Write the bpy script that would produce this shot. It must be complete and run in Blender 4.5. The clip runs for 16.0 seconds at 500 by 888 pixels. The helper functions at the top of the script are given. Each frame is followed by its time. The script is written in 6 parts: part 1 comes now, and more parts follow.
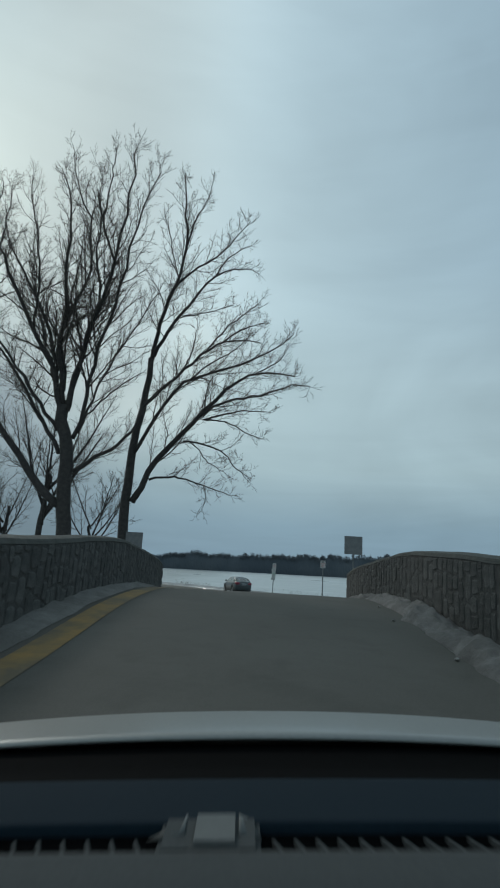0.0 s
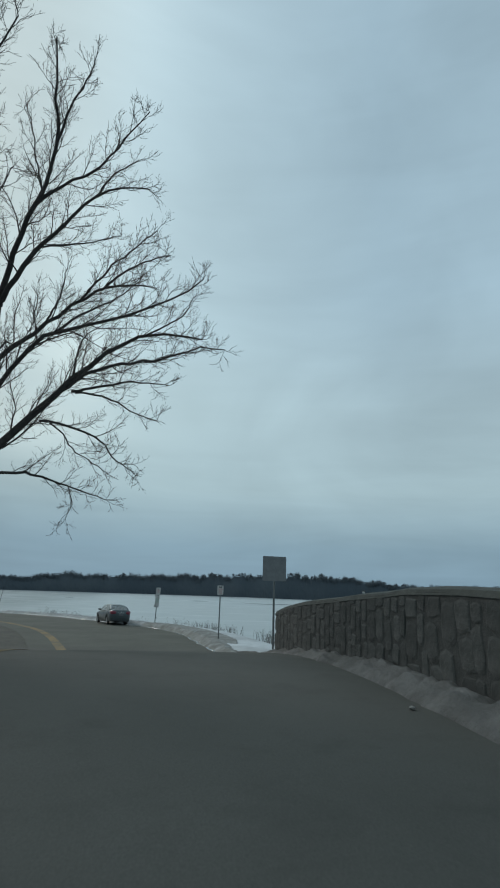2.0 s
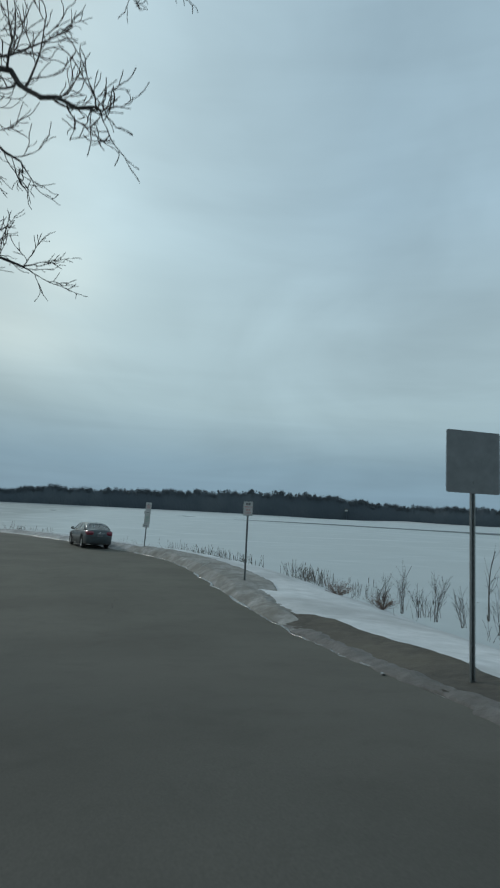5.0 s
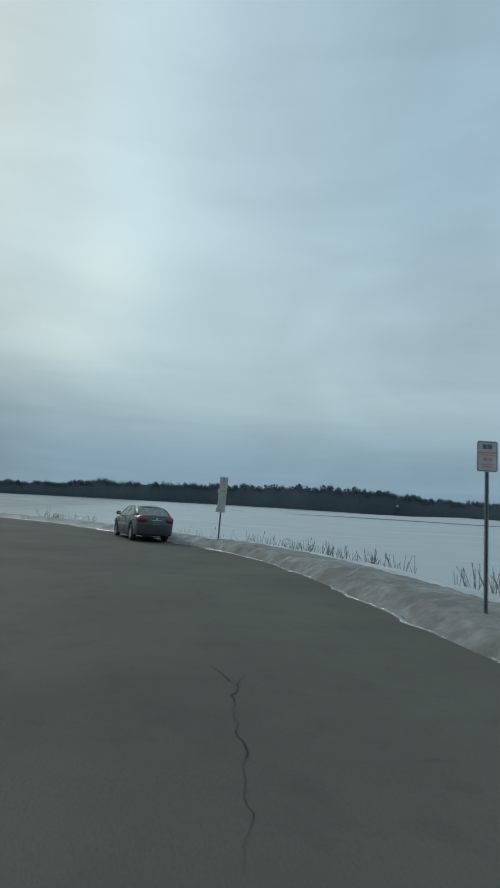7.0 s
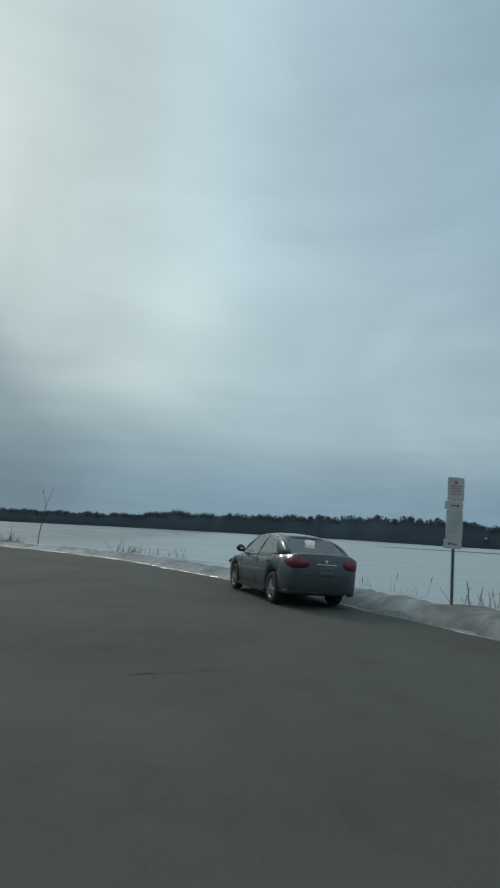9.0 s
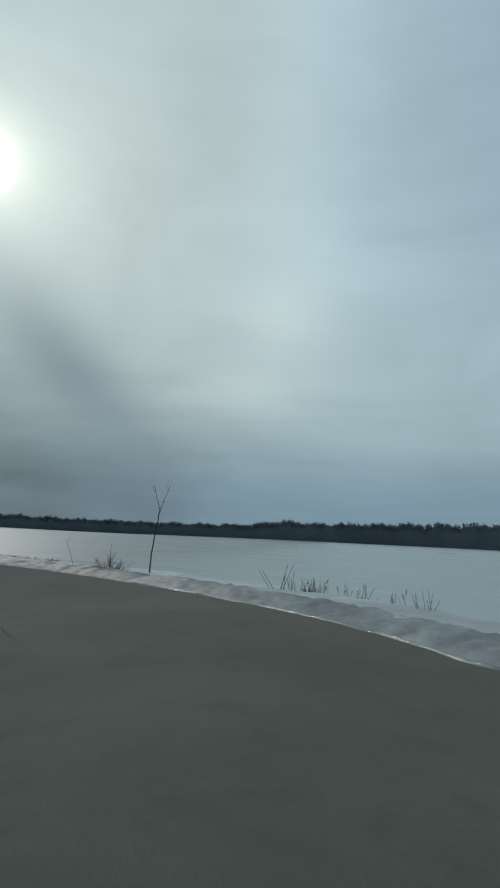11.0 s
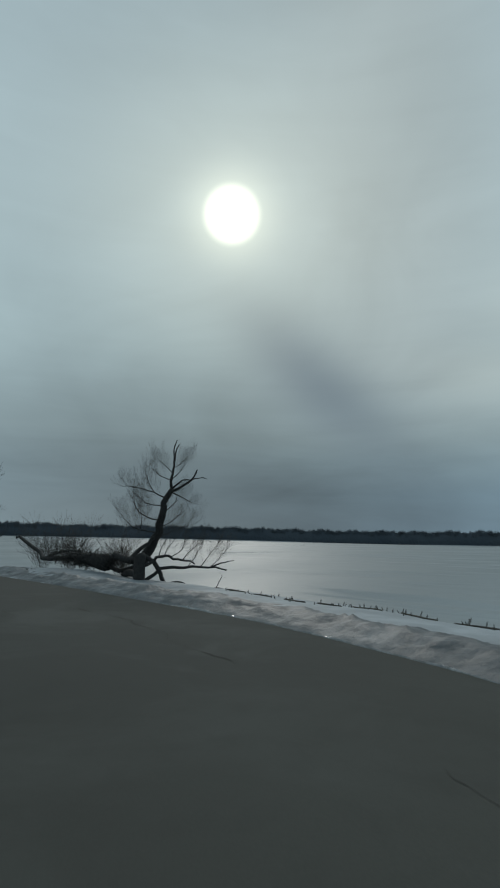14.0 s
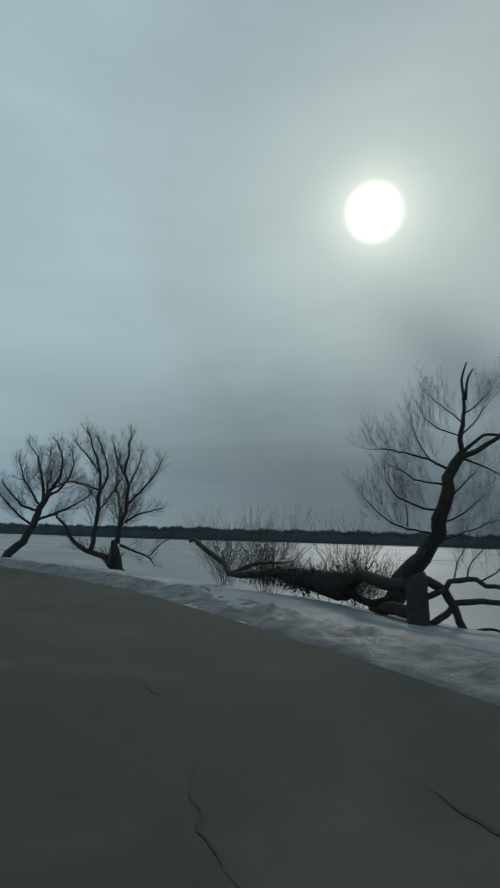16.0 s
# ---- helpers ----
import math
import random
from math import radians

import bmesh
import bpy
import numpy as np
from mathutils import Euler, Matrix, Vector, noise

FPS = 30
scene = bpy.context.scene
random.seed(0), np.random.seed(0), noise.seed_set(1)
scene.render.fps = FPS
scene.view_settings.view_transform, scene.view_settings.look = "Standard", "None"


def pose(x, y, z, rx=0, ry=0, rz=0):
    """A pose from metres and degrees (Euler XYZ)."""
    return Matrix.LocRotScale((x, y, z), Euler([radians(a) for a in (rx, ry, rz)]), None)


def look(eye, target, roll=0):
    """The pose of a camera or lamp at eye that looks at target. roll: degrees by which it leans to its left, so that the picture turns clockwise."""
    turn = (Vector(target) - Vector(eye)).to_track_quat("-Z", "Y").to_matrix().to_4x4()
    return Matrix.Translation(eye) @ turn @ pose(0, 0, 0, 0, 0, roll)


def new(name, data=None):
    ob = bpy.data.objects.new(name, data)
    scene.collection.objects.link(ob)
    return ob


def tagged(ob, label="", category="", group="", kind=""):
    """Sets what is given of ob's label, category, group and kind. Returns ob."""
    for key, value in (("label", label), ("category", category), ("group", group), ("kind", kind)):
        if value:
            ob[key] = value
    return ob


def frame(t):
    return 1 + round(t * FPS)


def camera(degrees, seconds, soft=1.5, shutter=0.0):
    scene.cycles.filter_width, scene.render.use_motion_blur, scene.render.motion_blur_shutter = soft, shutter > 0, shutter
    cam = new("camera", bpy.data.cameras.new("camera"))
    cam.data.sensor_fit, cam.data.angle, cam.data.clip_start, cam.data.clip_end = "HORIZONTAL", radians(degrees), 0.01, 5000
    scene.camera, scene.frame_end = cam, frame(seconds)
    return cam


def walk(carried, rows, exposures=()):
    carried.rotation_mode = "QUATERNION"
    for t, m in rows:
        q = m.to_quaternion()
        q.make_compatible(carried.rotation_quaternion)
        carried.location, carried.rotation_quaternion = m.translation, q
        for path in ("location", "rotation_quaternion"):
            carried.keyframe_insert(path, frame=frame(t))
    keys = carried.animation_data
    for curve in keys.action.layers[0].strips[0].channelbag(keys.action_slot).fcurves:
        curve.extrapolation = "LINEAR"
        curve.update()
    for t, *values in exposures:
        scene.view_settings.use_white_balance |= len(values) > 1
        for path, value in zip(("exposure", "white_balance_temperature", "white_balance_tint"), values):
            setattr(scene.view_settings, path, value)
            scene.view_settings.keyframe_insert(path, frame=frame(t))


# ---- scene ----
# ---------------------------------------------------------------- camera
cam = camera(48.5, 16.0, soft=2.0, shutter=0.15)

# seconds, eye (m), yaw to the left, pitch up, roll clockwise (degrees)
PATH = [
    (0, 0.000, 0.000, 1.925, -0.05, 12.92, 3.07),
    (0.5, -0.062, 1.496, 2.002, -4.34, 13.65, 2.66),
    (1, -0.139, 2.997, 2.116, -7.71, 14.23, 1.96),
    (1.5, -0.149, 4.649, 2.220, -10.55, 14.23, 1.87),
    (2, -0.060, 6.003, 2.344, -12.28, 15.30, 1.86),
    (2.5, 0.046, 7.661, 2.502, -13.59, 16.59, 2.00),
    (3, 0.073, 9.121, 2.647, -14.36, 15.91, 1.77),
    (3.5, 0.200, 10.796, 2.768, -14.52, 14.97, 2.09),
    (4, 0.303, 12.591, 2.801, -14.52, 12.81, 2.36),
    (4.2, 0.326, 13.333, 2.776, -14.58, 11.35, 2.41),
    (6.3, 0.181, 22.851, 1.819, -11.85, 4.87, 3.32),
    (6.5, 0.125, 23.906, 1.773, -11.20, 5.27, 3.32),
    (7, -0.054, 26.700, 1.645, -9.57, 6.32, 3.19),
    (7.5, -0.341, 29.378, 1.543, -7.96, 7.35, 2.91),
    (8, -0.726, 32.102, 1.473, -6.15, 8.25, 3.32),
    (8.5, -1.229, 34.878, 1.421, -4.30, 8.75, 3.21),
    (9, -1.834, 37.893, 1.387, -2.01, 9.14, 3.27),
    (9.2, -2.096, 39.096, 1.381, -1.04, 9.25, 2.99),
    (11.3, -6.525, 51.561, 1.498, 10.66, 9.67, 2.81),
    (11.5, -7.110, 52.458, 1.473, 11.86, 9.76, 2.69),
    (12, -8.392, 54.637, 1.433, 15.95, 9.94, 1.07),
    (12.5, -9.834, 56.697, 1.475, 20.92, 9.80, 1.03),
    (13, -11.441, 58.811, 1.548, 25.92, 9.38, 0.75),
    (13.5, -13.146, 60.527, 1.560, 30.84, 9.39, 0.91),
    (14, -15.061, 62.214, 1.571, 35.54, 9.73, 1.26),
    (14.5, -17.099, 63.784, 1.583, 39.72, 9.73, 1.57),
    (15, -19.044, 64.878, 1.577, 43.33, 9.65, 2.01),
    (15.5, -21.058, 65.978, 1.529, 47.16, 9.81, 1.88),
    (16, -23.146, 66.971, 1.513, 51.16, 9.81, 1.70),
]


def aim(x, y, z, yaw, pitch, roll):
    a, b = radians(yaw), radians(pitch)
    return look((x, y, z), (x - math.sin(a) * math.cos(b), y + math.cos(a) * math.cos(b), z + math.sin(b)), roll)


walk(cam, [(row[0], aim(*row[1:])) for row in PATH],
     exposures=[(0, 0.18), (1.5, 0.28), (3, 0.24), (4.2, 0.24), (7, 0.28), (9.2, 0.14), (11.3, 0.0), (12.5, -0.11), (14.5, -0.29), (16, -0.30)])

# ---------------------------------------------------------------- sky and sun
SUN_AZ, SUN_EL = radians(-38.15), radians(32.1)      # azimuth from +y, to the right
SUN_DIR = Vector((math.sin(SUN_AZ) * math.cos(SUN_EL), math.cos(SUN_AZ) * math.cos(SUN_EL), math.sin(SUN_EL)))


class Graph:
    """A short way to write node trees."""

    def __init__(self, tree):
        self.tree = tree
        tree.nodes.clear()

    def node(self, kind, ins=None, operation=None, use_clamp=False, data_type=None):
        n = self.tree.nodes.new("ShaderNode" + kind)
        if operation:
            n.operation = operation
        if use_clamp:
            n.use_clamp = True
        if data_type:
            n.data_type = data_type
        for k, v in (ins or {}).items():
            if isinstance(v, bpy.types.NodeSocket):
                self.tree.links.new(v, n.inputs[k])
            else:
                n.inputs[k].default_value = v
        return n

    def math(self, op, a, b=0.0, c=0.0, clamp=False):
        return self.node("Math", {0: a, 1: b, 2: c}, operation=op, use_clamp=clamp).outputs[0]

    def mix(self, fac, a, b):
        n = self.node("Mix", {0: fac, 6: a, 7: b}, data_type="RGBA")
        return n.outputs[2]

    def ramp(self, fac, stops):
        n = self.node("ValToRGB", {0: fac})
        e = n.color_ramp.elements
        while len(e) < len(stops):
            e.new(0.5)
        for el, (p, c) in zip(e, stops):
            el.position, el.color = p, (c, c, c, 1) if isinstance(c, (int, float)) else (*c, 1)
        return n.outputs[0]

    def noise(self, vec, scale, detail=4.0, rough=0.55, dist=0.0):
        return self.node("TexNoise", {"Vector": vec, "Scale": scale, "Detail": detail, "Roughness": rough, "Distortion": dist}).outputs[0]


world = bpy.data.worlds.new("winter_sky")
scene.world = world
world.use_nodes = True
g = Graph(world.node_tree)
sky = g.node("TexSky")
sky.sky_type, sky.sun_disc, sky.sun_elevation, sky.sun_rotation, sky.air_density, sky.dust_density = "NISHITA", False, SUN_EL, SUN_AZ, 1.2, 2.0
way = g.node("TexCoord").outputs["Generated"]
sep = g.node("SeparateXYZ", {0: way})
height = sep.outputs[2]
toward = g.node("VectorMath", {0: way, 1: tuple(SUN_DIR)}, operation="DOT_PRODUCT").outputs["Value"]
# cloud sheet, by azimuth (to the right of +y) and height: darker and bluer low down, brighter towards the veiled sun
az = g.math("ARCTAN2", sep.outputs[0], sep.outputs[1])
el = g.math("ARCSINE", height)


def bump_of(x, centre, width):
    """A smooth hill of height 1."""
    d = g.math("DIVIDE", g.math("SUBTRACT", x, centre), width)
    return g.math("EXPONENT", g.math("MULTIPLY", g.math("MULTIPLY", d, d), -1.0))


streak_at = g.node("CombineXYZ", {0: g.math("MULTIPLY", az, 1.6), 1: g.math("MULTIPLY", el, 13.0), 2: 0.0}).outputs[0]
streak = g.math("SUBTRACT", g.noise(streak_at, 1.3, 5.0, 0.55, 0.5), 0.5)
flat = g.node("VectorMath", {0: way, 1: (1.0, 1.0, 1.7)}, operation="MULTIPLY").outputs[0]
soft = g.math("SUBTRACT", g.noise(flat, 2.2, 4.0, 0.5, 0.8), 0.5)
colour = g.ramp(height, [(0.0, (0.168, 0.262, 0.334)), (0.08, (0.196, 0.298, 0.366)), (0.18, (0.300, 0.408, 0.444)), (0.32, (0.345, 0.455, 0.485)), (0.55, (0.345, 0.450, 0.485)), (1.0, (0.32, 0.42, 0.47))])
grey = g.math("MULTIPLY", bump_of(az, radians(-52.0), radians(26.0)), g.ramp(height, [(0.02, 0.75), (0.34, 0.0)]))
colour = g.mix(grey, colour, (0.248, 0.320, 0.346, 1))
blue = g.math("MULTIPLY", g.ramp(g.math("ADD", az, 0.15), [(0.0, 0.0), (0.62, 1.0)]), g.ramp(height, [(0.1, 0.0), (0.5, 0.75)]))
colour = g.mix(blue, colour, (0.262, 0.382, 0.468, 1))
pale = g.math("MULTIPLY", bump_of(az, radians(-20.0), radians(14.0)), g.ramp(height, [(0.14, 0.0), (0.30, 0.55)]))
colour = g.mix(pale, colour, (0.400, 0.462, 0.462, 1))
near_sun = g.math("MULTIPLY", g.math("POWER", g.math("MAXIMUM", toward, 0.0), 7.0), g.ramp(height, [(0.15, 0.1), (0.45, 1.0)]))
band = g.math("MULTIPLY", bump_of(az, radians(-4.0), radians(8.0)), g.ramp(height, [(0.16, 0.0), (0.40, 1.0)]))
spot = g.math("MULTIPLY", bump_of(az, radians(-10.0), radians(7.5)), bump_of(el, radians(15.5), radians(3.2)))
spot2 = g.math("MULTIPLY", bump_of(az, radians(-6.0), radians(5.0)), bump_of(el, radians(22.0), radians(4.0)))
u = g.math("ADD", g.math("MULTIPLY", g.math("SUBTRACT", az, radians(-28.5)), 0.75), g.math("MULTIPLY", g.math("SUBTRACT", el, radians(16.0)), -0.66))
v = g.math("ADD", g.math("MULTIPLY", g.math("SUBTRACT", az, radians(-28.5)), 0.66), g.math("MULTIPLY", g.math("SUBTRACT", el, radians(16.0)), 0.75))
wedge = g.math("MULTIPLY", bump_of(u, 0.0, radians(11.0)), bump_of(v, 0.0, radians(3.8)))
gain = g.math("ADD", 1.0, g.math("MULTIPLY", near_sun, 0.23))
gain = g.math("ADD", gain, g.math("MULTIPLY", band, 0.17))
gain = g.math("ADD", gain, g.math("MULTIPLY", bump_of(az, radians(7.0), radians(14.0)), 0.09))
gain = g.math("ADD", gain, g.math("ADD", g.math("MULTIPLY", spot, 0.15), g.math("MULTIPLY", spot2, 0.10)))
gain = g.math("ADD", gain, g.math("MULTIPLY", streak, g.ramp(height, [(0.04, 0.44), (0.35, 0.14)])))
gain = g.math("ADD", gain, g.math("MULTIPLY", soft, 0.52))
gain = g.math("SUBTRACT", gain, g.math("MULTIPLY", g.math("MULTIPLY", bump_of(az, radians(-27.0), radians(14.0)), g.ramp(height, [(0.07, 1.0), (0.30, 0.0)])), 0.16))
gain = g.math("ADD", gain, g.math("MULTIPLY", bump_of(az, radians(-78.0), radians(22.0)), 0.30))
gain = g.math("SUBTRACT", gain, g.math("MULTIPLY", g.math("MULTIPLY", bump_of(az, radians(-46.0), radians(25.0)), g.ramp(height, [(0.12, 1.0), (0.42, 0.0)])), 0.33))
colour = g.mix(g.math("MULTIPLY", g.math("MAXIMUM", spot, spot2), 0.22), colour, (0.46, 0.50, 0.45, 1))
colour = g.node("VectorMath", {0: colour, "Scale": gain}, operation="SCALE").outputs[0]
halo = g.math("POWER", g.math("MAXIMUM", toward, 0.0), 45.0)
core = g.math("POWER", g.math("MAXIMUM", toward, 0.0), 520.0)
disc = g.math("POWER", g.math("DIVIDE", g.math("SUBTRACT", toward, 0.9985), 0.0015, clamp=True), 2.0)
shine = g.math("ADD", g.math("MULTIPLY", halo, 0.22), g.math("ADD", g.math("MULTIPLY", core, 0.48), g.math("MULTIPLY", disc, 2.6)))
warm = g.node("VectorMath", {0: (0.96, 0.96, 0.72), "Scale": shine}, operation="SCALE").outputs[0]
veil = g.math("MULTIPLY", g.math("POWER", g.math("MAXIMUM", toward, 0.0), 18.0), g.ramp(height, [(0.30, 0.0), (0.48, 0.09)]))
colour = g.mix(veil, colour, (0.56, 0.56, 0.46, 1))
colour = g.mix(g.math("MULTIPLY", wedge, 0.72), colour, (0.165, 0.225, 0.275, 1))
clouds = g.node("VectorMath", {0: colour, 1: warm}, operation="ADD").outputs[0]
bg_sky = g.node("Background", {0: sky.outputs[0], 1: 0.06})
bg_cloud = g.node("Background", {0: clouds, 1: 1.0})
both = g.node("MixShader", {0: 0.985, 1: bg_sky.outputs[0], 2: bg_cloud.outputs[0]})
g.node("OutputWorld", {0: both.outputs[0]})

sun_lamp = bpy.data.lights.new("sun", "SUN")
sun_lamp.energy, sun_lamp.angle, sun_lamp.color = 0.75, radians(10), (1.0, 0.97, 0.91)
sun = new("sun", sun_lamp)
sun.matrix_world = look(SUN_DIR * 100, (0, 0, 0))

# ---------------------------------------------------------------- materials


def surface(name, c1, c2, scale, rough=0.8, bump=0.0, bump_scale=None, metallic=0.0, c3=None, scale3=0.3, amount3=0.5, spec=0.5, island=0.0, objects=0.0, coat=0.0, deep=0.02):
    """Two-scale mottled material: c1 to c2 by fine noise, c3 in large patches, with a bump."""
    m = bpy.data.materials.new(name)
    m.use_nodes = True
    k = Graph(m.node_tree)
    pos = k.node("NewGeometry").outputs["Position"] if objects == 0.0 and island == 0.0 else k.node("TexCoord").outputs["Object"]
    n1 = k.noise(pos, scale, 6.0, 0.6)
    col = k.mix(k.ramp(n1, [(0.3, 0.0), (0.7, 1.0)]), (*c1, 1), (*c2, 1))
    if c3:
        n3 = k.noise(pos, scale3, 5.0, 0.6, 0.5)
        col = k.mix(k.math("MULTIPLY", k.ramp(n3, [(0.42, 0.0), (0.62, 1.0)]), amount3), col, (*c3, 1))
    rnd = None
    if objects:
        rnd, size = k.node("ObjectInfo").outputs["Random"], objects
    elif island:
        rnd, size = k.node("NewGeometry").outputs["Random Per Island"], island
    if rnd:
        hsv = k.node("HueSaturation", {"Color": col, "Value": k.math("MULTIPLY_ADD", rnd, 2 * size, 1 - size)})
        col = hsv.outputs[0]
    shader = k.node("BsdfPrincipled", {"Base Color": col, "Metallic": metallic, "Roughness": rough, "Specular IOR Level": spec, "Coat Weight": coat, "Coat Roughness": 0.08})
    if bump:
        nb = k.noise(pos, bump_scale or scale * 2, 6.0, 0.65)
        k.tree.links.new(k.node("Bump", {"Height": nb, "Strength": bump, "Distance": deep}).outputs[0], shader.inputs["Normal"])
    k.node("OutputMaterial", {0: shader.outputs[0]})
    return m




def asphalt_material():
    """Worn asphalt: grey on the bridge, browner with sand along the lake, with wide soft stains."""
    m = bpy.data.materials.new("asphalt")
    m.use_nodes = True
    k = Graph(m.node_tree)
    pos = k.node("NewGeometry").outputs["Position"]
    y = k.node("SeparateXYZ", {0: pos}).outputs[1]
    sandy = k.math("MULTIPLY_ADD", y, 0.06, -1.1, clamp=True)
    grain = k.ramp(k.noise(pos, 70.0, 6.0, 0.65), [(0.3, 0.0), (0.7, 1.0)])
    col = k.mix(grain, (0.080, 0.078, 0.070, 1), (0.114, 0.110, 0.100, 1))
    col = k.mix(sandy, col, k.mix(grain, (0.090, 0.089, 0.076, 1), (0.129, 0.126, 0.108, 1)))
    west_dim = k.math("MULTIPLY_ADD", k.node("SeparateXYZ", {0: pos}).outputs[0], -0.1, -1.0, clamp=True)    # darker tone painted in for the dimmer light towards the willows
    col = k.mix(k.math("MULTIPLY", west_dim, 0.85), col, (0.050, 0.052, 0.047, 1))
    wide = k.ramp(k.noise(pos, 0.30, 5.0, 0.55, 0.1), [(0.38, 0.0), (0.70, 1.0)])
    col = k.mix(k.math("MULTIPLY", wide, 0.45), col, (0.050, 0.048, 0.041, 1))
    # random paler patches within the darkened stretch
    dry = k.ramp(k.noise(pos, 0.42, 5.0, 0.6, 0.6), [(0.50, 0.0), (0.66, 1.0)])
    col = k.mix(k.math("MULTIPLY", k.math("MULTIPLY", dry, west_dim), 0.55), col, (0.092, 0.094, 0.085, 1))
    spots = k.ramp(k.noise(pos, 1.7, 5.0, 0.65, 0.3), [(0.50, 0.0), (0.72, 1.0)])
    col = k.mix(k.math("MULTIPLY", spots, 0.28), col, (0.046, 0.045, 0.040, 1))
    shader = k.node("BsdfPrincipled", {"Base Color": col, "Roughness": 0.9, "Specular IOR Level": 0.2})
    k.tree.links.new(k.node("Bump", {"Height": k.noise(pos, 150.0, 4.0, 0.6), "Strength": 0.15, "Distance": 0.003}).outputs[0], shader.inputs["Normal"])
    k.node("OutputMaterial", {0: shader.outputs[0]})
    return m


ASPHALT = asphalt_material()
CRACK = surface("crack_filler", (0.046, 0.044, 0.038), (0.062, 0.058, 0.049), 6.0, 0.9, spec=0.1)
YELLOW = surface("worn_yellow_paint", (0.25, 0.155, 0.045), (0.15, 0.105, 0.05), 4.0, 0.85, c3=(0.088, 0.078, 0.056), scale3=1.1, amount3=0.85)
SNOW = surface("snow", (0.42, 0.445, 0.46), (0.58, 0.60, 0.615), 2.0, 0.6, 0.5, 6.0, c3=(0.30, 0.31, 0.315), scale3=0.3, amount3=0.7, spec=0.12)


def darken_west(m):
    """Darkens the snow's colour towards the west, on the shore by the willows."""
    k = m.node_tree
    shader = next(n for n in k.nodes if n.bl_idname == "ShaderNodeBsdfPrincipled")
    before = shader.inputs["Base Color"].links[0].from_socket
    place, split = k.nodes.new("ShaderNodeNewGeometry"), k.nodes.new("ShaderNodeSeparateXYZ")
    k.links.new(place.outputs["Position"], split.inputs[0])
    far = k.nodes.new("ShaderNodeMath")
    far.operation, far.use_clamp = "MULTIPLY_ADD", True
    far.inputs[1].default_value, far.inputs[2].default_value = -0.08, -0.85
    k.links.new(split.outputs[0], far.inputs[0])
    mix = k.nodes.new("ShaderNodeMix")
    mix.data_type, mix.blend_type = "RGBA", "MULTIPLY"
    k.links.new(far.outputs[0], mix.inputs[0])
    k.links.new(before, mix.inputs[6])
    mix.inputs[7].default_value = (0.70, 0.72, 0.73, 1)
    k.links.new(mix.outputs[2], shader.inputs["Base Color"])


darken_west(SNOW)
DIRTY_SNOW = surface("dirty_snow", (0.17, 0.17, 0.162), (0.33, 0.333, 0.325), 4.0, 0.75, 0.8, 14.0, c3=(0.15, 0.146, 0.132), scale3=0.7, amount3=0.85, deep=0.03, spec=0.15)
HEAP = surface("sandy_slush_heap", (0.08, 0.077, 0.073), (0.16, 0.155, 0.15), 4.0, 0.75, 0.9, 14.0, c3=(0.074, 0.071, 0.066), scale3=1.6, amount3=0.8, deep=0.04)
PALE_SNOW = surface("pale_ploughed_snow", (0.20, 0.209, 0.212), (0.37, 0.381, 0.385), 2.4, 0.5, 0.7, 9.0, c3=(0.165, 0.173, 0.178), scale3=0.8, amount3=0.7, deep=0.03, spec=0.12)
# grey snow, its colour lowered further for the bank seen against the sun
GREY_BACKLIT_SNOW = surface("grey_backlit_snow", (0.125, 0.133, 0.136), (0.245, 0.254, 0.258), 2.4, 0.5, 0.7, 9.0, c3=(0.10, 0.107, 0.11), scale3=0.8, amount3=0.7, deep=0.03, spec=0.12)
SLUSH = surface("gritty_slush", (0.095, 0.093, 0.086), (0.15, 0.147, 0.138), 5.0, 0.8, 0.8, 14.0, c3=(0.075, 0.072, 0.065), scale3=0.9, amount3=0.7)
RIM_ICE = surface("glassy_ice", (0.09, 0.098, 0.10), (0.25, 0.262, 0.267), 6.0, 0.13, 0.9, 9.0, spec=1.0, deep=0.03)
EARTH = surface("frozen_earth", (0.036, 0.033, 0.028), (0.074, 0.067, 0.055), 5.0, 0.95, 0.8, 14.0, c3=(0.12, 0.108, 0.082), scale3=0.6, amount3=0.4)
BARK = surface("dark_bark", (0.025, 0.024, 0.023), (0.052, 0.048, 0.045), 7.0, 0.95, 0.9, 16.0)
DARK_BARK = surface("rotten_bark", (0.013, 0.0125, 0.012), (0.030, 0.028, 0.026), 9.0, 0.95, 0.9, 22.0)
TWIG = surface("twig_bark", (0.046, 0.040, 0.036), (0.088, 0.077, 0.067), 4.0, 0.9)
REED = surface("dry_reed", (0.085, 0.080, 0.072), (0.145, 0.13, 0.112), 6.0, 0.9, island=0.35)
SHRUB = surface("red_brown_shrub", (0.12, 0.075, 0.06), (0.2, 0.14, 0.11), 4.0, 0.9, island=0.3)
STONE = surface("field_stone", (0.038, 0.040, 0.038), (0.070, 0.070, 0.067), 6.0, 0.92, 0.7, 18.0, c3=(0.096, 0.095, 0.09), scale3=3.0, amount3=0.5, objects=0.24)
MORTAR = surface("mortar", (0.043, 0.044, 0.042), (0.070, 0.069, 0.066), 9.0, 0.95, 0.7, 30.0)
CAP = surface("wall_cap", (0.040, 0.043, 0.038), (0.074, 0.076, 0.068), 4.0, 0.92, 0.6, 16.0)
# the blue-grey of distance haze is mixed into the next three base colours
WOODS = surface("hazy_bare_woods", (0.068, 0.084, 0.098), (0.088, 0.102, 0.114), 0.04, 1.0, spec=0.0, c3=(0.060, 0.074, 0.088), scale3=0.012, amount3=0.8)
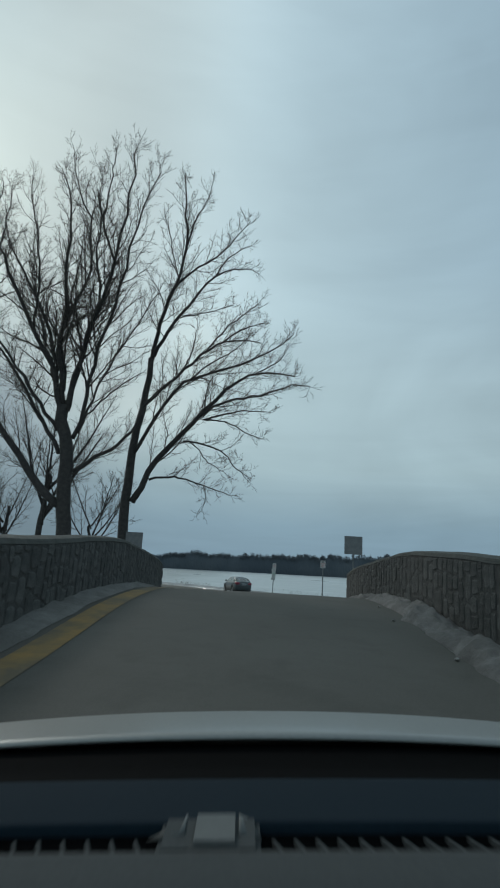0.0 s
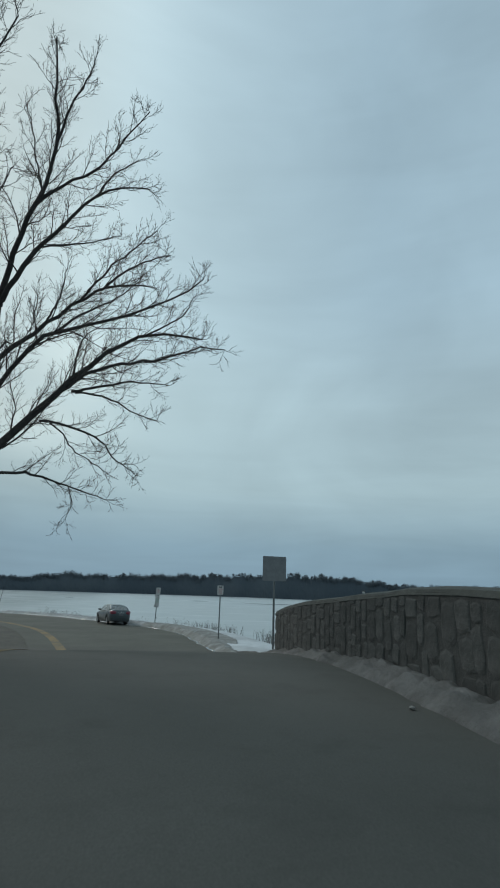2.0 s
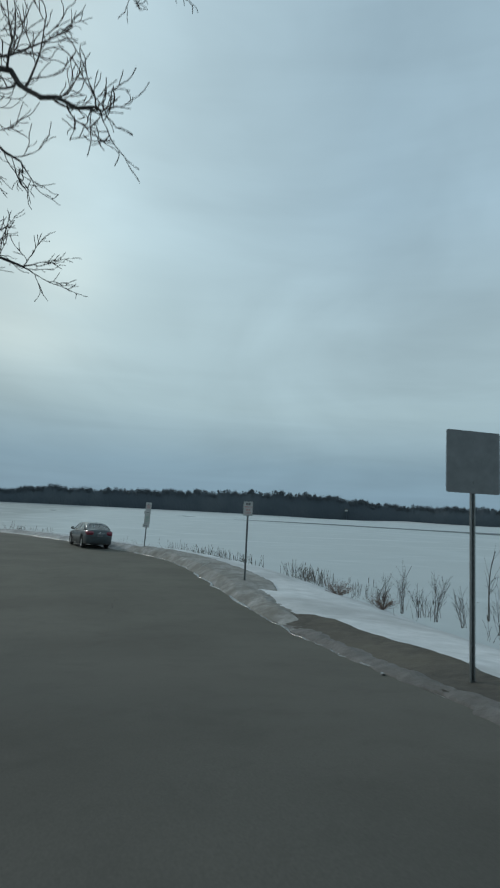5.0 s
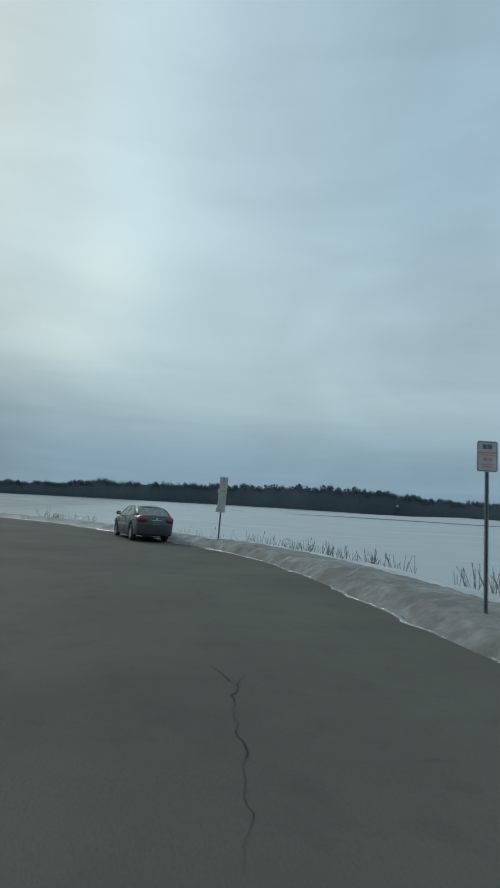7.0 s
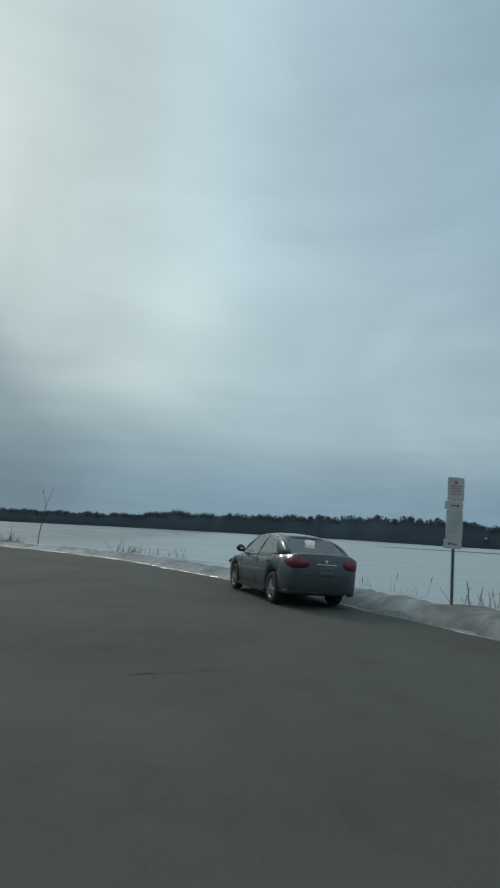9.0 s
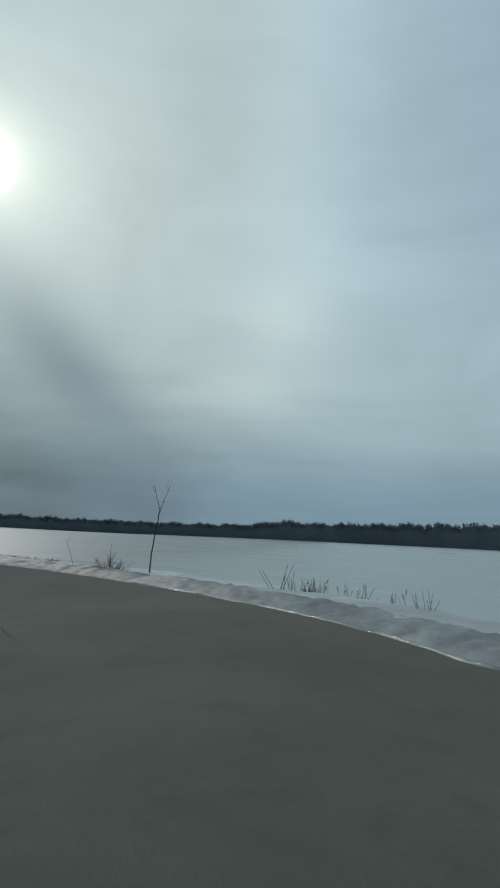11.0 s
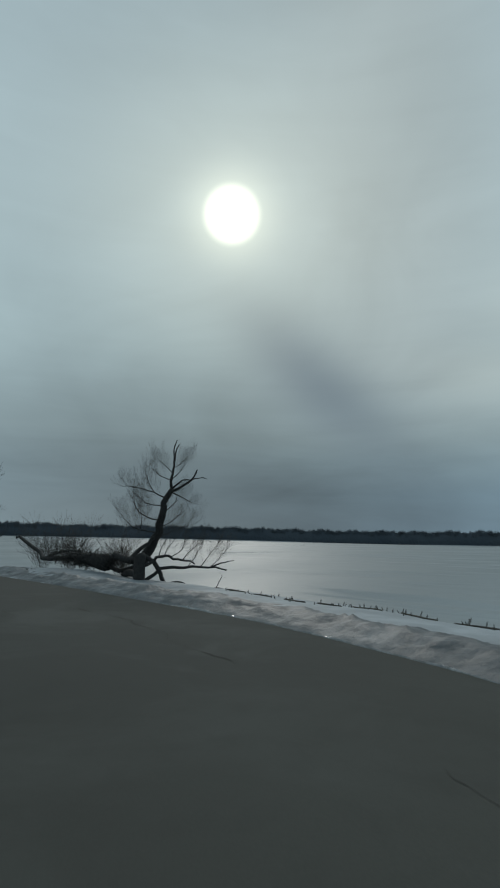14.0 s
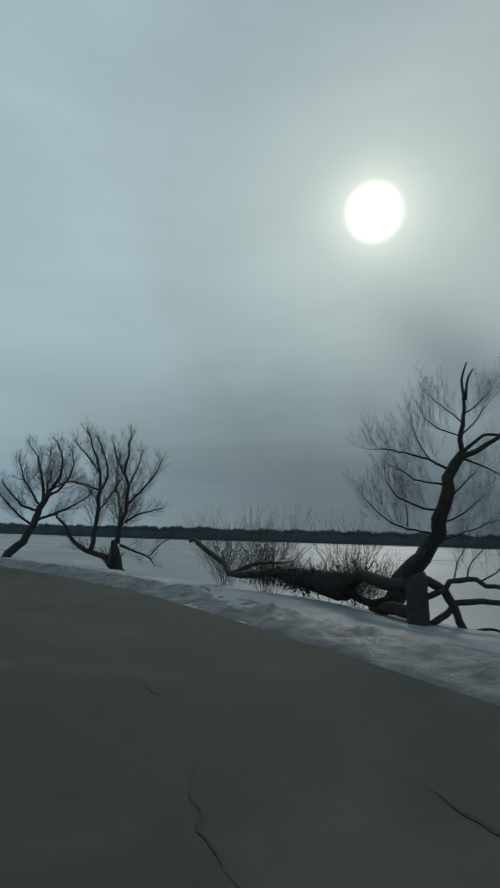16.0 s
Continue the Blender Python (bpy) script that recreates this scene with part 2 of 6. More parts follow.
PINES = surface("hazy_dark_pines", (0.070, 0.085, 0.094), (0.088, 0.102, 0.108), 0.05, 1.0, spec=0.0)
WOOD_TOPS = surface("hazy_leafless_tops", (0.074, 0.090, 0.102), (0.096, 0.110, 0.121), 0.04, 1.0, spec=0.0, island=0.12)
GALV = surface("weathered_galvanised_steel", (0.16, 0.17, 0.17), (0.25, 0.26, 0.26), 20.0, 0.55, metallic=0.6)
SIGN_BACK = surface("bare_sign_back", (0.13, 0.137, 0.14), (0.18, 0.187, 0.19), 7.0, 0.6, metallic=0.3)
SIGN_WHITE = surface("sign_white", (0.40, 0.405, 0.40), (0.49, 0.49, 0.485), 12.0, 0.5, c3=(0.33, 0.33, 0.315), scale3=3.0, amount3=0.5)
SIGN_RED = surface("sign_red", (0.42, 0.20, 0.19), (0.46, 0.26, 0.25), 9.0, 0.6)
SIGN_BLACK = surface("sign_black", (0.08, 0.08, 0.08), (0.14, 0.14, 0.14), 9.0, 0.6)
SIGN_GREEN = surface("sign_green", (0.25, 0.40, 0.34), (0.32, 0.45, 0.40), 9.0, 0.6)


def ice_material():
    m = bpy.data.materials.new("snowy_ice")
    m.use_nodes = True
    k = Graph(m.node_tree)
    pos = k.node("NewGeometry").outputs["Position"]
    long = k.node("VectorMath", {0: pos, 1: (1.0, 0.35, 1.0)}, operation="MULTIPLY").outputs[0]
    n1 = k.noise(long, 0.035, 6.0, 0.6, 0.8)
    n2 = k.noise(pos, 0.5, 5.0, 0.6)
    wind = k.node("VectorMath", {0: pos, 1: (0.35, 1.0, 1.0)}, operation="MULTIPLY").outputs[0]
    bare = k.math("MAXIMUM", k.ramp(n1, [(0.45, 0.0), (0.68, 1.0)]), k.ramp(k.noise(wind, 0.16, 5.0, 0.6, 1.0), [(0.50, 0.0), (0.64, 0.9)]))
    col = k.mix(bare, (0.365, 0.408, 0.42, 1), (0.315, 0.358, 0.372, 1))
    col = k.mix(k.math("MULTIPLY", k.ramp(n2, [(0.4, 0.0), (0.7, 1.0)]), 0.25), col, (0.43, 0.47, 0.485, 1))
    west_share = k.math("MULTIPLY_ADD", k.node("SeparateXYZ", {0: pos}).outputs[0], -0.05, -0.2, clamp=True)    # ice colour darkens towards the west
    col = k.mix(k.math("MULTIPLY", west_share, 0.78), col, (0.128, 0.154, 0.162, 1))
    rough = k.math("MULTIPLY_ADD", bare, -0.20, 0.46)
    shader = k.node("BsdfPrincipled", {"Base Color": col, "Roughness": rough, "Specular IOR Level": 0.4})
    nb = k.noise(pos, 1.6, 4.0, 0.6)
    k.tree.links.new(k.node("Bump", {"Height": nb, "Strength": 0.25, "Distance": 0.03}).outputs[0], shader.inputs["Normal"])
    k.node("OutputMaterial", {0: shader.outputs[0]})
    return m


ICE = ice_material()

# ---------------------------------------------------------------- mesh helpers


def from_arrays(name, verts, faces, material, smooth=True):
    me = bpy.data.meshes.new(name)
    me.from_pydata([tuple(v) for v in verts], [], faces)
    me.materials.append(material)
    if smooth:
        me.polygons.foreach_set("use_smooth", [True] * len(me.polygons))
    me.update()
    return me


def thing(name, label, category, at=(0, 0, 0), group="", kind="", turn=0.0):
    ob = new(name)
    ob.matrix_world = pose(*at, 0, 0, turn)
    return tagged(ob, label, category, group, kind)


def part(name, data, material, parent, label=""):
    """data: a bmesh, or a mesh that is ready."""
    if isinstance(data, bmesh.types.BMesh):
        me = bpy.data.meshes.new(name)
        data.to_mesh(me)
        data.free()
        me.materials.append(material)
    else:
        me = data
    ob = new(name, me)
    ob.parent = parent
    return tagged(ob, label)


def box(bm, centre, size, bevel=0.0, turn=None):
    m = Matrix.Translation(centre) @ (turn or Matrix()) @ Matrix.Diagonal((*size, 1))
    verts = bmesh.ops.create_cube(bm, size=1, matrix=m)["verts"]
    if bevel:
        edges = list({e for v in verts for e in v.link_edges})
        bmesh.ops.bevel(bm, geom=edges, offset=bevel, segments=2, affect="EDGES")
    return bm


def rod(bm, a, b, r, r2=None, n=10):
    a, b = Vector(a), Vector(b)
    m = Matrix.Translation((a + b) / 2) @ (b - a).to_track_quat("Z", "Y").to_matrix().to_4x4()
    bmesh.ops.create_cone(bm, cap_ends=True, segments=n, radius1=r, radius2=r if r2 is None else r2, depth=(b - a).length, matrix=m)
    return bm


def catmull(points, step):
    """Evenly spaced points on a smooth curve through the given ones."""
    p = np.array(points, float)
    p = np.vstack([2 * p[0] - p[1], p, 2 * p[-1] - p[-2]])
    out = []
    for i in range(1, len(p) - 2):
        n = max(2, int(np.linalg.norm(p[i + 1] - p[i]) / step * 2))
        t = np.linspace(0, 1, n, endpoint=False)[:, None]
        a, b, c, d = p[i - 1], p[i], p[i + 1], p[i + 2]
        out.append(0.5 * (2 * b + (c - a) * t + (2 * a - 5 * b + 4 * c - d) * t**2 + (3 * b - a - 3 * c + d) * t**3))
    out = np.vstack(out + [p[-2:-1]])
    s = np.r_[0, np.cumsum(np.linalg.norm(np.diff(out, axis=0), axis=1))]
    u = np.arange(0, s[-1], step)
    return np.stack([np.interp(u, s, out[:, k]) for k in range(out.shape[1])], 1)


def strip_faces(rows, cols):
    i = np.arange(rows - 1)[:, None] * cols + np.arange(cols - 1)
    return np.stack([i, i + 1, i + cols + 1, i + cols], -1).reshape(-1, 4).tolist()


def lump(x, y, scale, seed=0.0):
    return noise.fractal(Vector((x * scale + seed, y * scale - seed, seed)), 1.0, 2.0, 4)


# ---------------------------------------------------------------- plan
# the road's right edge, from behind the bridge along the lake
EDGE = catmull([(2.6, -40), (2.6, -8), (2.6, 6), (2.8, 10), (3.1, 15), (3.25, 19), (3.7, 22), (4.05, 26), (4.05, 30), (3.98, 34), (3.9, 38), (3.6, 42), (2.7, 45.7),
                (1.35, 48.6), (0.1, 51.4), (-1.45, 54.4), (-3.3, 57.3), (-5.15, 60.3), (-6.9, 62.4), (-9.6, 64.8), (-13.7, 67.7), (-17.0, 69.6), (-21.6, 71.5), (-25.6, 72.4),
                (-31.2, 73.6), (-39, 74.7), (-49, 74.6), (-62, 73), (-80, 68), (-100, 60)], 0.25)
LEFT = catmull([(-2.75, -40), (-2.75, -8), (-2.75, 8), (-2.75, 14), (-2.75, 20), (-2.75, 25), (-3.3, 30), (-4.8, 38), (-6.5, 44), (-9.2, 50), (-12.0, 54.6), (-15.2, 58.2),
                (-19, 60.8), (-24, 63.2), (-31, 65.0), (-39, 65.8), (-49, 65.6), (-62, 64.2), (-80, 59.4), (-97, 52.6)], 0.25)
LINE = catmull([(-2.1, -40), (-2.1, -8), (-2.1, 6), (-2.08, 14), (-1.9, 20), (-1.68, 25), (-2.0, 29.5), (-3.35, 37.5), (-5.1, 44), (-7.9, 50), (-10.9, 54.6), (-14.3, 58.2), (-18, 60.9)], 0.25)


def road_height(y, x=0.0):
    """The hump of the bridge, along y; the lakeside road lies at 0."""
    ys = (-40, -10, 0, 3, 6, 9, 11, 13, 15, 17, 19, 21, 23, 26, 29, 33)
    zs = (-0.6, 0.1, 0.53, 0.75, 0.98, 1.27, 1.38, 1.42, 1.40, 1.30, 1.10, 0.85, 0.55, 0.22, 0.06, 0.0)
    return np.interp(y, ys, zs)


def smooth_height(y):
    return (road_height(y - 1.0) + 2 * road_height(y) + road_height(y + 1.0)) / 4


def signed(px, py, line):
    """Distance to a polyline, plus on its right side."""
    best, sign = np.full(px.shape, 1e9), np.ones(px.shape)
    q = line[::4]
    for a, b in zip(q[:-1], q[1:]):
        d = b - a
        t = np.clip(((px - a[0]) * d[0] + (py - a[1]) * d[1]) / (d @ d), 0, 1)
        ex, ey = px - a[0] - t * d[0], py - a[1] - t * d[1]
        dist = np.hypot(ex, ey)
        hit = dist < best
        best = np.where(hit, dist, best)
        sign = np.where(hit, np.where(d[0] * ey - d[1] * ex < 0, 1.0, -1.0), sign)
    return best * sign


LAKE = -0.55
SHORE_R = 600.0
SHORE_C = (0.0, 60.0)

# ---------------------------------------------------------------- ground, lake, road


def axis(fine0, fine1, step, coarse):
    a = np.arange(fine0, fine1, step)
    return np.unique(np.r_[[c for c in coarse if c < fine0 - step], a, [c for c in coarse if c > fine1 + step]])


def ground_z(x, y):
    """Height of the ground sheet, for arrays of places."""
    s, l = signed(x, y, EDGE), signed(x, y, LEFT)
    deck = smooth_height(y) * (np.abs(x) < 60)
    # right of the road: shoulder, slope to the shore, lake bed
    out = np.interp(s, [-3, 0, 1.0, 3.2, 4.6, 6.0, 12.0], [-0.06, -0.05, 0.18, 0.10, -0.25, -0.75, -1.6])
    right = np.where(s > 0, deck * np.clip(1 - s / 6.0, 0, 1) + out, deck - 0.06)
    left = deck * np.clip(1 + l / 9.0, 0.3, 1) + np.interp(-l, [0, 1.5, 6, 40], [-0.06, 0.10, 0.25, 0.5])
    z = np.where(l < 0, left, right)
    r = np.hypot(x - SHORE_C[0], y - SHORE_C[1])
    z = np.where((r > SHORE_R) & (s > 0), np.interp(r, [SHORE_R, SHORE_R + 8, SHORE_R + 90, SHORE_R + 400, 2500], [-0.7, 0.6, 4.0, 6.0, 6.0]), z)
    z = z + 0.24 * np.exp(-(((x + 32.3) / 2.2) ** 2) - ((y - 75.4) / 1.0) ** 2)    # drift against the fallen trunk
    wob = np.array([lump(a, b, 0.35) for a, b in zip(x.ravel(), y.ravel())]).reshape(x.shape)
    return z + np.where((s > 1.0) | (l < -1.0), 0.08, 0.0) * wob


def build_ground():
    far = [-2500, -1500, -900, -700, -600, -500, -350, -250, -180, -130, -100, -85, 20, 30, 45, 70, 110, 180, 250, 350, 500, 600, 700, 900, 1500, 2500]
    gx = axis(-75, 16, 0.5, far)
    gy = axis(-12, 86, 0.5, [-2500, -1500, -900, -500, -250, -120, -60, -35, -20] + [c for c in far if c > 86])
    x, y = np.meshgrid(gx, gy)
    verts = np.stack([x.ravel(), y.ravel(), ground_z(x, y).ravel()], 1)
    me = from_arrays("ground", verts, strip_faces(len(gy), len(gx)), SNOW)
    return tagged(new("ground", me), "snow-covered lakeside ground sloping down to the frozen lake", "ground", kind="structure")


def bare_patch(cx, cy, rx, ry, turn, seed, lift=0.03):
    """A thawed patch of dark earth with a ragged outline."""
    rng = random.Random(seed)
    n, rings = 26, 5
    pts = [(cx, cy)]
    for i in range(1, rings + 1):
        for k in range(n):
            a = 2 * math.pi * k / n
            f = i / rings * (1 + 0.35 * noise.noise(Vector((math.cos(a) * 1.6 + seed, math.sin(a) * 1.6, seed))) + 0.06 * rng.uniform(-1, 1))
            u, v = rx * f * math.cos(a), ry * f * math.sin(a)
            pts.append((cx + u * math.cos(turn) - v * math.sin(turn), cy + u * math.sin(turn) + v * math.cos(turn)))
    p = np.array(pts)
    z = ground_z(p[:, 0], p[:, 1])
    edge = np.r_[0, np.repeat(np.arange(1, rings + 1), n)] / rings
    verts = np.stack([p[:, 0], p[:, 1], z + lift - 0.06 * (edge > 0.99)], 1)
    faces = [(0, 1 + k, 1 + (k + 1) % n) for k in range(n)]
    for i in range(rings - 1):
        a, b = 1 + i * n, 1 + (i + 1) * n
        faces += [(a + k, b + k, b + (k + 1) % n, a + (k + 1) % n) for k in range(n)]
    tagged(new("bare_patch", from_arrays("bare_patch", verts, faces, EARTH)), "thawed patch of dark frozen earth in the snow", "earth", kind="structure")


SHORE_LINE = [(-24.6, 75.1), (-23.4, 74.55), (-22.2, 74.2), (-21.2, 74.05), (-20.2, 73.95), (-19.0, 73.8), (-17.8, 73.2)]    # dark edge of the bank where it meets the ice


def build_patches():
    bare_patch(5.3, 19.4, 0.35, 0.7, 0.4, 8.9, 0.05)
    # the thawed shoulder past the end of the bridge wall
    d = np.gradient(EDGE, axis=0)
    d /= np.linalg.norm(d, axis=1, keepdims=True)
    nrm = np.stack([d[:, 1], -d[:, 0]], 1)
    pts, cols, lift = [], 12, []
    for i in range(len(EDGE)):
        if 18.5 < EDGE[i, 1] < 29.6 and EDGE[i, 0] > 0:
            y = EDGE[i, 1]
            outer = np.interp(y, (18.5, 20.5, 22, 24, 27.5, 29.6), (1.0, 0.85, 0.95, 1.2, 1.1, 0.62)) + 0.16 * lump(y, 2.0, 0.9, 3.0) + 0.08 * lump(y, 5.0, 3.5, 3.0)
            for j in range(cols):
                pts.append(EDGE[i] + nrm[i] * (0.15 + (outer - 0.15) * j / (cols - 1)))
                lift.append(0.045 + 0.02 * lump(*pts[-1], 2.5, 4.0) - 0.07 * (j == cols - 1))
    p = np.array(pts)
    verts = np.stack([p[:, 0], p[:, 1], ground_z(p[:, 0], p[:, 1]) + np.array(lift)], 1)
    me = from_arrays("shoulder", verts, [q[::-1] for q in strip_faces(len(p) // cols, cols)], EARTH)
    tagged(new("shoulder", me), "thawed dark earth shoulder between road and snow", "earth", kind="structure")
    for k, (x, y) in enumerate(SHORE_LINE):
        bare_patch(x, y, 0.5, 0.075, -0.35, 11.0 + k, 0.025)


def build_ice_rim():
    """The glassy refrozen rim where the ploughed snow meets the lakeside asphalt."""
    d = np.gradient(EDGE, axis=0)
    d /= np.linalg.norm(d, axis=1, keepdims=True)
    nrm = np.stack([d[:, 1], -d[:, 0]], 1)
    lo = int(np.argmin(np.abs(EDGE[:, 1] - 23)))
    verts, cols = [], 5
    for i in range(lo, int(np.argmin(np.abs(EDGE[:, 0] + 25)))):
        ragged = 0.14 * lump(i * 0.25, 3.0, 0.9) + 0.07 * lump(i * 0.25, 3.0, 3.5)
        for j in range(cols):
            some = min(1.0, max(0.0, 2.2 * lump(i * 0.25, 1.0, 0.6, 6.0) + 1.2 * lump(i * 0.25, 4.0, 2.4, 2.0)))
            p = EDGE[i] + nrm[i] * (ragged - 0.012 - 0.035 * some + (0.007 + 0.02 * some) * j * (1 + 0.5 * lump(i * 0.25, j, 2.0)))
            hump = (0.004 + 0.04 * some) * math.sin(math.pi * j / (cols - 1))
            verts.append((p[0], p[1], float(smooth_height(p[1])) + 0.012 + 0.6 * hump * (1 + 0.8 * lump(p[0], p[1], 4.0)) - (0.02 if j in (0,) else 0)))
    me = from_arrays("ice_rim", verts, [q[::-1] for q in strip_faces(len(verts) // cols, cols)], RIM_ICE)
    tagged(new("ice_rim", me), "glassy rim of refrozen meltwater along the asphalt", "ice", kind="structure")


def build_lake():
    bm = bmesh.new()
    bmesh.ops.create_grid(bm, x_segments=8, y_segments=8, size=2500, matrix=Matrix.Translation((0, 1200, LAKE)))
    me = bpy.data.meshes.new("water")
    bm.to_mesh(me)
    bm.free()
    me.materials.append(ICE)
    tagged(new("water", me), "wide frozen lake with wind-blown snow on grey ice", "lake", kind="structure")


def build_road():
    n = 420
    e = np.stack([np.interp(np.linspace(0, 1, n), np.linspace(0, 1, len(EDGE)), EDGE[:, k]) for k in (0, 1)], 1)
    near = [LEFT[np.argmin(((LEFT - p) ** 2).sum(1))] for p in e]
    left = np.array(near)
    cols = 12
    verts = []
    for i in range(n):
        for j in range(cols):
            t = j / (cols - 1)
            p = left[i] * (1 - t) + e[i] * t
            crown = 0.02 * (1 - (2 * t - 1) ** 2)
            verts.append((p[0], p[1], float(smooth_height(p[1])) + crown))
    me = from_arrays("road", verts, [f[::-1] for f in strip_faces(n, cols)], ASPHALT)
    tagged(new("road", me), "worn grey-brown asphalt road with cracks", "road", kind="structure")


def build_verge():
    """Bare frozen earth and flattened dead grass left of the road, past the bridge."""
    d = np.gradient(LEFT, axis=0)
    d /= np.linalg.norm(d, axis=1, keepdims=True)
    nrm = np.stack([d[:, 1], -d[:, 0]], 1)
    lo = int(np.argmin(np.abs(LEFT[:, 1] - 19.9)))
    verts, cols = [], 9
    for i in range(lo, len(LEFT) - 20, 2):
        for j in range(cols):
            p = LEFT[i] + nrm[i] * (0.15 - 0.7 * j * min(1.0, 0.1 + (i - lo) / 34) * (1 + 0.12 * lump(i * 0.2, j, 0.5)))
            z = float(smooth_height(p[1])) * max(0.3, 1 - 0.7 * j / 9.0) + 0.03 + 0.035 * j + 0.05 * lump(p[0], p[1], 0.8)
            verts.append((p[0], p[1], z - (0.06 if j == 0 else 0)))
    me = from_arrays("verge", verts, strip_faces(len(verts) // cols, cols), EARTH)
    tagged(new("verge", me), "strip of frozen earth and flattened dead grass", "verge", kind="structure")


def build_cracks():
    """Meandering tar-dark cracks in the asphalt."""
    rng = random.Random(17)
    lines = [((-3.1, 43.3), (-2.4, 43.5), (-1.5, 43.8)), ((0.93, 42.0), (1.0, 40.3), (1.1, 38.8), (1.07, 38.1)), ((0.85, 37.4), (1.02, 36.4), (1.15, 35.7)), ((1.64, 34.8), (1.58, 34.4)),
             ((1.0, 32.3), (0.85, 31.85), (0.65, 31.4), (0.6, 30.4), (0.56, 29.6), (0.5, 29.1)), ((0.62, 32.5), (0.75, 32.05), (0.93, 31.5)), ((1.12, 31.9), (1.3, 31.97), (1.72, 32.05)),
             ((-25.6, 70.35), (-24.4, 70.0), (-23.35, 69.83), (-22.5, 69.46), (-21.97, 69.4), (-21.1, 68.75), (-20.3, 68.45), (-19.2, 68.1)),
             ((-16.3, 63.5), (-15.3, 62.8), (-14.7, 62.3), (-14.15, 61.85), (-13.9, 61.55)), ((-16.4, 66.45), (-14.1, 64.7), (-12.8, 63.75), (-12.2, 63.35), (-11.7, 63.0)), ((-11.8, 62.6), (-11.7, 61.9), (-11.6, 61.7)),
             ((-26.7, 69.3), (-25.2, 68.6), (-23.4, 67.9)), ((1.6, 30.3), (2.2, 30.2)), ((-29.6, 70.2), (-27.4, 69.7)), ((-10.6, 60.2), (-9.8, 59.2)), ((-11.3, 58.4), (-10.3, 57.7), (-9.6, 56.8)), ((-20.6, 66.6), (-19.4, 66.3))]
    for pts in lines:
        wide = 1.8 if pts[0] in ((-25.6, 70.35), (-16.4, 66.45), (1.0, 32.3), (-16.3, 63.5)) else 1.1
        p = catmull(pts, 0.09)
        core = []
        for i, q in enumerate(p):
            d = p[min(i + 1, len(p) - 1)] - p[max(i - 1, 0)]
            d /= np.linalg.norm(d)
            n = np.array([d[1], -d[0]])
            off = 0.09 * lump(q[0], q[1], 0.9, 4.0) + 0.06 * lump(q[0], q[1], 3.0, 4.0) + 0.012 * lump(q[0], q[1], 9.0, 4.0)
            ends = min(1, i / 6, (len(p) - 1 - i) / 6)
            gap = min(1.0, max(0.0, 0.12 + 1.6 * lump(q[0], q[1], 1.3, 9.0)))
            for sgn in (-1, 1):
                a = q + n * (off + sgn * ends * wide * (0.012 * (0.3 + rng.random()) * gap + 0.0012))
                core.append((a[0], a[1], road_surface(a) + 0.006))
        me = from_arrays("crack", core, strip_faces(len(p), 2), CRACK)
        tagged(new("crack", me), "dark meandering crack in the asphalt", "road crack", kind="structure")


def road_surface(p):
    """Height of the asphalt at a place."""
    i, j = np.argmin(((LEFT - p) ** 2).sum(1)), np.argmin(((EDGE - p) ** 2).sum(1))
    a, b = np.linalg.norm(LEFT[i] - p), np.linalg.norm(EDGE[j] - p)
    t = a / max(1e-6, a + b)
    return float(smooth_height(p[1])) + 0.02 * (1 - (2 * t - 1) ** 2)


def along(line, offset, lift, lo, hi):
    """Points beside a line, on the road's surface, between two places on it."""
    d = np.gradient(line, axis=0)
    d /= np.linalg.norm(d, axis=1, keepdims=True)
    p = line + np.stack([d[:, 1], -d[:, 0]], 1) * offset
    return [(a[0], a[1], float(smooth_height(a[1])) + lift) for a in p[lo:hi]]


def build_yellow_line():
    a, b = along(LINE, -0.19, 0.014, 0, len(LINE)), along(LINE, 0.19, 0.019, 0, len(LINE))
    verts = [v for pair in zip(a, b) for v in pair]
    me = from_arrays("edge_line", verts, strip_faces(len(a), 2), YELLOW)
    tagged(new("edge_line", me), "worn yellow painted line along the road edge", "road marking", kind="structure")


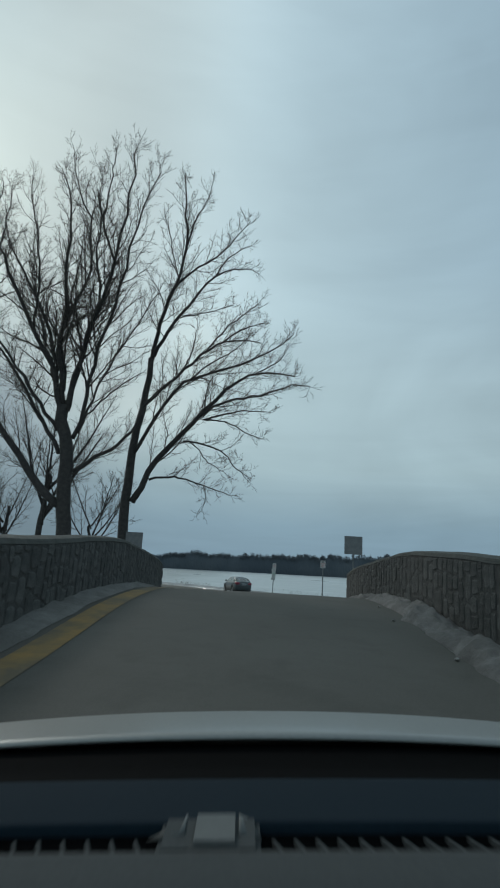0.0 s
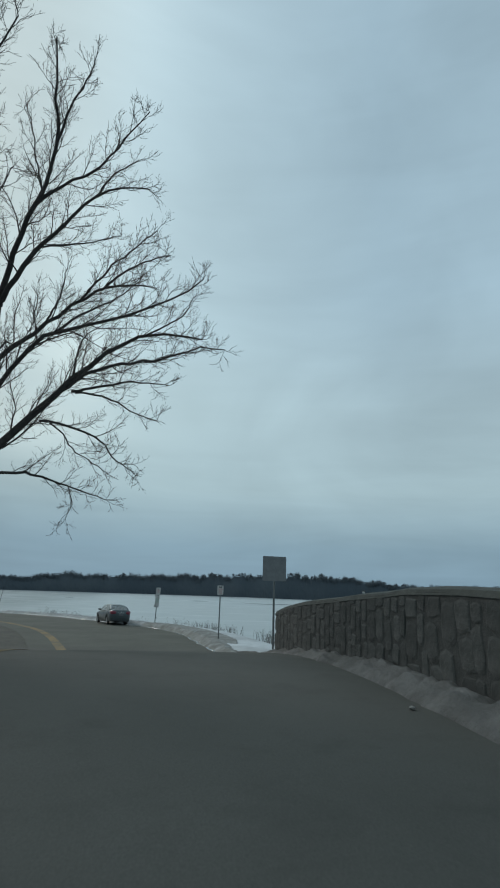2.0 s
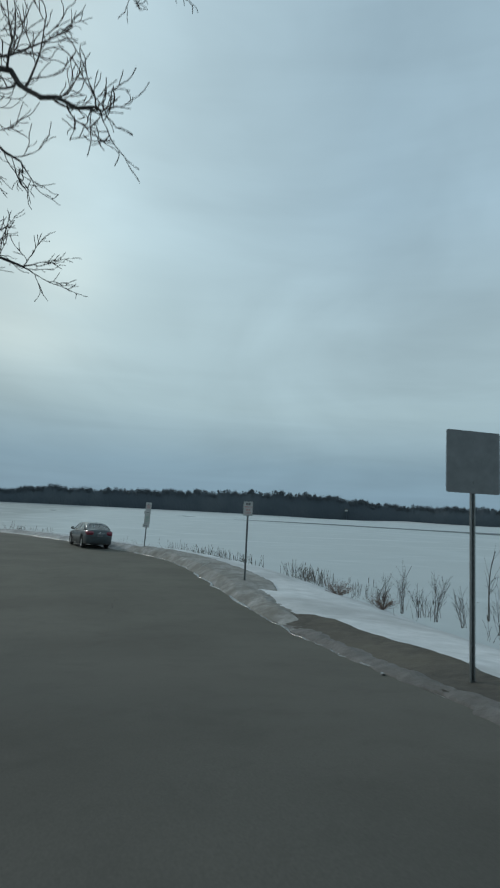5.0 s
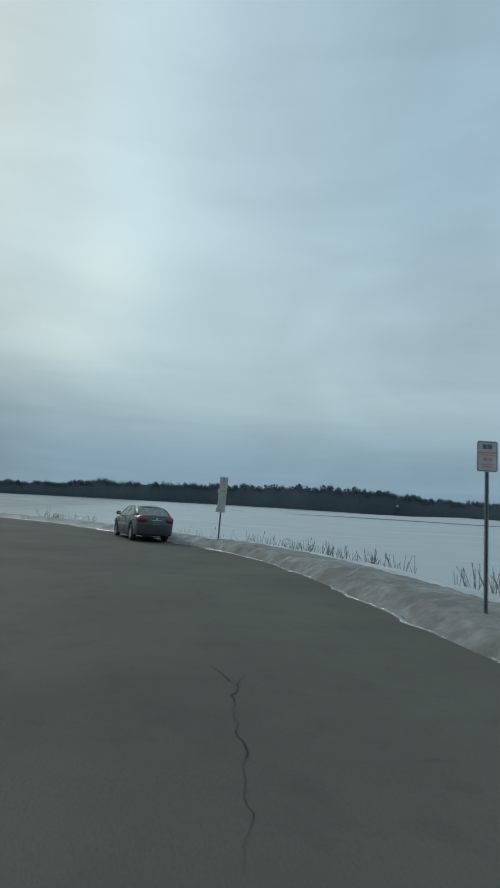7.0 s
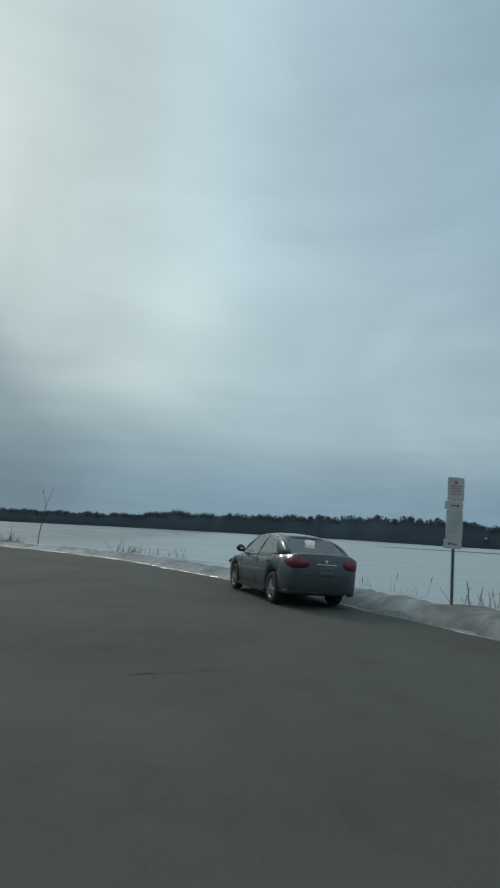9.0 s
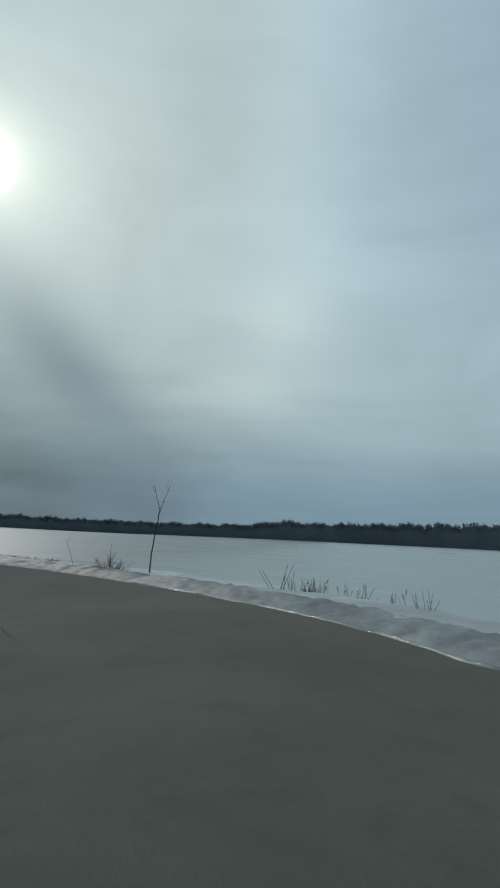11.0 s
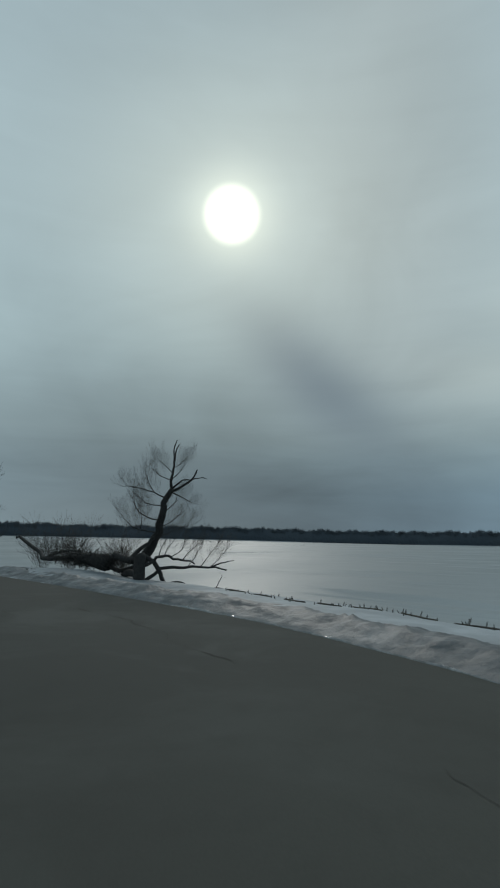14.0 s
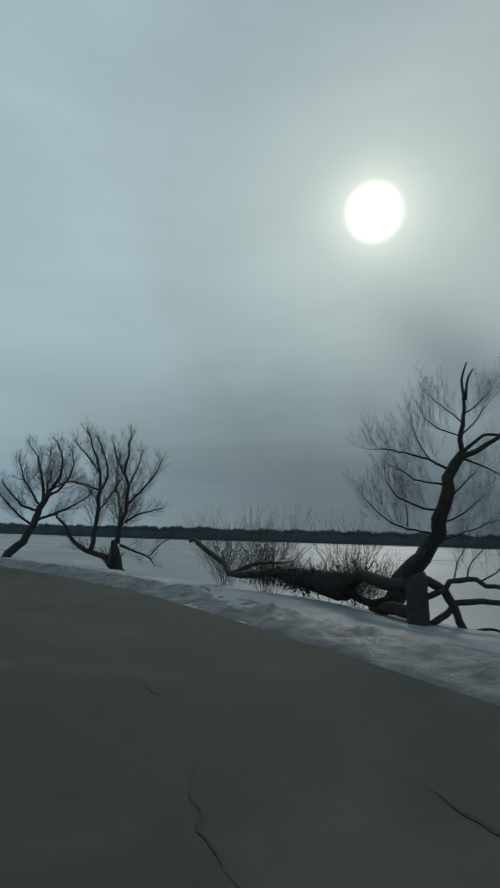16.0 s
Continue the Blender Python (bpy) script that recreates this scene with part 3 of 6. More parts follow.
def build_snowbank():
    """The ploughed ridge along the road's right edge, dirty on the bridge, cleaner along the lake."""
    d = np.gradient(EDGE, axis=0)
    d /= np.linalg.norm(d, axis=1, keepdims=True)
    nrm = np.stack([d[:, 1], -d[:, 0]], 1)

    def ridge(name, lo, hi, width, tall, material, label, seed, rough=1.0, least=0.0):
        cols, fade = 28, 10
        line = np.repeat(np.arange(lo, hi), 2) + np.tile((0.0, 0.5), hi - lo)
        verts = []
        for u in line:
            i = min(int(u), len(EDGE) - 2)
            f = u - i
            e, n = EDGE[i] * (1 - f) + EDGE[i + 1] * f, nrm[i]
            wide, high = width(e[1]), tall(e[1])
            end = min(1.0, (u - lo) / fade, (hi - u) / fade)
            ragged = 0.14 * lump(u * 0.25, seed, 0.9) + 0.07 * lump(u * 0.25, seed, 3.5)
            for j in range(cols):
                t = j / (cols - 1)
                off = t * wide + ragged * (1 - t)
                p = e + n * off
                steep = np.interp(e[1], (40, 46, 50, 56), (2.1, 3.4, 3.4, 2.1))
                body = math.sin(min(1.0, t * steep) * math.pi / 2) * (1 - max(0, t - 0.42) * 1.2)
                l1, l2, l3 = lump(p[0], p[1], 0.8, seed), lump(p[0], p[1], 2.6, seed + 3), lump(p[0], p[1], 7.0, seed + 5)
                chunk = min(1.0, t * 6) * min(1.0, (1 - t) * 3)
                z = high * body * (1 + 0.28 * l1) + (0.06 * l2 + 0.055 * l3) * chunk * (rough if e[1] < 18 else min(rough, 0.4 + 0.4 * (e[1] > 29) + 0.05 * (e[1] > 46)))
                z = max(z, least * min(1.0, t * 4, max(0.0, (e[1] - 31) / 3)) + 0.03 * l2)
                base = float(smooth_height(p[1])) * max(0.0, 1 - max(0, off) / 6.0)
                verts.append((p[0], p[1], base - 0.02 + (max(0.0, z) * end + 0.02 if 0 < j < cols - 1 else 0)))
        me = from_arrays(name, verts, [q[::-1] for q in strip_faces(len(verts) // cols, cols)], material)
        tagged(new(name, me), label, "snow bank", kind="stuff")

    # trodden grey slush between the yellow line and the other wall
    verts, cols = [], 9
    for y in np.arange(-12, 19.6, 0.22):
        for j in range(cols):
            t = j / (cols - 1)
            x = -2.40 - 0.42 * t + 0.10 * lump(0.0, y, 0.8, 7.0) * (1 - t)
            z = float(smooth_height(y)) + 0.012 + (0.10 * t**0.7 * (1 + 0.6 * lump(x, y, 1.5, 2.0)) + 0.03 * lump(x, y, 5.0, 2.0)) * (0 < j)
            verts.append((x, y, max(z, float(smooth_height(y)) - 0.03)))
    me = from_arrays("slush", verts, strip_faces(len(verts) // cols, cols), SLUSH)
    tagged(new("slush", me), "grey gritty slush along the foot of the bridge wall", "slush", kind="stuff")

    at = lambda y: int(np.argmin(np.abs(EDGE[:, 1] - y) + (EDGE[:, 0] < -30) * 1e3))  # noqa: E731
    a, b, c = at(-12), at(29), at(46.8)
    ridge("snow_bank", a, b, lambda y: np.interp(y, (17.5, 19, 26, 29), (0.85, 0.55, 0.6, 0.95)), lambda y: np.interp(y, (0, 12, 18, 19.5, 26, 29), (0.26, 0.25, 0.15, 0.085, 0.09, 0.14)), HEAP, "dirty ploughed snow heaped against the stone wall", 1.0, 1.2)
    ridge("snow_bank", b - 8, c + 16, lambda y: np.interp(y, (20, 26, 31, 34, 37, 43), (0.85, 1.0, 1.15, 1.8, 1.85, 1.65)), lambda y: np.interp(y, (20, 26, 31, 36, 41, 45, 48), (0.10, 0.14, 0.22, 0.26, 0.27, 0.27, 0.28)), DIRTY_SNOW, "sandy grey ploughed snow bank along the road edge", 2.0, 1.0, 0.27)
    e = at(66.5)
    ridge("snow_bank", c - 2, e + 6, lambda y: 1.9, lambda y: np.interp(y, (48, 52, 58), (0.28, 0.27, 0.24)), PALE_SNOW, "pale lumpy snow bank along the lakeside road", 3.0, 0.85)
    ridge("snow_bank", e - 6, len(EDGE) - 40, lambda y: 1.9, lambda y: np.interp(y, (48, 52, 58), (0.28, 0.27, 0.24)), GREY_BACKLIT_SNOW, "grey-white lumpy snow bank along the lakeside road", 3.0, 0.85)


# ---------------------------------------------------------------- bridge walls


def wall_top(y):
    return np.interp(y, (-12, 0, 4, 7.5, 9.5, 11.0, 12.2, 13.5, 15.0, 16.5, 17.6, 18.2, 18.65), (1.5, 1.93, 2.1, 2.29, 2.43, 2.50, 2.53, 2.47, 2.39, 2.31, 2.22, 2.15, 2.06))


def build_wall(name, inner, side, end, lo, label):
    """A humped rubble parapet: mortar core and cap, and face stones that stand proud. side: +1 when it lies right of the road."""
    ob = tagged(new(name), label, "wall", kind="structure")
    thick = 0.5
    ys = np.r_[np.arange(lo, end - 0.3, 0.6), end]
    verts = []
    for y in ys:
        z0, z1 = float(smooth_height(y)) - 0.9, float(wall_top(y + 18.65 - end)) - 0.07
        for x, z in ((inner, z0), (inner, z1), (inner + side * thick, z1), (inner + side * thick, z0 - 0.6)):
            verts.append((x, y, z))
    faces = [(4 * i + k, 4 * i + (k + 1) % 4, 4 * i + 4 + (k + 1) % 4, 4 * i + 4 + k) for i in range(len(ys) - 1) for k in range(4)]
    n = 4 * (len(ys) - 1)
    faces += [(0, 1, 2, 3), (n + 3, n + 2, n + 1, n)]
    part("wall_core", from_arrays("wall_core", verts, faces, MORTAR, False), MORTAR, ob)
    # cap of rough mortar, rounded down at the end
    bm = bmesh.new()
    rows = []
    for y in ys:
        z = float(wall_top(y + 18.65 - end))
        ring = []
        for k in range(7):
            a = k / 6 * math.pi
            x = inner + side * (thick / 2 - math.cos(a) * (thick / 2 + 0.015))
            ring.append(bm.verts.new((x, y + (0.05 if y == end else 0), z - 0.10 + 0.10 * math.sin(a) ** 0.6 + 0.015 * lump(x, y, 2.5))))
        rows.append(ring)
    for a, b in zip(rows[:-1], rows[1:]):
        for k in range(6):
            bm.faces.new((a[k], a[k + 1], b[k + 1], b[k]))
        bm.faces.new((a[6], a[0], b[0], b[6]))
    bm.faces.new(rows[-1])
    bmesh.ops.recalc_face_normals(bm, faces=bm.faces)
    part("wall_cap", bm, CAP, ob, "rough weathered coping")
    return ob


def stone_mesh(w, h, depth, seed):
    """One irregular rounded field stone, its back at y = 0, bulging to -y."""
    rng = random.Random(seed)
    n = 8
    rim, mid = [], []
    for k in range(n):
        a = 2 * math.pi * k / n + rng.uniform(-0.2, 0.2)
        c, s = math.cos(a), math.sin(a)
        f = 1 / max(abs(c), abs(s)) ** 0.75
        f *= rng.uniform(0.86, 1.0)
        rim.append((c * f * w / 2, 0, s * f * h / 2))
        mid.append((c * f * w / 2 * 0.82, -depth * rng.uniform(0.6, 0.9), s * f * h / 2 * 0.82))
    verts = rim + mid + [(0, -depth * 1.05, 0)]
    faces = [(k, (k + 1) % n, n + (k + 1) % n, n + k) for k in range(n)] + [(n + k, n + (k + 1) % n, 2 * n) for k in range(n)]
    me = bpy.data.meshes.new("stone")
    me.from_pydata(verts, [], faces)
    me.materials.append(STONE)
    me.update()
    return me


def face_stones(wall, inner, side, end, lo, hi):
    """Coursed rubble on the face towards the road and on the end."""
    rng = random.Random(int(40 + side))
    sizes = [(0.34, 0.24), (0.26, 0.30), (0.44, 0.26), (0.20, 0.34), (0.30, 0.40), (0.38, 0.20), (0.24, 0.22), (0.22, 0.48), (0.28, 0.52)]
    kinds = [(stone_mesh(w, h, 0.013, 7 * i), w, h) for i, (w, h) in enumerate(sizes)]
    count = 0

    def place(at, turn, w, h):
        me, kw, kh = min(kinds, key=lambda s: abs(s[1] / s[2] - w / h) + 0.35 * rng.random())
        ob = new("stone", me)
        ob.parent = wall
        ob.matrix_world = Matrix.Translation(at) @ Matrix.Rotation(turn, 4, "Z") @ Matrix.Rotation(rng.uniform(-0.10, 0.10), 4, "Y") @ Matrix.Diagonal((1.08 * w / kw, rng.uniform(0.6, 1.2), 1.04 * h / kh, 1))

    y = lo
    while y < hi:
        w = rng.uniform(0.15, 0.30)
        z = float(smooth_height(y)) + rng.uniform(-0.05, 0.12)
        top = float(wall_top(y + 18.65 - end)) - 0.10
        while z < top - 0.06:
            h = min(rng.uniform(0.18, 0.48), top - z)
            place((inner - side * 0.005, y + w / 2 + rng.uniform(-0.05, 0.05), z + h / 2), -math.pi / 2 if side > 0 else math.pi / 2, w, h)
            z += h + 0.01
            count += 1
        y += w + 0.01
    x = 0.0
    while x < 0.5:
        w = rng.uniform(0.2, 0.28)
        z = float(smooth_height(end)) - 0.1
        top = float(wall_top(18.65)) - 0.12
        while z < top - 0.05:
            h = min(rng.uniform(0.2, 0.34), top - z)
            place((inner + side * (x + w / 2), end + 0.005, z + h / 2), math.pi, w, h)
            z += h + 0.01
        x += w


# ---------------------------------------------------------------- bare trees


def tubes(name, paths, material, sides=5):
    """One mesh of tapered tubes; paths: lists of (point, radius)."""
    verts, faces = [], []
    ang = [2 * math.pi * k / sides for k in range(sides)]
    cs = [(math.cos(a), math.sin(a)) for a in ang]
    for path in paths:
        base, prev = len(verts), None
        for i, (p, r) in enumerate(path):
            q = path[min(i + 1, len(path) - 1)][0] - path[max(i - 1, 0)][0]
            t = q.normalized() if q.length > 1e-6 else Vector((0, 0, 1))
            u = prev - t * prev.dot(t) if prev else t.orthogonal()
            u = u.normalized() if u.length > 1e-6 else t.orthogonal().normalized()
            prev, v = u, t.cross(u)
            verts.extend(p + (u * c + v * s) * r for c, s in cs)
        if sides > 4:
            faces.append(tuple(range(base + sides - 1, base - 1, -1)))
            faces.append(tuple(range(len(verts) - sides, len(verts))))
        for i in range(len(path) - 1):
            a = base + i * sides
            faces.extend((a + k, a + (k + 1) % sides, a + sides + (k + 1) % sides, a + sides + k) for k in range(sides))
    return from_arrays(name, verts, faces, material)


def bend(points, r0, r1, rng, wobble=0.03):
    """A smooth wobbling path with tapering radius through a few points."""
    p = catmull(points, max(0.15, sum((Vector(b) - Vector(a)).length for a, b in zip(points[:-1], points[1:])) / 14))
    p = np.vstack([p, points[-1]])
    n = len(p)
    size = np.linalg.norm(p[-1] - p[0])
    out = []
    for i in range(n):
        t = i / (n - 1)
        j = Vector((rng.gauss(0, 1), rng.gauss(0, 1), rng.gauss(0, 1))) * (wobble * size / 12 * (0 < i < n - 1))
        out.append((Vector(p[i]) + j, r0 * (1 - t) ** 0.85 + r1 * (1 - (1 - t) ** 0.85)))
    return out


def offshoot(path, t, length, spread, rise, rng, r_scale=0.55, droop=0.0, segments=5, wander=0.18, turn=None, radius=None):
    """A side branch from a place on a path."""
    x = t * (len(path) - 1)
    i = min(int(x), len(path) - 2)
    f = x - i
    p = path[i][0].lerp(path[i + 1][0], f)
    r = (path[i][1] * (1 - f) + path[i + 1][1] * f) * r_scale
    if radius:
        r = min(r, radius)
    axis_dir = (path[i + 1][0] - path[i][0]).normalized()
    side = axis_dir.orthogonal().normalized()
    side.rotate(Matrix.Rotation(rng.uniform(0, 2 * math.pi) if turn is None else turn, 3, axis_dir))
    d = (axis_dir * math.cos(spread) + side * math.sin(spread)).normalized()
    out, step = [(p.copy(), r)], length / segments
    for k in range(segments):
        d = (d + Vector((rng.gauss(0, wander), rng.gauss(0, wander), rng.gauss(0, wander * 0.8) + rise - droop * (k / segments)))).normalized()
        p = p + d * step
        out.append((p.copy(), max(0.0012, r * (1 - (k + 1) / segments * 0.8))))
    return out


def reach(path):
    return sum((b[0] - a[0]).length for a, b in zip(path[:-1], path[1:]))


def crown(limbs, rng, every, share, least, rise, droop, start, twig_r, spread=0.75, crook=1.0, stout=1.0):
    """Three orders of side branches; each takes a share of the wood left beyond its root, so that tips stay fine.

    every: metres between branches of each order; share, least: length as a share of what is left, plus a least length in metres."""
    orders, parents = [], limbs
    for k in range(3):
        born = []
        for p in parents:
            size = reach(p)
            begin = start if k == 0 else 0.12
            n = max(2, int(size * (1 - begin) / every[k] + rng.random()))
            turn = rng.uniform(0, 6.28)
            for m in range(n):
                t = begin + (0.985 - begin) * ((m + 0.25 + 0.5 * rng.random()) / n) ** 0.88
                length = share[k] * size * (1 - t) * rng.uniform(0.6, 1.15) + least[k] * rng.uniform(0.6, 1.3)
                turn += 2.4 + rng.uniform(-0.4, 0.4)
                b = offshoot(p, t, length, spread * rng.uniform(0.65, 1.15), rise, rng, 0.7, droop, (7, 5, 3)[k], (0.10, 0.13, 0.17)[k] * crook, turn, (0.004 + 0.0115 * length) * stout)
                born.append([(q, max(r, twig_r * (1.0, 0.9, 0.75)[k])) for q, r in b])
            tip = offshoot(p, 0.99, least[k] * 1.2, 0.15, rise, rng, 0.95, droop, 4, 0.12 * crook)
            born.append([(q, max(r, twig_r * 0.8)) for q, r in tip])
        orders.append(born)
        parents = born
    return orders


def tree(name, label, base, limbs_points, radii, seed, every, share, least, rise=0.05, droop=0.0, start=0.25, twig_r=0.005, trunk_count=1, group="", wobble=0.03, category="tree", spread=0.75, crook=1.0, skip=(), stout=1.0):
    """limbs_points: paths in metres from the base; the first trunk_count of them are bare trunks, those in skip carry no twigs."""
    rng = random.Random(seed)
    ob = thing(name, label, category, base, group)
    paths = [bend(pts, r[0], r[1], rng, wobble) for pts, r in zip(limbs_points, radii)]
    limbs = paths[trunk_count:]
    b1, b2, b3 = crown([p for i, p in enumerate(paths) if i >= trunk_count and i not in skip], rng, every, share, least, rise, droop, start, twig_r, spread, crook, stout)
    flare = paths[0]
    flare[0] = (flare[0][0], flare[0][1] * 1.35)
    for stem in paths[:trunk_count]:
        part("trunk", tubes("trunk", [stem], BARK, 12), BARK, ob)
    for limb in limbs:
        part("limb", tubes("limb", [limb], BARK, 8), BARK, ob)
    tagged(part("crown", tubes("crown", b1, BARK, 5), BARK, ob, "leafless side branches"), kind="stuff")
    tagged(part("twig_spray", tubes("twig_spray", b2 + b3, TWIG, 3), TWIG, ob, "fine leafless twigs"), kind="stuff")
    return ob

# ---------------------------------------------------------------- far shore


def band_height(az):
    """Height in metres of the wooded skyline, by azimuth in degrees to the right of +y."""
    return np.interp(az, (-110, -78, -66, -58, -52, -44, -37, -28, -20, -14, -9, -5.6, -3, 0, 6, 12, 18, 23, 27, 31, 38, 60, 80), (12, 12, 13.5, 15, 14.5, 15.5, 15.5, 14.5, 15, 16, 18, 24, 22, 23, 25, 27, 29, 28, 24, 20, 21, 22, 22))


def build_far_woods():
    ball = bmesh.new()
    bmesh.ops.create_icosphere(ball, subdivisions=1, radius=1.0)
    shape, tris = np.array([v.co[:] for v in ball.verts]), np.array([[v.index for v in f.verts] for f in ball.faces])
    ball.free()
    corners = len(shape)
    dice = np.random.RandomState(5)

    def skyline(az):
        crowns = sum(a * np.abs(np.sin(az * f + p)) for a, f, p in ((0.45, 5.3, 0.3), (0.35, 8.9, 1.1), (0.2, 19.0, 2.0), (0.12, 37.0, 0.7)))
        return band_height(az) * (1 + 0.05 * np.sin(az * 2.1) + 0.03 * np.sin(az * 7.3 + 1)) + crowns - 1.1

    def place(az, r, z):
        a = np.radians(az)
        return np.stack([SHORE_C[0] + np.sin(a) * r, SHORE_C[1] + np.cos(a) * r, LAKE + z], -1)

    # the closed mass of trunks and branches
    az, up = np.arange(-115, 80, 0.07), np.linspace(0, 1, 15)
    top = skyline(az)
    rough = dice.uniform(-1, 1, (len(az), len(up)))
    r = SHORE_R + 6 + 9 * up[None] ** 2 + 0.4 * rough
    z = up[None] * (top[:, None] * 0.95 - 0.4 + 0.5 * rough)
    r[:, -1] += 30
    z[:, -1] = z[:, -2] * 0.5
    verts = place(np.repeat(az[:, None], len(up), 1), r, z).reshape(-1, 3).tolist()
    faces = [q[::-1] for q in strip_faces(len(az), len(up))]

    # rounded leafless crowns, each a sheaf of fine shoots
    mass = len(faces)
    trees, blades = 2400, 34
    count = trees * blades
    wide, tall = dice.uniform(1.2, 3.6, trees), 1 + 0.028 * dice.standard_normal(trees)
    mid = dice.uniform(-115, 80, trees)
    d = dice.uniform(-1, 1, (trees, blades))
    ca = (mid[:, None] + np.degrees(d * wide[:, None] / SHORE_R)).ravel()
    peak = (np.repeat(skyline(mid) * tall, blades) - (1 - np.sqrt(1 - d.ravel() ** 2)) * np.repeat(wide, blades)) * dice.uniform(0.93, 1.03, count)
    low = np.maximum(1.0, peak - dice.uniform(2.0, 6.0, count))
    foot = place(ca, SHORE_R + np.repeat(dice.uniform(9, 19, trees), blades), low)
    side = np.stack([np.cos(np.radians(ca)), -np.sin(np.radians(ca)), np.zeros(count)], -1) * dice.uniform(0.05, 0.14, count)[:, None]
    tip = foot + side * dice.uniform(-2, 2, count)[:, None] + np.stack([np.zeros(count)] * 2 + [peak - low], -1)
    back = foot + np.stack([np.sin(np.radians(ca)), np.cos(np.radians(ca)), np.zeros(count)], -1) * 0.15
    base = len(verts)
    verts += np.stack([foot - side, foot + side, back, tip], 1).reshape(-1, 3).tolist()
    four = np.array([(0, 1, 3), (1, 2, 3), (2, 0, 3)])
    faces += (four[None] + (base + np.arange(count) * 4)[:, None, None]).reshape(-1, 3).tolist()
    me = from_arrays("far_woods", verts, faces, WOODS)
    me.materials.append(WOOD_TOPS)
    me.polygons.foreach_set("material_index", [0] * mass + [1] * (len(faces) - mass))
    tagged(new("far_woods", me), "dark leafless woods along the far lake shore", "trees", kind="stuff")

    # dark pines on the hill
    count = 80
    ca = dice.uniform(9, 31, count)
    w = dice.uniform(0.5, 1.3, count)
    cz = skyline(ca) * dice.uniform(0.94, 1.03, count) - w
    at = place(ca, SHORE_R + dice.uniform(15, 20, count), cz)
    scale = np.stack([w, w, w * 1.2], 1)[:, None, :] * dice.uniform(0.75, 1.15, (count, corners, 1))
    verts = (at[:, None, :] + shape[None] * scale).reshape(-1, 3).tolist()
    faces = (tris[None] + (np.arange(count) * corners)[:, None, None]).reshape(-1, 3).tolist()
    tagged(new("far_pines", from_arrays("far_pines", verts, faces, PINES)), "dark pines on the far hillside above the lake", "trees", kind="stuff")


def build_far_house():
    a, r = radians(26.0), SHORE_R + 5.0
    at = (SHORE_C[0] + math.sin(a) * r, SHORE_C[1] + math.cos(a) * r, 9.5)
    ob = thing("far_house", "small pale house in the woods on the far shore", "house", at, turn=-23)
    part("wall", box(bmesh.new(), (0, 0, 0.4), (2.8, 3, 1.8), 0.05), SIGN_WHITE, ob)
    bm = bmesh.new()
    vs = [bm.verts.new(v) for v in ((-1.9, -1.9, 1.3), (1.9, -1.9, 1.3), (1.9, 1.9, 1.3), (-1.9, 1.9, 1.3), (-1.9, 0, 2.6), (1.9, 0, 2.6))]
    for f in ((0, 1, 5, 4), (2, 3, 4, 5), (0, 4, 3), (1, 2, 5), (0, 3, 2, 1)):
        bm.faces.new([vs[i] for i in f])
    part("roof", bm, CAP, ob)
    bm = rod(bmesh.new(), (0, 0, -11), (0, 0, -0.45), 1.0)
    part("foundation", bm, WOODS, ob)


def build_open_lead():
    """A long dark strip of wet ice, off the right shore."""
    bm = bmesh.new()
    inner, outer = [], []
    for i in range(41):
        t = i / 40
        a = radians(13.0 + 34 * t)
        r = 205 - 45 * t
        w = (6 + 24 * min(1, t * 2.2)) * (1 + 0.35 * math.sin(9 * t)) * (0.15 if i in (0,) else 1)
        inner.append(bm.verts.new((math.sin(a) * r, 20 + math.cos(a) * r, LAKE + 0.05)))
        outer.append(bm.verts.new((math.sin(a) * (r + w), 20 + math.cos(a) * (r + w), LAKE + 0.05)))
    for i in range(40):
        bm.faces.new((inner[i], inner[i + 1], outer[i + 1], outer[i]))
    bmesh.ops.recalc_face_normals(bm, faces=bm.faces)
    me = bpy.data.meshes.new("ice_lead")
    bm.to_mesh(me)
    bm.free()
    me.materials.append(surface("wet_dark_ice", (0.075, 0.095, 0.105), (0.13, 0.15, 0.16), 0.08, 0.7, spec=0.3))
    tagged(new("ice_lead", me), "long strip of wet dark ice on the lake", "ice", kind="structure")


# ---------------------------------------------------------------- signs


def plate(parent, name, centre, w, h, material, label="", turn=0.0, round_by=0.12):
    bm = bmesh.new()
    vs, r = [], min(w, h) * round_by
    for cx, cz, a0 in ((w / 2 - r, h / 2 - r, 0), (-w / 2 + r, h / 2 - r, 90), (-w / 2 + r, -h / 2 + r, 180), (w / 2 - r, -h / 2 + r, 270)):
        for k in range(4):
            a = radians(a0 + 30 * k)
            vs.append(bm.verts.new((cx + r * math.cos(a), 0, cz + r * math.sin(a))))
    face = bm.faces.new(vs)
    ext = bmesh.ops.extrude_face_region(bm, geom=[face])
    bmesh.ops.translate(bm, vec=(0, 0.006, 0), verts=[v for v in ext["geom"] if isinstance(v, bmesh.types.BMVert)])
    bmesh.ops.recalc_face_normals(bm, faces=bm.faces)
    ob = part(name, bm, material, parent, label)
    ob.matrix_basis = pose(*centre, 0, 0, turn)
    return ob


def bars(parent, rows, y=-0.003):
    """Lettering that cannot be read: bars of (x, z, width, height, material)."""
    for x, z, w, h, mat in rows:
        bar = part("lettering", box(bmesh.new(), (0, 0, 0), (w, 0.004, h)), mat, parent)
        bar.location = (x, y, z)


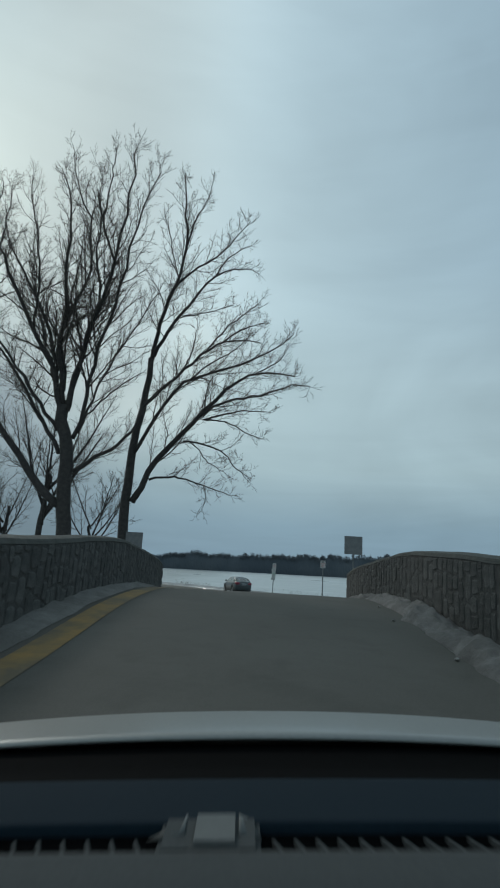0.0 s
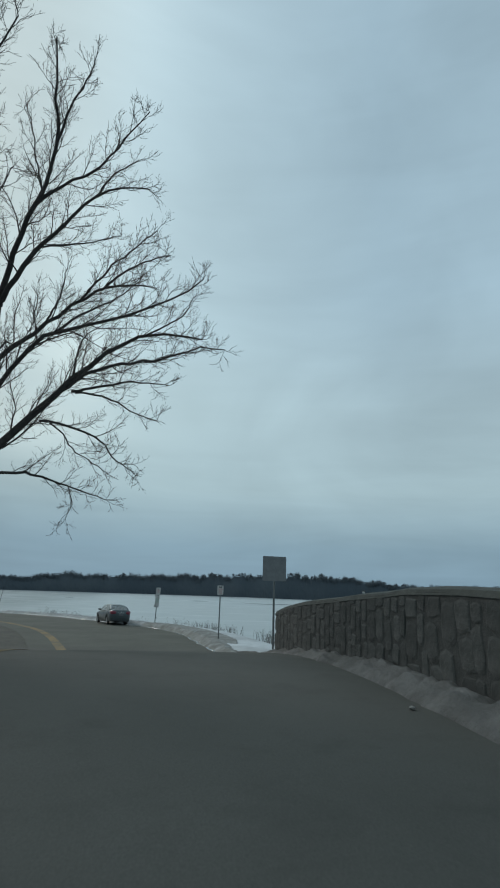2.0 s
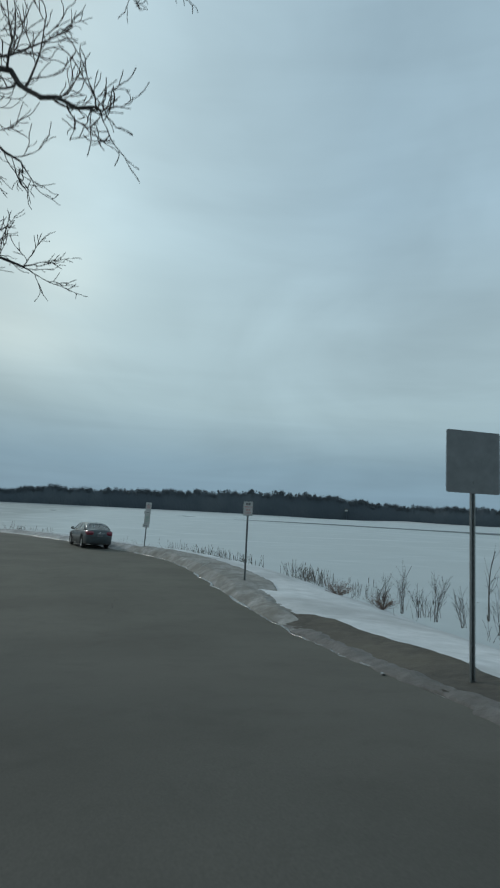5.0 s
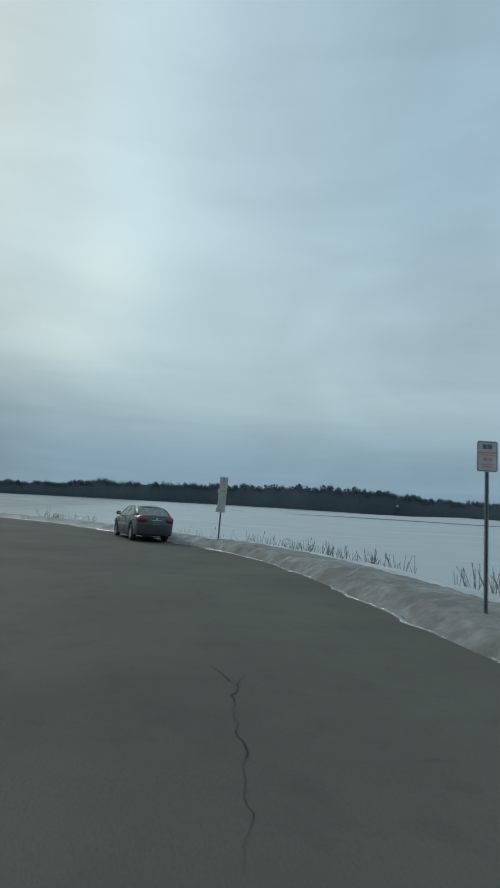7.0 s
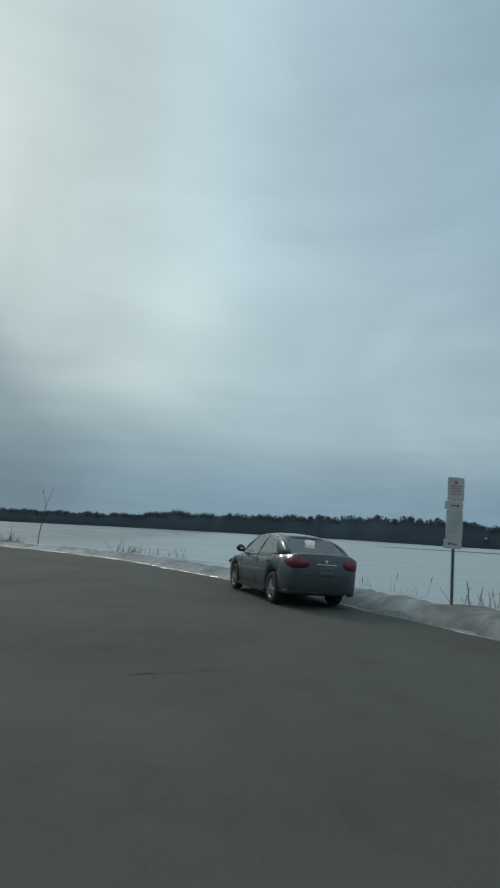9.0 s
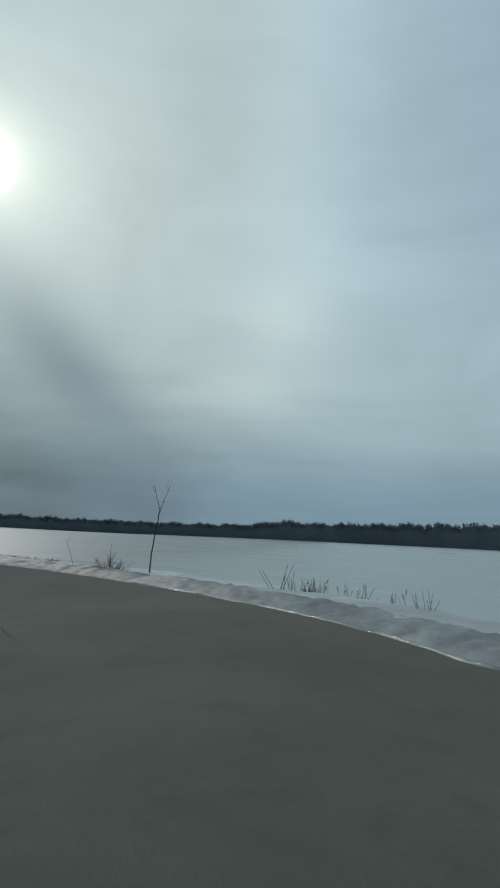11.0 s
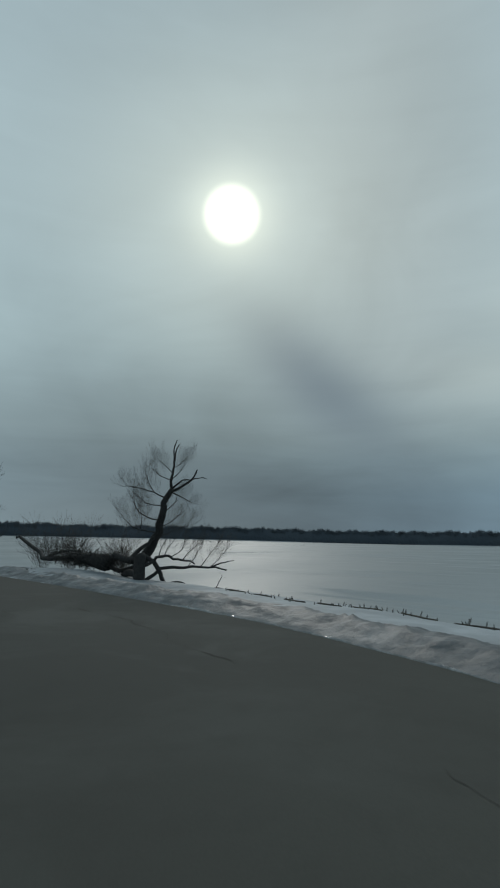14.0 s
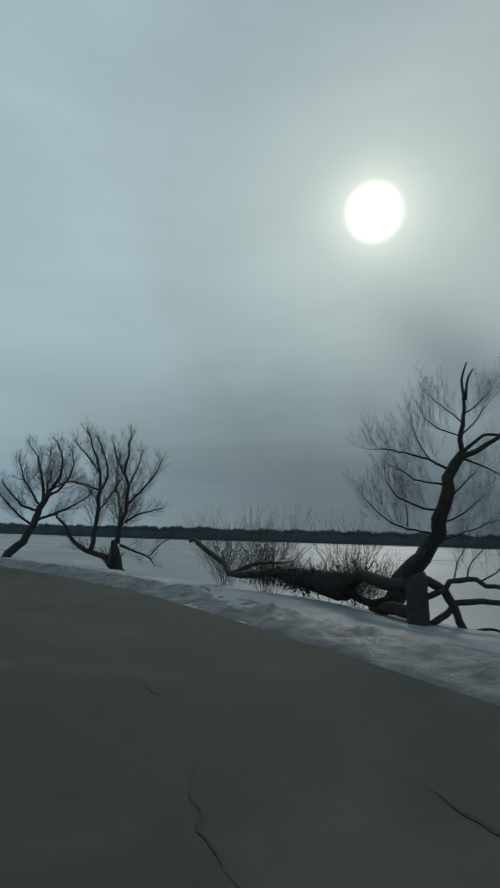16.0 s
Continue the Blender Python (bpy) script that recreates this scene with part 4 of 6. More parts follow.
def post(ob, height, foot):
    """A perforated U-channel post."""
    bm = bmesh.new()
    z, c = (height + foot) / 2, height - foot
    box(bm, (0, 0.028, z), (0.024, 0.005, c))
    box(bm, (-0.015, 0.012, z), (0.006, 0.034, c))
    box(bm, (0.015, 0.012, z), (0.006, 0.034, c))
    box(bm, (-0.023, -0.004, z), (0.015, 0.005, c))
    box(bm, (0.023, -0.004, z), (0.015, 0.005, c))
    part("post", bm, GALV, ob, "galvanised steel channel post")


def bolt(ob, x, y, z):
    part("bolt", rod(bmesh.new(), (x, y - 0.012, z), (x, y + 0.01, z), 0.009, n=6), GALV, ob)


def build_signs():
    s = thing("parking_sign", "tall parking sign with two stacked white plates on a steel post", "road sign", (2.60, 48.78, 0), turn=-3)
    s.matrix_world = s.matrix_world @ pose(0, 0, 0, 0, 1.8, 0) @ Matrix.Scale(1.035, 4)    # knocked a little askew
    post(s, 2.6, -0.3)
    up = plate(s, "plate", (0.02, -0.015, 2.40), 0.31, 0.46, SIGN_WHITE, "white plate with reddish lettering", -4)
    bars(up, [(0, 0.13, 0.05, 0.05, SIGN_BLACK), (0, 0.06, 0.22, 0.025, SIGN_RED), (0, 0.01, 0.18, 0.02, SIGN_RED), (0, -0.04, 0.2, 0.02, SIGN_RED), (0, -0.09, 0.16, 0.02, SIGN_RED)])
    mid = plate(s, "arrow_plate", (-0.01, -0.02, 2.085), 0.36, 0.165, SIGN_WHITE, "white plate with a black arrow", 5)
    bars(mid, [(0.02, 0, 0.16, 0.022, SIGN_BLACK), (0.085, 0, 0.03, 0.05, SIGN_BLACK)])
    lo = plate(s, "plate", (0.005, -0.015, 1.72), 0.31, 0.56, SIGN_WHITE, "faded white plate with greenish lettering", -2)
    bars(lo, [(0, 0.16, 0.2, 0.02, SIGN_GREEN), (0, 0.08, 0.22, 0.03, SIGN_GREEN), (0, 0.01, 0.16, 0.02, SIGN_GREEN), (0, -0.06, 0.2, 0.02, SIGN_GREEN), (0, -0.12, 0.14, 0.02, SIGN_GREEN)])
    low = plate(s, "arrow_plate", (-0.02, -0.022, 1.36), 0.35, 0.18, SIGN_WHITE, "white plate with a black arrow", 4)
    bars(low, [(0.0, 0, 0.16, 0.022, SIGN_BLACK), (-0.065, 0, 0.03, 0.05, SIGN_BLACK)])
    for z in (2.58, 2.2, 1.95, 1.5):
        bolt(s, 0, -0.02, z)

    s = thing("parking_sign", "small white no-stopping sign on a steel post in the snow", "road sign", (4.82, 34.25, 0), turn=-6)
    post(s, 2.8, -0.3)
    p = plate(s, "plate", (0, -0.015, 2.57), 0.32, 0.46, SIGN_WHITE, "white plate with black and red lettering")
    bars(p, [(-0.045, 0.145, 0.055, 0.07, SIGN_BLACK), (0.035, 0.145, 0.075, 0.07, SIGN_BLACK), (0, 0.055, 0.25, 0.022, SIGN_RED), (0, 0.02, 0.2, 0.015, SIGN_RED),
             (-0.03, -0.045, 0.07, 0.05, SIGN_RED), (0.05, -0.045, 0.05, 0.05, SIGN_RED), (0, -0.12, 0.2, 0.015, SIGN_RED), (0, -0.155, 0.17, 0.015, SIGN_RED)])
    for z in (2.74, 2.42):
        bolt(s, 0, -0.02, z)
    rim = bmesh.new()
    for x, z, w, h in ((0, 0.215, 0.30, 0.008), (0, -0.215, 0.30, 0.008), (-0.148, 0, 0.008, 0.42), (0.148, 0, 0.008, 0.42)):
        box(rim, (x, -0.003, z), (w, 0.003, h))
    part("border", rim, SIGN_BLACK, p)

    def back_sign(at, turn, top, w, h):
        s = thing("road_sign", "large grey sign board seen from its unpainted back", "road sign", at, "signs at the bridge end", turn=turn)
        post(s, top - 0.12, -0.9)
        plate(s, "board", (0, -0.016, top - h / 2), w, h, SIGN_BACK, "bare aluminium back of the board", round_by=0.04)
        for z in (0.12, h - 0.12):
            bolt(s, 0, -0.018, top - z)

    back_sign((4.27, 22.0, 0.75), 2, 2.73, 0.71, 0.70)
    back_sign((-4.35, 22.2, 0.75), -4, 2.45, 0.71, 0.74)


# ---------------------------------------------------------------- parked sedan

PAINT = surface("grey_green_car_paint", (0.054, 0.074, 0.085), (0.066, 0.086, 0.097), 60.0, 0.30, metallic=0.45, coat=0.6, c3=(0.075, 0.078, 0.072), scale3=2.0, amount3=0.4)
TRIM = surface("black_plastic", (0.012, 0.013, 0.014), (0.025, 0.026, 0.027), 30.0, 0.6)
RUBBER = surface("tyre_rubber", (0.018, 0.018, 0.018), (0.035, 0.034, 0.033), 20.0, 0.85)
RIM = surface("alloy_rim", (0.40, 0.41, 0.41), (0.52, 0.53, 0.53), 15.0, 0.35, metallic=0.85)
LAMP_RED = surface("red_tail_lamp", (0.16, 0.012, 0.028), (0.20, 0.016, 0.036), 25.0, 0.3, coat=0.4)
CHROME = surface("chrome", (0.6, 0.6, 0.6), (0.66, 0.66, 0.66), 5.0, 0.15, metallic=1.0)
PLATE_W = surface("plate_white", (0.11, 0.12, 0.13), (0.15, 0.16, 0.17), 9.0, 0.5)


def glass(name, tint, rough=0.03, sky_film=0.0):
    """Clear tinted glass, with a patchy pale diffuse film painted in place of reflected sky."""
    m = bpy.data.materials.new(name)
    m.use_nodes = True
    k = Graph(m.node_tree)
    clear = k.node("BsdfTransparent", {0: (*tint, 1)})
    gloss = k.node("BsdfGlossy", {"Color": (1, 1, 1, 1), "Roughness": rough})
    fres = k.node("Fresnel", {"IOR": 1.8})
    film = k.node("BsdfDiffuse", {"Color": (0.52, 0.53, 0.49, 1)})
    patchy = k.math("MULTIPLY", k.ramp(k.noise(k.node("TexCoord").outputs["Object"], 7.0, 4.0, 0.6), [(0.3, 0.6), (0.7, 1.0)]), sky_film)
    pane = k.node("MixShader", {0: patchy, 1: clear.outputs[0], 2: film.outputs[0]})
    k.node("OutputMaterial", {0: k.node("MixShader", {0: fres.outputs[0], 1: pane.outputs[0], 2: gloss.outputs[0]}).outputs[0]})
    return m


GLASS = glass("tinted_glass", (0.90, 0.93, 0.92), sky_film=0.12)
SKY_FILM_GLASS = glass("sky_filmed_glass", (0.90, 0.93, 0.92), sky_film=0.55)


def loft(bm, sections, cap=True):
    rows = [[bm.verts.new(p) for p in s] for s in sections]
    n = len(rows[0])
    for a, b in zip(rows[:-1], rows[1:]):
        for k in range(n):
            bm.faces.new((a[k], a[(k + 1) % n], b[(k + 1) % n], b[k]))
    if cap:
        bm.faces.new(rows[0])
        bm.faces.new(rows[-1][::-1])
    bmesh.ops.recalc_face_normals(bm, faces=bm.faces)
    for f in bm.faces:
        f.smooth = True
    return bm


# plan of the rounded tail: length behind the rear axle, share of the half width
TAIL_Y = (-1.0, -0.985, -0.965, -0.94, -0.90, -0.80, -0.60)
TAIL_W = (0.66, 0.76, 0.82, 0.868, 0.905, 0.945, 0.975)


SEAT_CLOTH = surface("grey_seat_cloth", (0.13, 0.128, 0.12), (0.19, 0.185, 0.175), 60.0, 0.9)


def build_sedan():
    """Origin on the ground under the rear axle, nose towards +y."""
    car = thing("car", "dark grey-green four-door sedan parked at the snowy road edge", "car", (-0.12, 49.72, 0.012), turn=16.5)
    car.matrix_world = car.matrix_world @ pose(0, 0, 0, 0, 1.4, 0)    # leans to the road's edge
    car.scale = (0.88, 0.94, 0.965)
    r_tyre, axles, hw = 0.32, (0.0, 2.66), 0.885
    ys = sorted(set([-1.0, -0.996, -0.985, -0.965, -0.94, -0.90, -0.85] + [round(v, 3) for v in np.linspace(-0.8, 3.56, 40)] + [a + d for a in axles for d in (-0.36, -0.33, -0.27, -0.18, 0.0, 0.18, 0.27, 0.33, 0.36)]))

    def belt(y):
        return np.interp(y, (-1.0, -0.985, -0.94, -0.88, -0.6, -0.1, 0.6, 1.6, 2.3, 2.9, 3.3, 3.5, 3.56), (1.0, 1.035, 1.06, 1.065, 1.06, 1.03, 0.99, 0.96, 0.95, 0.86, 0.76, 0.64, 0.55))

    def width(y):
        return hw * np.interp(y, TAIL_Y + (-0.2, 1.3, 2.8, 3.2, 3.45, 3.56), TAIL_W + (0.995, 1.0, 0.985, 0.93, 0.84, 0.70))

    def bottom(y):
        z = np.interp(y, (-1.0, -0.96, -0.7, 0.5, 2.1, 3.2, 3.56), (0.36, 0.29, 0.25, 0.19, 0.19, 0.20, 0.30))
        for a in axles:
            d = abs(y - a)
            if d < 0.36:
                z = max(z, r_tyre + math.sqrt(max(0.0, 0.36**2 - d**2)))
        return min(z, belt(y) - 0.16)

    sections = []
    for y in ys:
        w, b, t = float(width(y)), float(bottom(y)), float(belt(y))
        h = t - b
        half = [(0.0, b), (w * 0.80, b), (w * 0.96, b + 0.03), (w * 0.985, b + h * 0.3), (w, b + h * 0.52), (w * 0.985, b + h * 0.75), (w * 0.93, t - 0.035), (w * 0.80, t + 0.012), (w * 0.4, t + 0.03), (0.0, t + 0.035)]
        ring = [(x, y, z) for x, z in half] + [(-x, y, z) for x, z in half[-2:0:-1]]
        sections.append(ring)
    part("body", loft(bmesh.new(), sections), PAINT, car)

    # cabin: pillars and roof, with panes set into it
    base = [(-0.72, 1.02), (-0.30, 1.02), (0.50, 1.0), (1.45, 0.97), (2.28, 0.955)]
    roof_z = lambda y: float(np.interp(y, (0.0, 0.35, 0.8, 1.25, 1.6), (1.385, 1.445, 1.47, 1.455, 1.40)))  # noqa: E731
    bm = bmesh.new()
    roof = []
    for y in np.linspace(0.0, 1.6, 9):
        z, w = roof_z(y), 0.615 - 0.04 * abs(y - 0.8)
        half = [(0, z + 0.015), (w * 0.6, z + 0.005), (w, z - 0.035), (w * 1.03, z - 0.07), (w * 0.9, z - 0.06), (0, z - 0.03)]
        roof.append([(x, float(y), q) for x, q in half] + [(-x, float(y), q) for x, q in half[-2:0:-1]])
    part("roof", loft(bm, roof), PAINT, car)

    def pillar(a, b, w, d):
        for sx in (1, -1):
            bm = bmesh.new()
            p, q = Vector((a[0] * sx, a[1], a[2])), Vector((b[0] * sx, b[1], b[2]))
            sec = []
            for c in (p, (p + q) / 2 + Vector((0.012 * sx, 0, 0.012)), q):
                sec.append([(c.x - d * sx, c.y - w, c.z), (c.x + d * sx * 0.4, c.y - w, c.z), (c.x + d * sx * 0.4, c.y + w, c.z), (c.x - d * sx, c.y + w, c.z)])
            part("pillar", loft(bm, sec), PAINT, car)

    def rear_pillar(sx):
        """Broad curved quarter panel between the rear window and the rear door's pane."""
        bm = bmesh.new()
        low, top = [(0.735, -0.68, 1.07), (0.79, -0.50, 1.06), (0.83, -0.15, 1.035)], [(0.575, 0.0, 1.375), (0.60, 0.10, 1.39), (0.635, 0.24, 1.40)]
        rows = []
        for k in range(7):
            t = k / 6
            bulge = 0.035 * math.sin(math.pi * t)
            outer = [Vector(a).lerp(Vector(b), t) + Vector((bulge, -bulge * 0.5, bulge)) for a, b in zip(low, top)]
            rows.append([(p.x * sx, p.y, p.z) for p in outer] + [((p.x - 0.05) * sx, p.y + 0.02, p.z - 0.02) for p in outer[::-1]])
        part("pillar", loft(bm, rows), PAINT, car)

    for side in (1, -1):
        rear_pillar(side)
    pillar((0.83, 0.98, 0.97), (0.635, 0.80, 1.42), 0.05, 0.03)
    pillar((0.82, 2.18, 0.945), (0.615, 1.52, 1.385), 0.05, 0.05)

    def pane(name, corners, material):
        bm = bmesh.new()
        face = bm.faces.new([bm.verts.new(c) for c in corners])
        bm.normal_update()
        if face.normal.dot(face.calc_center_median() - Vector((0.0, 0.8, 1.0))) < 0:
            face.normal_flip()
        bmesh.ops.subdivide_edges(bm, edges=list(bm.edges), cuts=4, use_grid_fill=True)
        ob = part(name, bm, material, car)
        ob.visible_shadow = False

    pane("rear_window", [(-0.70, -0.66, 1.075), (0.70, -0.66, 1.075), (0.575, 0.02, 1.385), (-0.575, 0.02, 1.385)], GLASS)
    pane("windshield", [(-0.76, 2.27, 0.975), (0.76, 2.27, 0.975), (0.575, 1.58, 1.40), (-0.575, 1.58, 1.40)], GLASS)
    for sx in (1, -1):
        pane("side_window", [(0.842 * sx, 1.0, 0.985), (0.835 * sx, 2.12, 0.96), (0.632 * sx, 1.50, 1.39), (0.645 * sx, 0.86, 1.42)], SKY_FILM_GLASS)
        pane("side_window", [(0.832 * sx, -0.20, 1.04), (0.842 * sx, 0.94, 0.99), (0.645 * sx, 0.76, 1.42), (0.637 * sx, 0.26, 1.395)], SKY_FILM_GLASS)
    # seats seen through the glass
    for x, y in ((-0.37, 1.15), (0.37, 1.15), (0.0, 0.1)):
        bm = box(bmesh.new(), (x, y, 0.93), (0.5 if x else 1.2, 0.16, 0.5), 0.05)
        part("seat_back", bm, SEAT_CLOTH, car)
        for hx in ((x,) if x else (-0.37, 0.37)):
            part("headrest", box(bmesh.new(), (hx, y - 0.02, 1.24), (0.26, 0.10, 0.17), 0.04), SEAT_CLOTH, car)
    part("parcel_shelf", box(bmesh.new(), (0, -0.30, 1.075), (1.30, 0.56, 0.02), 0.005), SEAT_CLOTH, car)
    # wheels
    for a in axles:
        for sx in (1, -1):
            bm = bmesh.new()
            prof = [(0.20, -0.10), (0.29, -0.105), (0.318, -0.07), (0.32, 0.0), (0.318, 0.07), (0.29, 0.105), (0.20, 0.10)]
            rows = [[(w * 1.0, r * math.cos(t), r * math.sin(t)) for r, w in prof] for t in [2 * math.pi * k / 28 for k in range(28)]]
            tyre = loft(bm, rows + rows[:1], False)
            bmesh.ops.remove_doubles(tyre, verts=tyre.verts, dist=1e-5)
            wheel = part("tyre", tyre, RUBBER, car)
            wheel.matrix_basis = pose(sx * 0.762, a, r_tyre)
            bm = rod(bmesh.new(), (0.0, 0, 0), (0.06, 0, 0), 0.205, n=24)
            part("hub", bm, TRIM, wheel)
            bm = bmesh.new()
            for k in range(10):
                t = 2 * math.pi * k / 10
                m = Matrix.Rotation(t, 4, "X")
                box(bm, m @ Vector((sx * 0.082, 0, 0.11)), (0.02, 0.035, 0.20), 0.006, m)
            rod(bm, (sx * 0.05, 0, 0), (sx * 0.098, 0, 0), 0.055, n=16)
            part("rim", bm, RIM, wheel, "ten-spoke silver alloy rim")
            lip = bmesh.new()
            ring = [[(sx * w, q * math.cos(a), q * math.sin(a)) for q, w in ((0.185, 0.06), (0.20, 0.095), (0.215, 0.10), (0.212, 0.06))] for a in [2 * math.pi * k / 28 for k in range(28)]]
            loft(lip, ring + ring[:1], False)
            part("rim_lip", lip, RIM, wheel)
    # lamps, bumper, plate, mirrors, handles, seams
    for sx in (1, -1):
        bm = bmesh.new()
        sec = []
        for x, y, z0, z1 in ((0.42, -1.0, 0.84, 0.97), (0.49, -1.0, 0.81, 0.995), (0.575, -0.998, 0.79, 1.005), (0.665, -0.985, 0.785, 1.01), (0.72, -0.965, 0.78, 1.01), (0.76, -0.94, 0.78, 1.01), (0.79, -0.90, 0.785, 1.005), (0.825, -0.80, 0.81, 1.0), (0.85, -0.65, 0.87, 0.985)):
            out = 0.010 * min(1.0, max(0.0, (x - 0.60) / 0.15))
            sec.append([((x + out) * sx, y - 0.010, z0), ((x + out * 1.6) * sx, y - 0.018, (z0 + z1) / 2), ((x + out) * sx, y - 0.010, z1), ((x - 0.03) * sx, y + 0.06, z1), ((x - 0.03) * sx, y + 0.06, z0)])
        part("tail_lamp", loft(bm, sec), LAMP_RED, car, "red wrap-around tail lamp")
        bm = bmesh.new()
        bmesh.ops.create_icosphere(bm, subdivisions=3, radius=1.0, matrix=Matrix.Translation((sx * 0.975, 1.96, 1.045)) @ Matrix.Diagonal((0.115, 0.075, 0.085, 1)))
        for f in bm.faces:
            f.smooth = True
        mirror = part("mirror", bm, TRIM, car, "dark door mirror")
        part("mirror_arm", rod(bmesh.new(), (sx * 0.82, 2.0, 0.96), (sx * 0.93, 1.99, 0.99), 0.02), TRIM, mirror)
        part("mirror_glass", box(bmesh.new(), (sx * 0.975, 1.886, 1.045), (0.09, 0.006, 0.06)), CHROME, mirror)
        for y in (0.30, 1.20):
            part("door_handle", box(bmesh.new(), (sx * 0.893, y, 0.85), (0.025, 0.17, 0.03), 0.008), PAINT, car)
        for y0, z0, y1, z1 in ((1.0, 0.28, 0.98, 0.95), (2.12, 0.35, 2.1, 0.92), (0.42, 0.40, -0.12, 0.98)):
            part("door_seam", rod(bmesh.new(), (sx * 0.882, y0, z0), (sx * 0.865, y1, z1), 0.006, n=5), TRIM, car)
        part("sill", box(bmesh.new(), (sx * 0.86, 1.33, 0.215), (0.05, 1.9, 0.07), 0.015), TRIM, car)
        part("window_trim", rod(bmesh.new(), (sx * 0.858, -0.25, 1.0), (sx * 0.858, 2.1, 0.955), 0.008, n=6), CHROME, car)
        bm = box(bmesh.new(), (sx * 0.62, 3.44, 0.66), (0.36, 0.16, 0.13), 0.05)
        part("headlamp", bm, PLATE_W, car, "clear headlamp")

    def bumper(name, y_mid, y_side, z0, z1, wide, material):
        """A bowed bar that wraps round the end of the car."""
        out = 1 if y_mid > 0 else -1
        sec = []
        for x in np.linspace(-wide, wide, 15):
            y = y_mid + (y_side - y_mid) * abs(x / wide) ** 4
            sec.append([(x, y - out * 0.10, z0), (x, y + out * 0.015, z0 + 0.015), (x, y + out * 0.02, (z0 + z1) / 2), (x, y + out * 0.018, z1 - 0.02), (x, y - out * 0.10, z1)])
        part(name, loft(bmesh.new(), sec), material, car)

    def rear_wrap(name, z0, z1, out, material):
        """A skin that follows the rounded tail of the body."""
        sec = []
        half = [(0.885 * w, y) for y, w in zip(TAIL_Y[::-1], TAIL_W[::-1])] + [(0.4, -1.004), (0.15, -1.006)]
        for x, y in [(-x, y) for x, y in half] + half[::-1]:
            k = 1 + out
            sec.append([(x * 0.90, y + 0.10, z0), (x * k * 0.95, y + 0.035, z0 + 0.012), (x * k * 0.965, y + 0.02, z0 * 0.5 + z1 * 0.5), (x * k * 0.985, y + 0.006, z1 - 0.01), (x * 0.90, y + 0.10, z1)])
        part(name, loft(bmesh.new(), sec), material, car)

    rear_wrap("bumper_skirt", 0.27, 0.352, 0.003, TRIM)
    bumper("front_bumper", 3.60, 3.20, 0.28, 0.54, 0.74, PAINT)
    plate_part = part("number_plate", box(bmesh.new(), (0, -1.01, 0.775), (0.33, 0.012, 0.15), 0.004), PLATE_W, car)
    for k in range(6):
        part("lettering", box(bmesh.new(), (-0.11 + 0.044 * k, -1.018, 0.775), (0.026, 0.004, 0.06)), PAINT, plate_part)
    part("boot_trim", box(bmesh.new(), (0, -1.008, 0.885), (0.50, 0.02, 0.02), 0.006), CHROME, car)
    part("badge", rod(bmesh.new(), (0, -1.0, 0.95), (0, -1.012, 0.95), 0.035, n=14), CHROME, car)
    part("boot_seam", rod(bmesh.new(), (-0.56, -1.0, 0.66), (0.56, -1.0, 0.66), 0.007, n=5), TRIM, car)
    part("exhaust", rod(bmesh.new(), (0.5, -0.98, 0.30), (0.5, -0.7, 0.30), 0.028), CHROME, car)
    part("antenna", rod(bmesh.new(), (0, 0.15, 1.42), (0, 0.05, 1.55), 0.006, 0.003, 6), TRIM, car)


# ---------------------------------------------------------------- the camera's own car, built without its roof, at the start

SILVER = surface("silver_car_paint", (0.17, 0.18, 0.175), (0.20, 0.21, 0.205), 80.0, 0.45, metallic=0.45, coat=0.25)
# dash and cowl colours darkened to stand in for the missing roof's shade
DASH_DARK = surface("dark_dash_vinyl", (0.0055, 0.012, 0.018), (0.0075, 0.0155, 0.0225), 160.0, 0.95, 0.2, 400.0, deep=0.001, spec=0.08)
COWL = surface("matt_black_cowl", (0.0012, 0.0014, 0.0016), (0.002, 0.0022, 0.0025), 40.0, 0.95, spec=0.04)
DASH_GREY = surface("grey_dash_vinyl", (0.038, 0.043, 0.044), (0.050, 0.055, 0.056), 160.0, 0.9, 0.3, 400.0, deep=0.001, spec=0.15)
POD_GREY = surface("pale_grey_plastic", (0.075, 0.082, 0.082), (0.09, 0.098, 0.098), 120.0, 0.7, spec=0.3)


